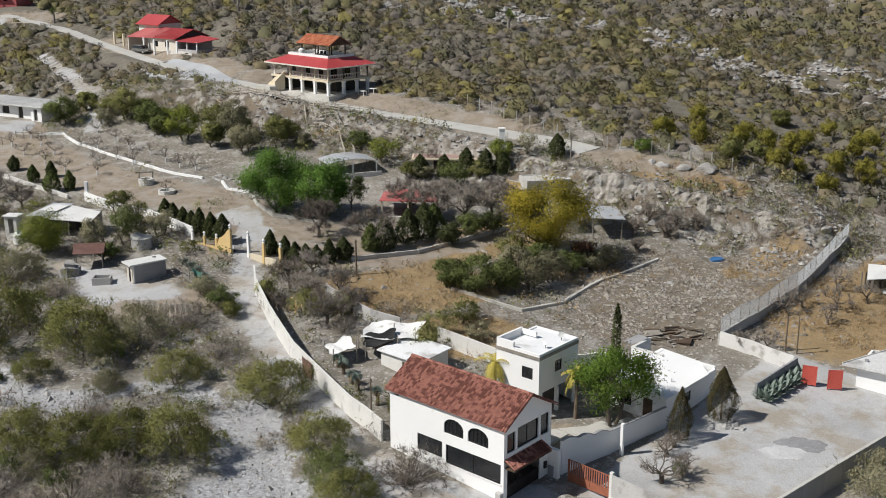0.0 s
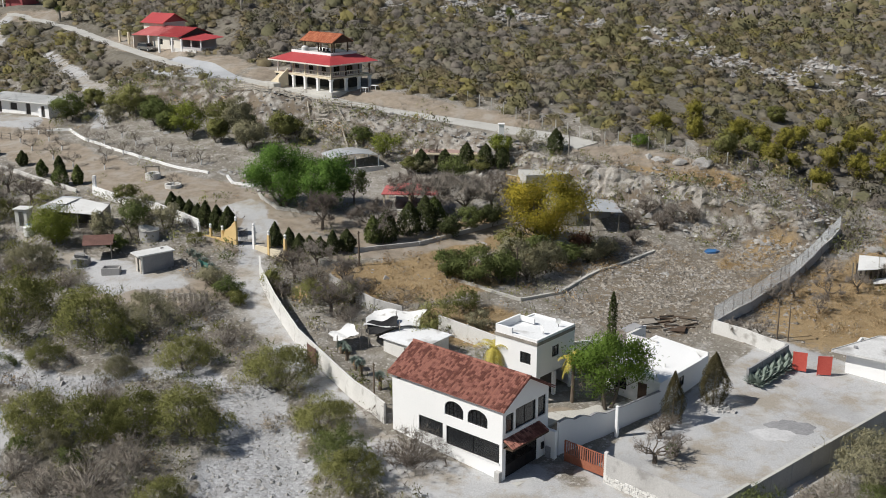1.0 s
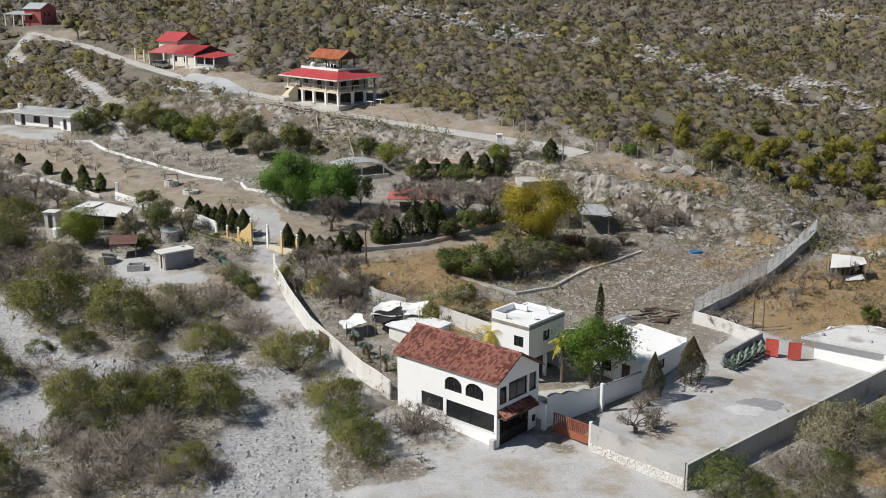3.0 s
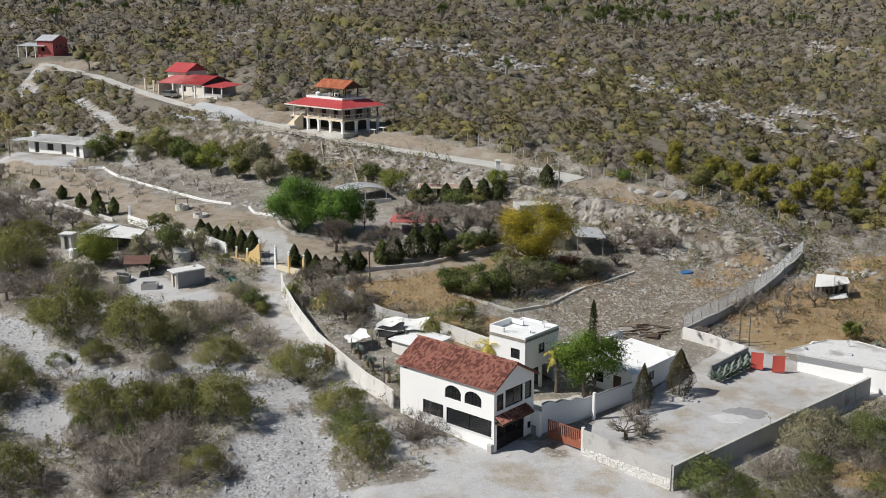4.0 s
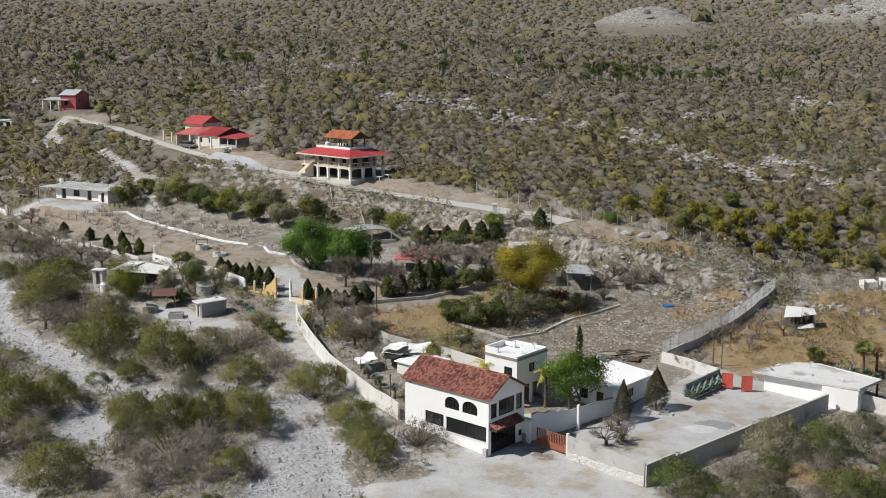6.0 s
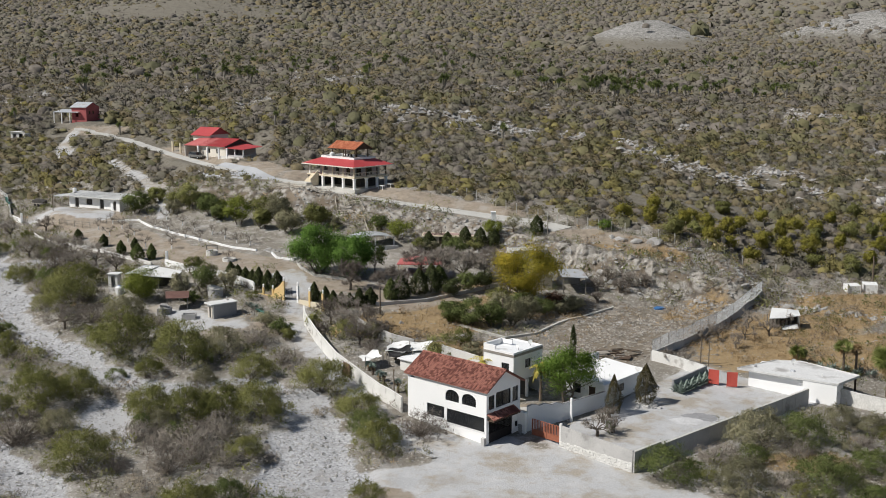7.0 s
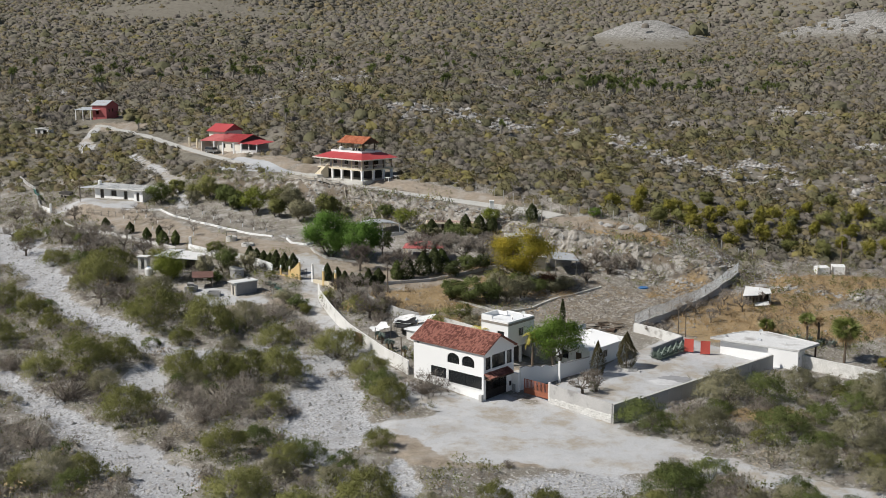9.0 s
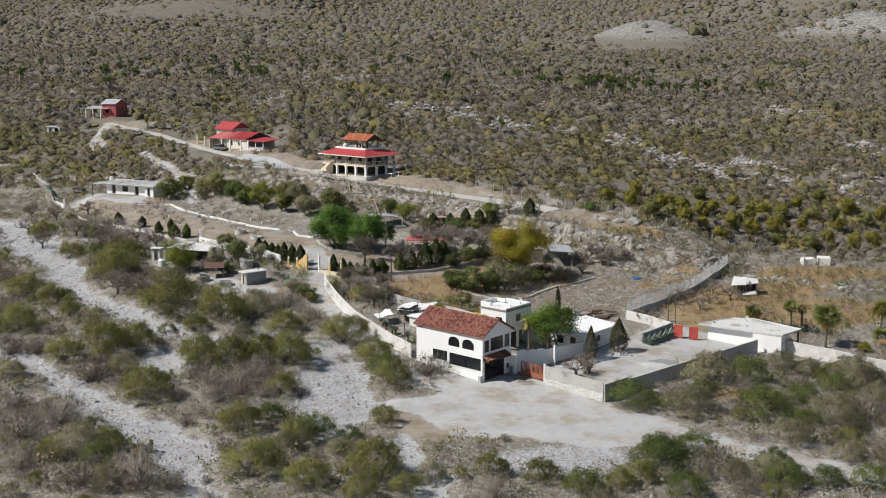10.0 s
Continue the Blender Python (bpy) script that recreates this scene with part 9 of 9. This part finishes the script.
# palms, agaves and yuccas
fan_palm(57.5, 95.9, 5.0, 2.1, "tall fan palm beside the flat white building", 230, 46)
fan_palm(54.4, 103.4, 3.8, 1.25, "fan palm behind the flat white building", 231, 34)
fan_palm(56.2, 103.6, 3.4, 0.9, "small brown-headed fan palm", 235, 22, STRAW)
fan_palm(49.4, 107.2, 1.7, 1.35, "young fan palm in dry grass", 232, 34)
fan_palm(69.2, 104.6, 3.4, 1.6, "yellowing fan palm beyond the stone wall", 236, 36, GOLD_LEAF)
fan_palm(62.6, 93.8, 0.6, 1.0, "low fan palm behind the stone wall", 237, 24, GOLD_LEAF)
fan_palm(66.6, 97.6, 1.2, 1.4, "low fan palm behind the stone wall", 238, 30)
palm(4.7, 92.6, 4.1, 1.9, PALM_YELLOW, "yellowing palm beside the two-storey block", 233, False, 20)
palm(11.9, 90.2, 4.5, 1.5, PALM_YELLOW, "yellowing palm in the courtyard", 234, False, 20)
for k, (x, y, h) in enumerate(((-9.6, 97.4, 2.2), (-8.0, 94.2, 2.6), (-8.6, 95.4, 2.0), (-6.0, 91.6, 2.8), (-10.2, 98.6, 1.8))):
    fan_palm(x, y, 0.5 * h, 0.55, "stubby shaggy yucca behind the road wall", 950 + k, 24, AGAVE_LEAF)
for k in range(11):
    agave(30.0 + 0.52 * k, 95.2 + 0.52 * k - 1.0 * (k % 2), 1.5, 240 + k, "agaves by the red gate")
for k in range(12):
    agave(51.0 + 0.85 * k, 104.6 - 0.25 * k + 0.9 * (k % 2), 1.1, 255 + k, "agaves behind the white building")
for k in range(9):
    agave(-30.4 + 0.5 * k, 121.8 - 0.62 * k + 0.5 * (k % 2), 0.9, 270 + k, "agaves beside the entrance road")


def yucca(seed):
    rng = np.random.default_rng(seed)
    t = thing("yucca_tree", pose(0, 0, -420), "shaggy yucca tree with a dark spiky head", "yucca tree", "hillside yuccas")
    m, heads = Mesh(), []
    m.tube([(0, 0, -0.5), (0.1, 0, 1.6), (0.15, 0.1, 3.0)], [0.3, 0.26, 0.2], 7)
    heads.append((0.15, 0.1, 3.1))
    for k in range(int(rng.integers(1, 4))):
        a = rng.uniform(0, 6.28)
        e = (0.9 * math.cos(a), 0.9 * math.sin(a), rng.uniform(2.4, 3.8))
        m.tube([(0.1, 0, 1.4), (0.5 * math.cos(a), 0.5 * math.sin(a), 2.0), e], [0.2, 0.18, 0.16], 6)
        heads.append(e)
    part("trunk", m, GREY_WOOD, t)
    c = np.repeat(np.array(heads), 80, 0)
    d = rng.normal(size=c.shape)
    d /= np.linalg.norm(d, axis=1)[:, None]
    s = np.cross(d, rng.normal(size=c.shape))
    s /= np.linalg.norm(s, axis=1)[:, None]
    part("head", tris("head", np.stack([c - s * 0.1, c + s * 0.1, c + d * 0.95], 1), DARK_LEAF), DARK_LEAF, t)
    return t


YUCCAS = [yucca(300 + k) for k in range(4)]
yx = np.concatenate([RNG.uniform(-260, 330, 120), RNG.normal(90, 20, 46), RNG.normal(-130, 45, 26)])
yy = np.concatenate([330 + 560 * RNG.uniform(0, 1, 120), RNG.normal(475, 38, 46), RNG.normal(560, 70, 26)])
for k, (x, y) in enumerate(zip(yx, yy)):
    if abs(x) < 0.47 * (y + 70):
        s = RNG.uniform(1.2, 2.0)
        copy_thing(YUCCAS[k % 4], at(x, y, RNG.uniform(0, 360)) @ Matrix.Diagonal((s, s, s, 1)))
for x, y in ((-28.7, 234), (-87.5, 250), (-70, 262), (14, 236), (-46, 250), (-120, 262), (-75, 290), (-20, 262)):
    copy_thing(YUCCAS[int(RNG.integers(0, 4))], at(x, y, RNG.uniform(0, 360)))
for group in KINDS.values():
    for ob in group:
        for o in (*ob.children_recursive, ob):
            bpy.data.objects.remove(o)
for ob in YUCCAS:
    for o in (*ob.children_recursive, ob):
        bpy.data.objects.remove(o)

# yellow-green trees standing out on the slope
for k, (x, y) in enumerate(((45.7, 156), (52.4, 158), (61.3, 166.5), (63.1, 159.6), (72.5, 171.4), (76.6, 168.8), (70.7, 178.6), (92.6, 186.5), (93.5, 178), (44.2, 162.3), (37.4, 158.5), (57.8, 172.4), (82.2, 178.7), (66, 172), (50, 166), (85, 170), (40.5, 152.5), (47.6, 152.4), (55.2, 154.0), (59.0, 161.0), (67.4, 155.4), (69.0, 163.6), (79.4, 160.4), (74.2, 176.6), (87.4, 181.0), (54.6, 168.6), (48.0, 171.4), (80.6, 186.0), (88.0, 192.4), (96.4, 170.6), (33.6, 164.4), (64.4, 180.4), (73.0, 152.0), (82.0, 152.6), (89.0, 160.4), (98.6, 182.4), (57.4, 184.0), (41.6, 176.0))):
    tree("tree", x, y, 2.7 + 2.0 * RNG.random(), 1.3 + 0.8 * RNG.random(), GOLD_LEAF if k % 4 else OLIVE, "yellow-green tree on the scrub slope", 400 + k, 3600, 0.17, 0.1, 0.8, stems=2, low=0.06)

# ---- stones ----
def pebble_shape(seed):
    rng = np.random.default_rng(seed)
    p = np.array([(1, 0, 0), (-1, 0, 0), (0, 1, 0), (0, -1, 0), (0, 0, 1), (0, 0, -0.6)], float) * rng.uniform(0.6, 1.2, (6, 1)) + rng.normal(0, 0.12, (6, 3))
    f = [(0, 2, 4), (2, 1, 4), (1, 3, 4), (3, 0, 4), (2, 0, 5), (1, 2, 5), (3, 1, 5), (0, 3, 5)]
    return p[np.array(f)]


def stones():
    rng = np.random.default_rng(23)
    protos = [pebble_shape(600 + k) for k in range(8)]
    n = 130000
    x, y = rng.uniform(-115, 70, n), 32 + 150 * rng.uniform(0, 1, n) ** 1.2
    bed, yard, grass, tan, rubble, rock = masks(x, y)
    chance = 0.75 * (bed > 0.4) + 0.5 * rock + 0.85 * rubble * sstep(0.3, 0.6, 0.5 + 0.5 * wobble(x, y, 3.5, 7.7)) + 0.06 + 0.3 * ((x > 0) & (y < 53))
    ok = (np.abs(x) < 0.47 * (y + 70) + 3) & (rng.uniform(size=n) < chance) & (yard < 0.4) & (tan < 0.5)
    a, b = local(x, y)
    ok &= ~((a > -1) & (a < 29.5 + 0.12 * b) & (b > -0.6) & (b < 47))
    x, y, rk = x[ok], y[ok], rock[ok]
    z = relief(x, y)
    spots = []
    for i in range(len(x)):
        r = float(np.clip(rng.lognormal(-2.05, 0.5), 0.06, 0.5)) * (1.7 if rk[i] > 0.4 else 1.0)
        spots.append((x[i], y[i], r, r * rng.uniform(0.5, 0.9), int(rng.integers(0, 8)), 0))
    v, idx = scatter("stones", "", spots, protos, [ROCK])
    v[..., 2] += np.repeat(z, 8)[:, None]
    tagged(new("stones", tris("stones", v, ROCK)), "loose pale limestone stones in the dry channels", "stones", kind="stuff")


stones()


RUBBLE = material("broken_slab_rubble", (0.17, 0.15, 0.125), (0.36, 0.33, 0.285), 0.7, 4, 0.95, 0.5, island=0.6)


def lot_rubble():
    """Flat broken pieces strewn over the waste lot."""
    rng = np.random.default_rng(27)
    protos, n = [pebble_shape(660 + k) for k in range(8)], 26000
    x, y = rng.uniform(10, 50, n), rng.uniform(103, 138, n)
    ok = rng.uniform(size=n) < masks(x, y)[4] * (0.12 + 0.7 * sstep(0.3, 0.7, 0.5 + 0.5 * wobble(x, y, 2.6, 7.7)))
    x, y = x[ok], y[ok]
    spots = [(a, b, float(np.clip(rng.lognormal(-1.5, 0.45), 0.1, 0.55)), 0.0, int(rng.integers(0, 8)), 0) for a, b in zip(x, y)]
    spots = [(a, b, r, r * rng.uniform(0.2, 0.5), k, m) for a, b, r, h, k, m in spots]
    v, idx = scatter("rubble", "", spots, protos, [RUBBLE])
    v[..., 2] += np.repeat(relief(x, y), 8)[:, None]
    tagged(new("rubble", tris("rubble", v, RUBBLE)), "flat broken stone rubble covering the waste lot", "rubble", kind="stuff")


lot_rubble()


def outcrop_stones():
    """Pale stones on the bare bands of the slope."""
    rng = np.random.default_rng(29)
    protos, spots = [pebble_shape(640 + k) for k in range(8)], []
    for cx, cy, rx, ry in OUTCROPS:
        for i in range(int(2.2 * rx * ry) if cy < 300 else int(0.8 * rx * ry)):
            spots.append((cx + 0.75 * rx * rng.normal(), cy + 0.75 * ry * rng.normal(), float(np.clip(rng.lognormal(-0.75, 0.45), 0.2, 1.4)) * (1 + cy / 900), 0, int(rng.integers(0, 8)), 0))
    for i in range(1800):
        x, y = rng.uniform(-200, 230), rng.uniform(205, 420)
        spots.append((x, y, float(np.clip(rng.lognormal(-0.7, 0.5), 0.25, 1.3)), 0, int(rng.integers(0, 8)), 0))
    bare = stony(np.array([q[0] for q in spots]), np.array([q[1] for q in spots]))
    spots = [(x, y, r, r * rng.uniform(0.5, 0.8), k, m) for (x, y, r, h, k, m), b in zip(spots, bare) if b > 0.3 or rng.uniform() < 0.14]
    v, idx = scatter("stones", "", spots, protos, [ROCK])
    v[..., 2] += np.repeat(relief(np.array([s[0] for s in spots]), np.array([s[1] for s in spots])) + 0.1, 8)[:, None]
    tagged(new("outcrop_stones", tris("outcrop_stones", v, ROCK)), "pale limestone outcrops between hillside shrubs", "stones", kind="stuff")


outcrop_stones()


def rock_face(line, tall, label, seed):
    """A broken limestone face along a line in plan, with ledges and cracks."""
    rng = np.random.default_rng(seed)
    pts = [Vector(p) for p in line]
    dense = []
    for a, b in zip(pts, pts[1:]):
        n = max(1, int((b - a).length / 0.45))
        dense += [(a.lerp(b, k / n), (b - a).normalized()) for k in range(n)]
    rows, vs = 9, []
    for i, (p, d) in enumerate(dense):
        out = Vector((d.y, -d.x))
        end = min(1.0, i / 8, (len(dense) - 1 - i) / 8)
        block = 0.55 * math.sin(i * 0.21 + seed) + 0.45 * noise.noise(Vector((i * 0.13, seed, 0))) + 0.3 * round(2 * noise.noise(Vector((i * 0.3, 4.0, seed))))
        foot = height(p.x + out.x * 2.2, p.y + out.y * 2.2)
        head = max(height(p.x - out.x * 1.2, p.y - out.y * 1.2) + 0.15, foot + tall * end * (0.8 + 0.35 * noise.noise(Vector((i * 0.08, 9.0, seed)))))
        for j in range(rows):
            u = j / (rows - 1)
            q = 1.7 - 2.0 * u ** 0.7 + end * (block * (1 - 0.4 * u) + 0.35 * noise.noise(Vector((i * 0.45, j * 0.7, seed))) + 0.22 * round(2 * noise.noise(Vector((i * 0.22, j * 0.9, seed + 5)))))
            vs.append((p.x + out.x * q, p.y + out.y * q, foot - 0.4 + (head - foot + 0.4) * u + rng.normal(0, 0.06)))
        vs.append((p.x - out.x * 2.6, p.y - out.y * 2.6, height(p.x - out.x * 2.6, p.y - out.y * 2.6) - 0.3))
    w = rows + 1
    fs = [(i * w + j, (i + 1) * w + j, (i + 1) * w + j + 1, i * w + j + 1) for i in range(len(dense) - 1) for j in range(w - 1)]
    m = Mesh().add(vs, fs)
    tagged(new("rock_face", m.data("rock_face", CLIFF)), label, "rock face", kind="structure")


rock_face([(13, 153.2), (19.0, 149.0), (26, 145.4), (34.0, 142.0), (41, 138.8), (47.0, 136.2)], 3.0, "broken pale limestone face above the waste lot", 3)
rock_face([(-33, 184.2), (-27.5, 181.2), (-21, 176.6), (-15, 172.6)], 2.2, "weathered limestone face below the villa", 8)


def boulder(x, y, r, seed, flat=0.7):
    rng = np.random.default_rng(seed)
    bm = bmesh.new()
    bmesh.ops.create_icosphere(bm, subdivisions=3, radius=1)
    cut = rng.normal(size=(9, 3))
    cut /= np.linalg.norm(cut, axis=1)[:, None]
    for v in bm.verts:
        p = np.array(v.co)
        for c in cut:
            over = p @ c - 0.6
            if over > 0:
                p = p - c * over * 0.85
        p = p * (1 + 0.1 * noise.noise(Vector(p * 2.2 + seed)))
        v.co = Vector(p * np.array([r * 1.15, r * 0.9, r * flat]))
    me_ = bpy.data.meshes.new("boulder")
    bm.to_mesh(me_)
    bm.free()
    me_.materials.append(ROCK)
    ob = new("boulder", me_)
    ob.matrix_basis = at(x, y, rng.uniform(0, 360), -r * flat * 0.3) @ pose(0, 0, 0, rng.uniform(-14, 14), rng.uniform(-14, 14), 0)
    tagged(ob, "pale limestone boulder on the slope", "boulder", "boulders")


k = 0
for x, y, r in ((30.9, 150.6, 1.3), (33.6, 150.0, 1.2), (36.8, 149.4, 1.7), (34.7, 145.3, 0.7), (29.6, 151.6, 0.8), (38.8, 144.2, 0.9), (51.8, 136.4, 0.9), (52.2, 138.4, 0.8), (7.5, 52.6, 0.4), (8.3, 52.0, 0.35), (9.4, 51.2, 0.5), (11, 50.4, 0.3),
                (-47.5, 176.5, 0.9), (-45.8, 175.4, 0.8), (-33.0, 154.4, 0.7), (-32.2, 153.6, 0.6), (-31.6, 154.8, 0.8), (-30.8, 153.8, 0.6), (-32.6, 155.6, 0.6), (-30.4, 155.0, 0.5)):
    boulder(x, y, r, 700 + k, 0.75)
    k += 1
rb = np.random.default_rng(31)
for i in range(42):
    t = rb.uniform(0.02, 0.99)
    j = min(int(t * (len(BLUFF) - 1)), len(BLUFF) - 2)
    e = Vector(BLUFF[j]).lerp(Vector(BLUFF[j + 1]), t * (len(BLUFF) - 1) - j)
    x, y = e.x + rb.normal(0, 1.6), e.y + rb.normal(-3.0, 2.4)
    boulder(x, y, float(np.clip(rb.lognormal(-0.7, 0.4), 0.3, 1.1)), 720 + i, 0.75)
for i in range(34):
    t = rb.uniform(0, 0.999) * (len(LEDGE) - 1)
    e = Vector(LEDGE[int(t)]).lerp(Vector(LEDGE[int(t) + 1]), t - int(t))
    boulder(e.x + rb.normal(0, 0.7), e.y + rb.normal(0, 0.5), float(rb.uniform(0.4, 1.1)), 780 + i, 0.65)
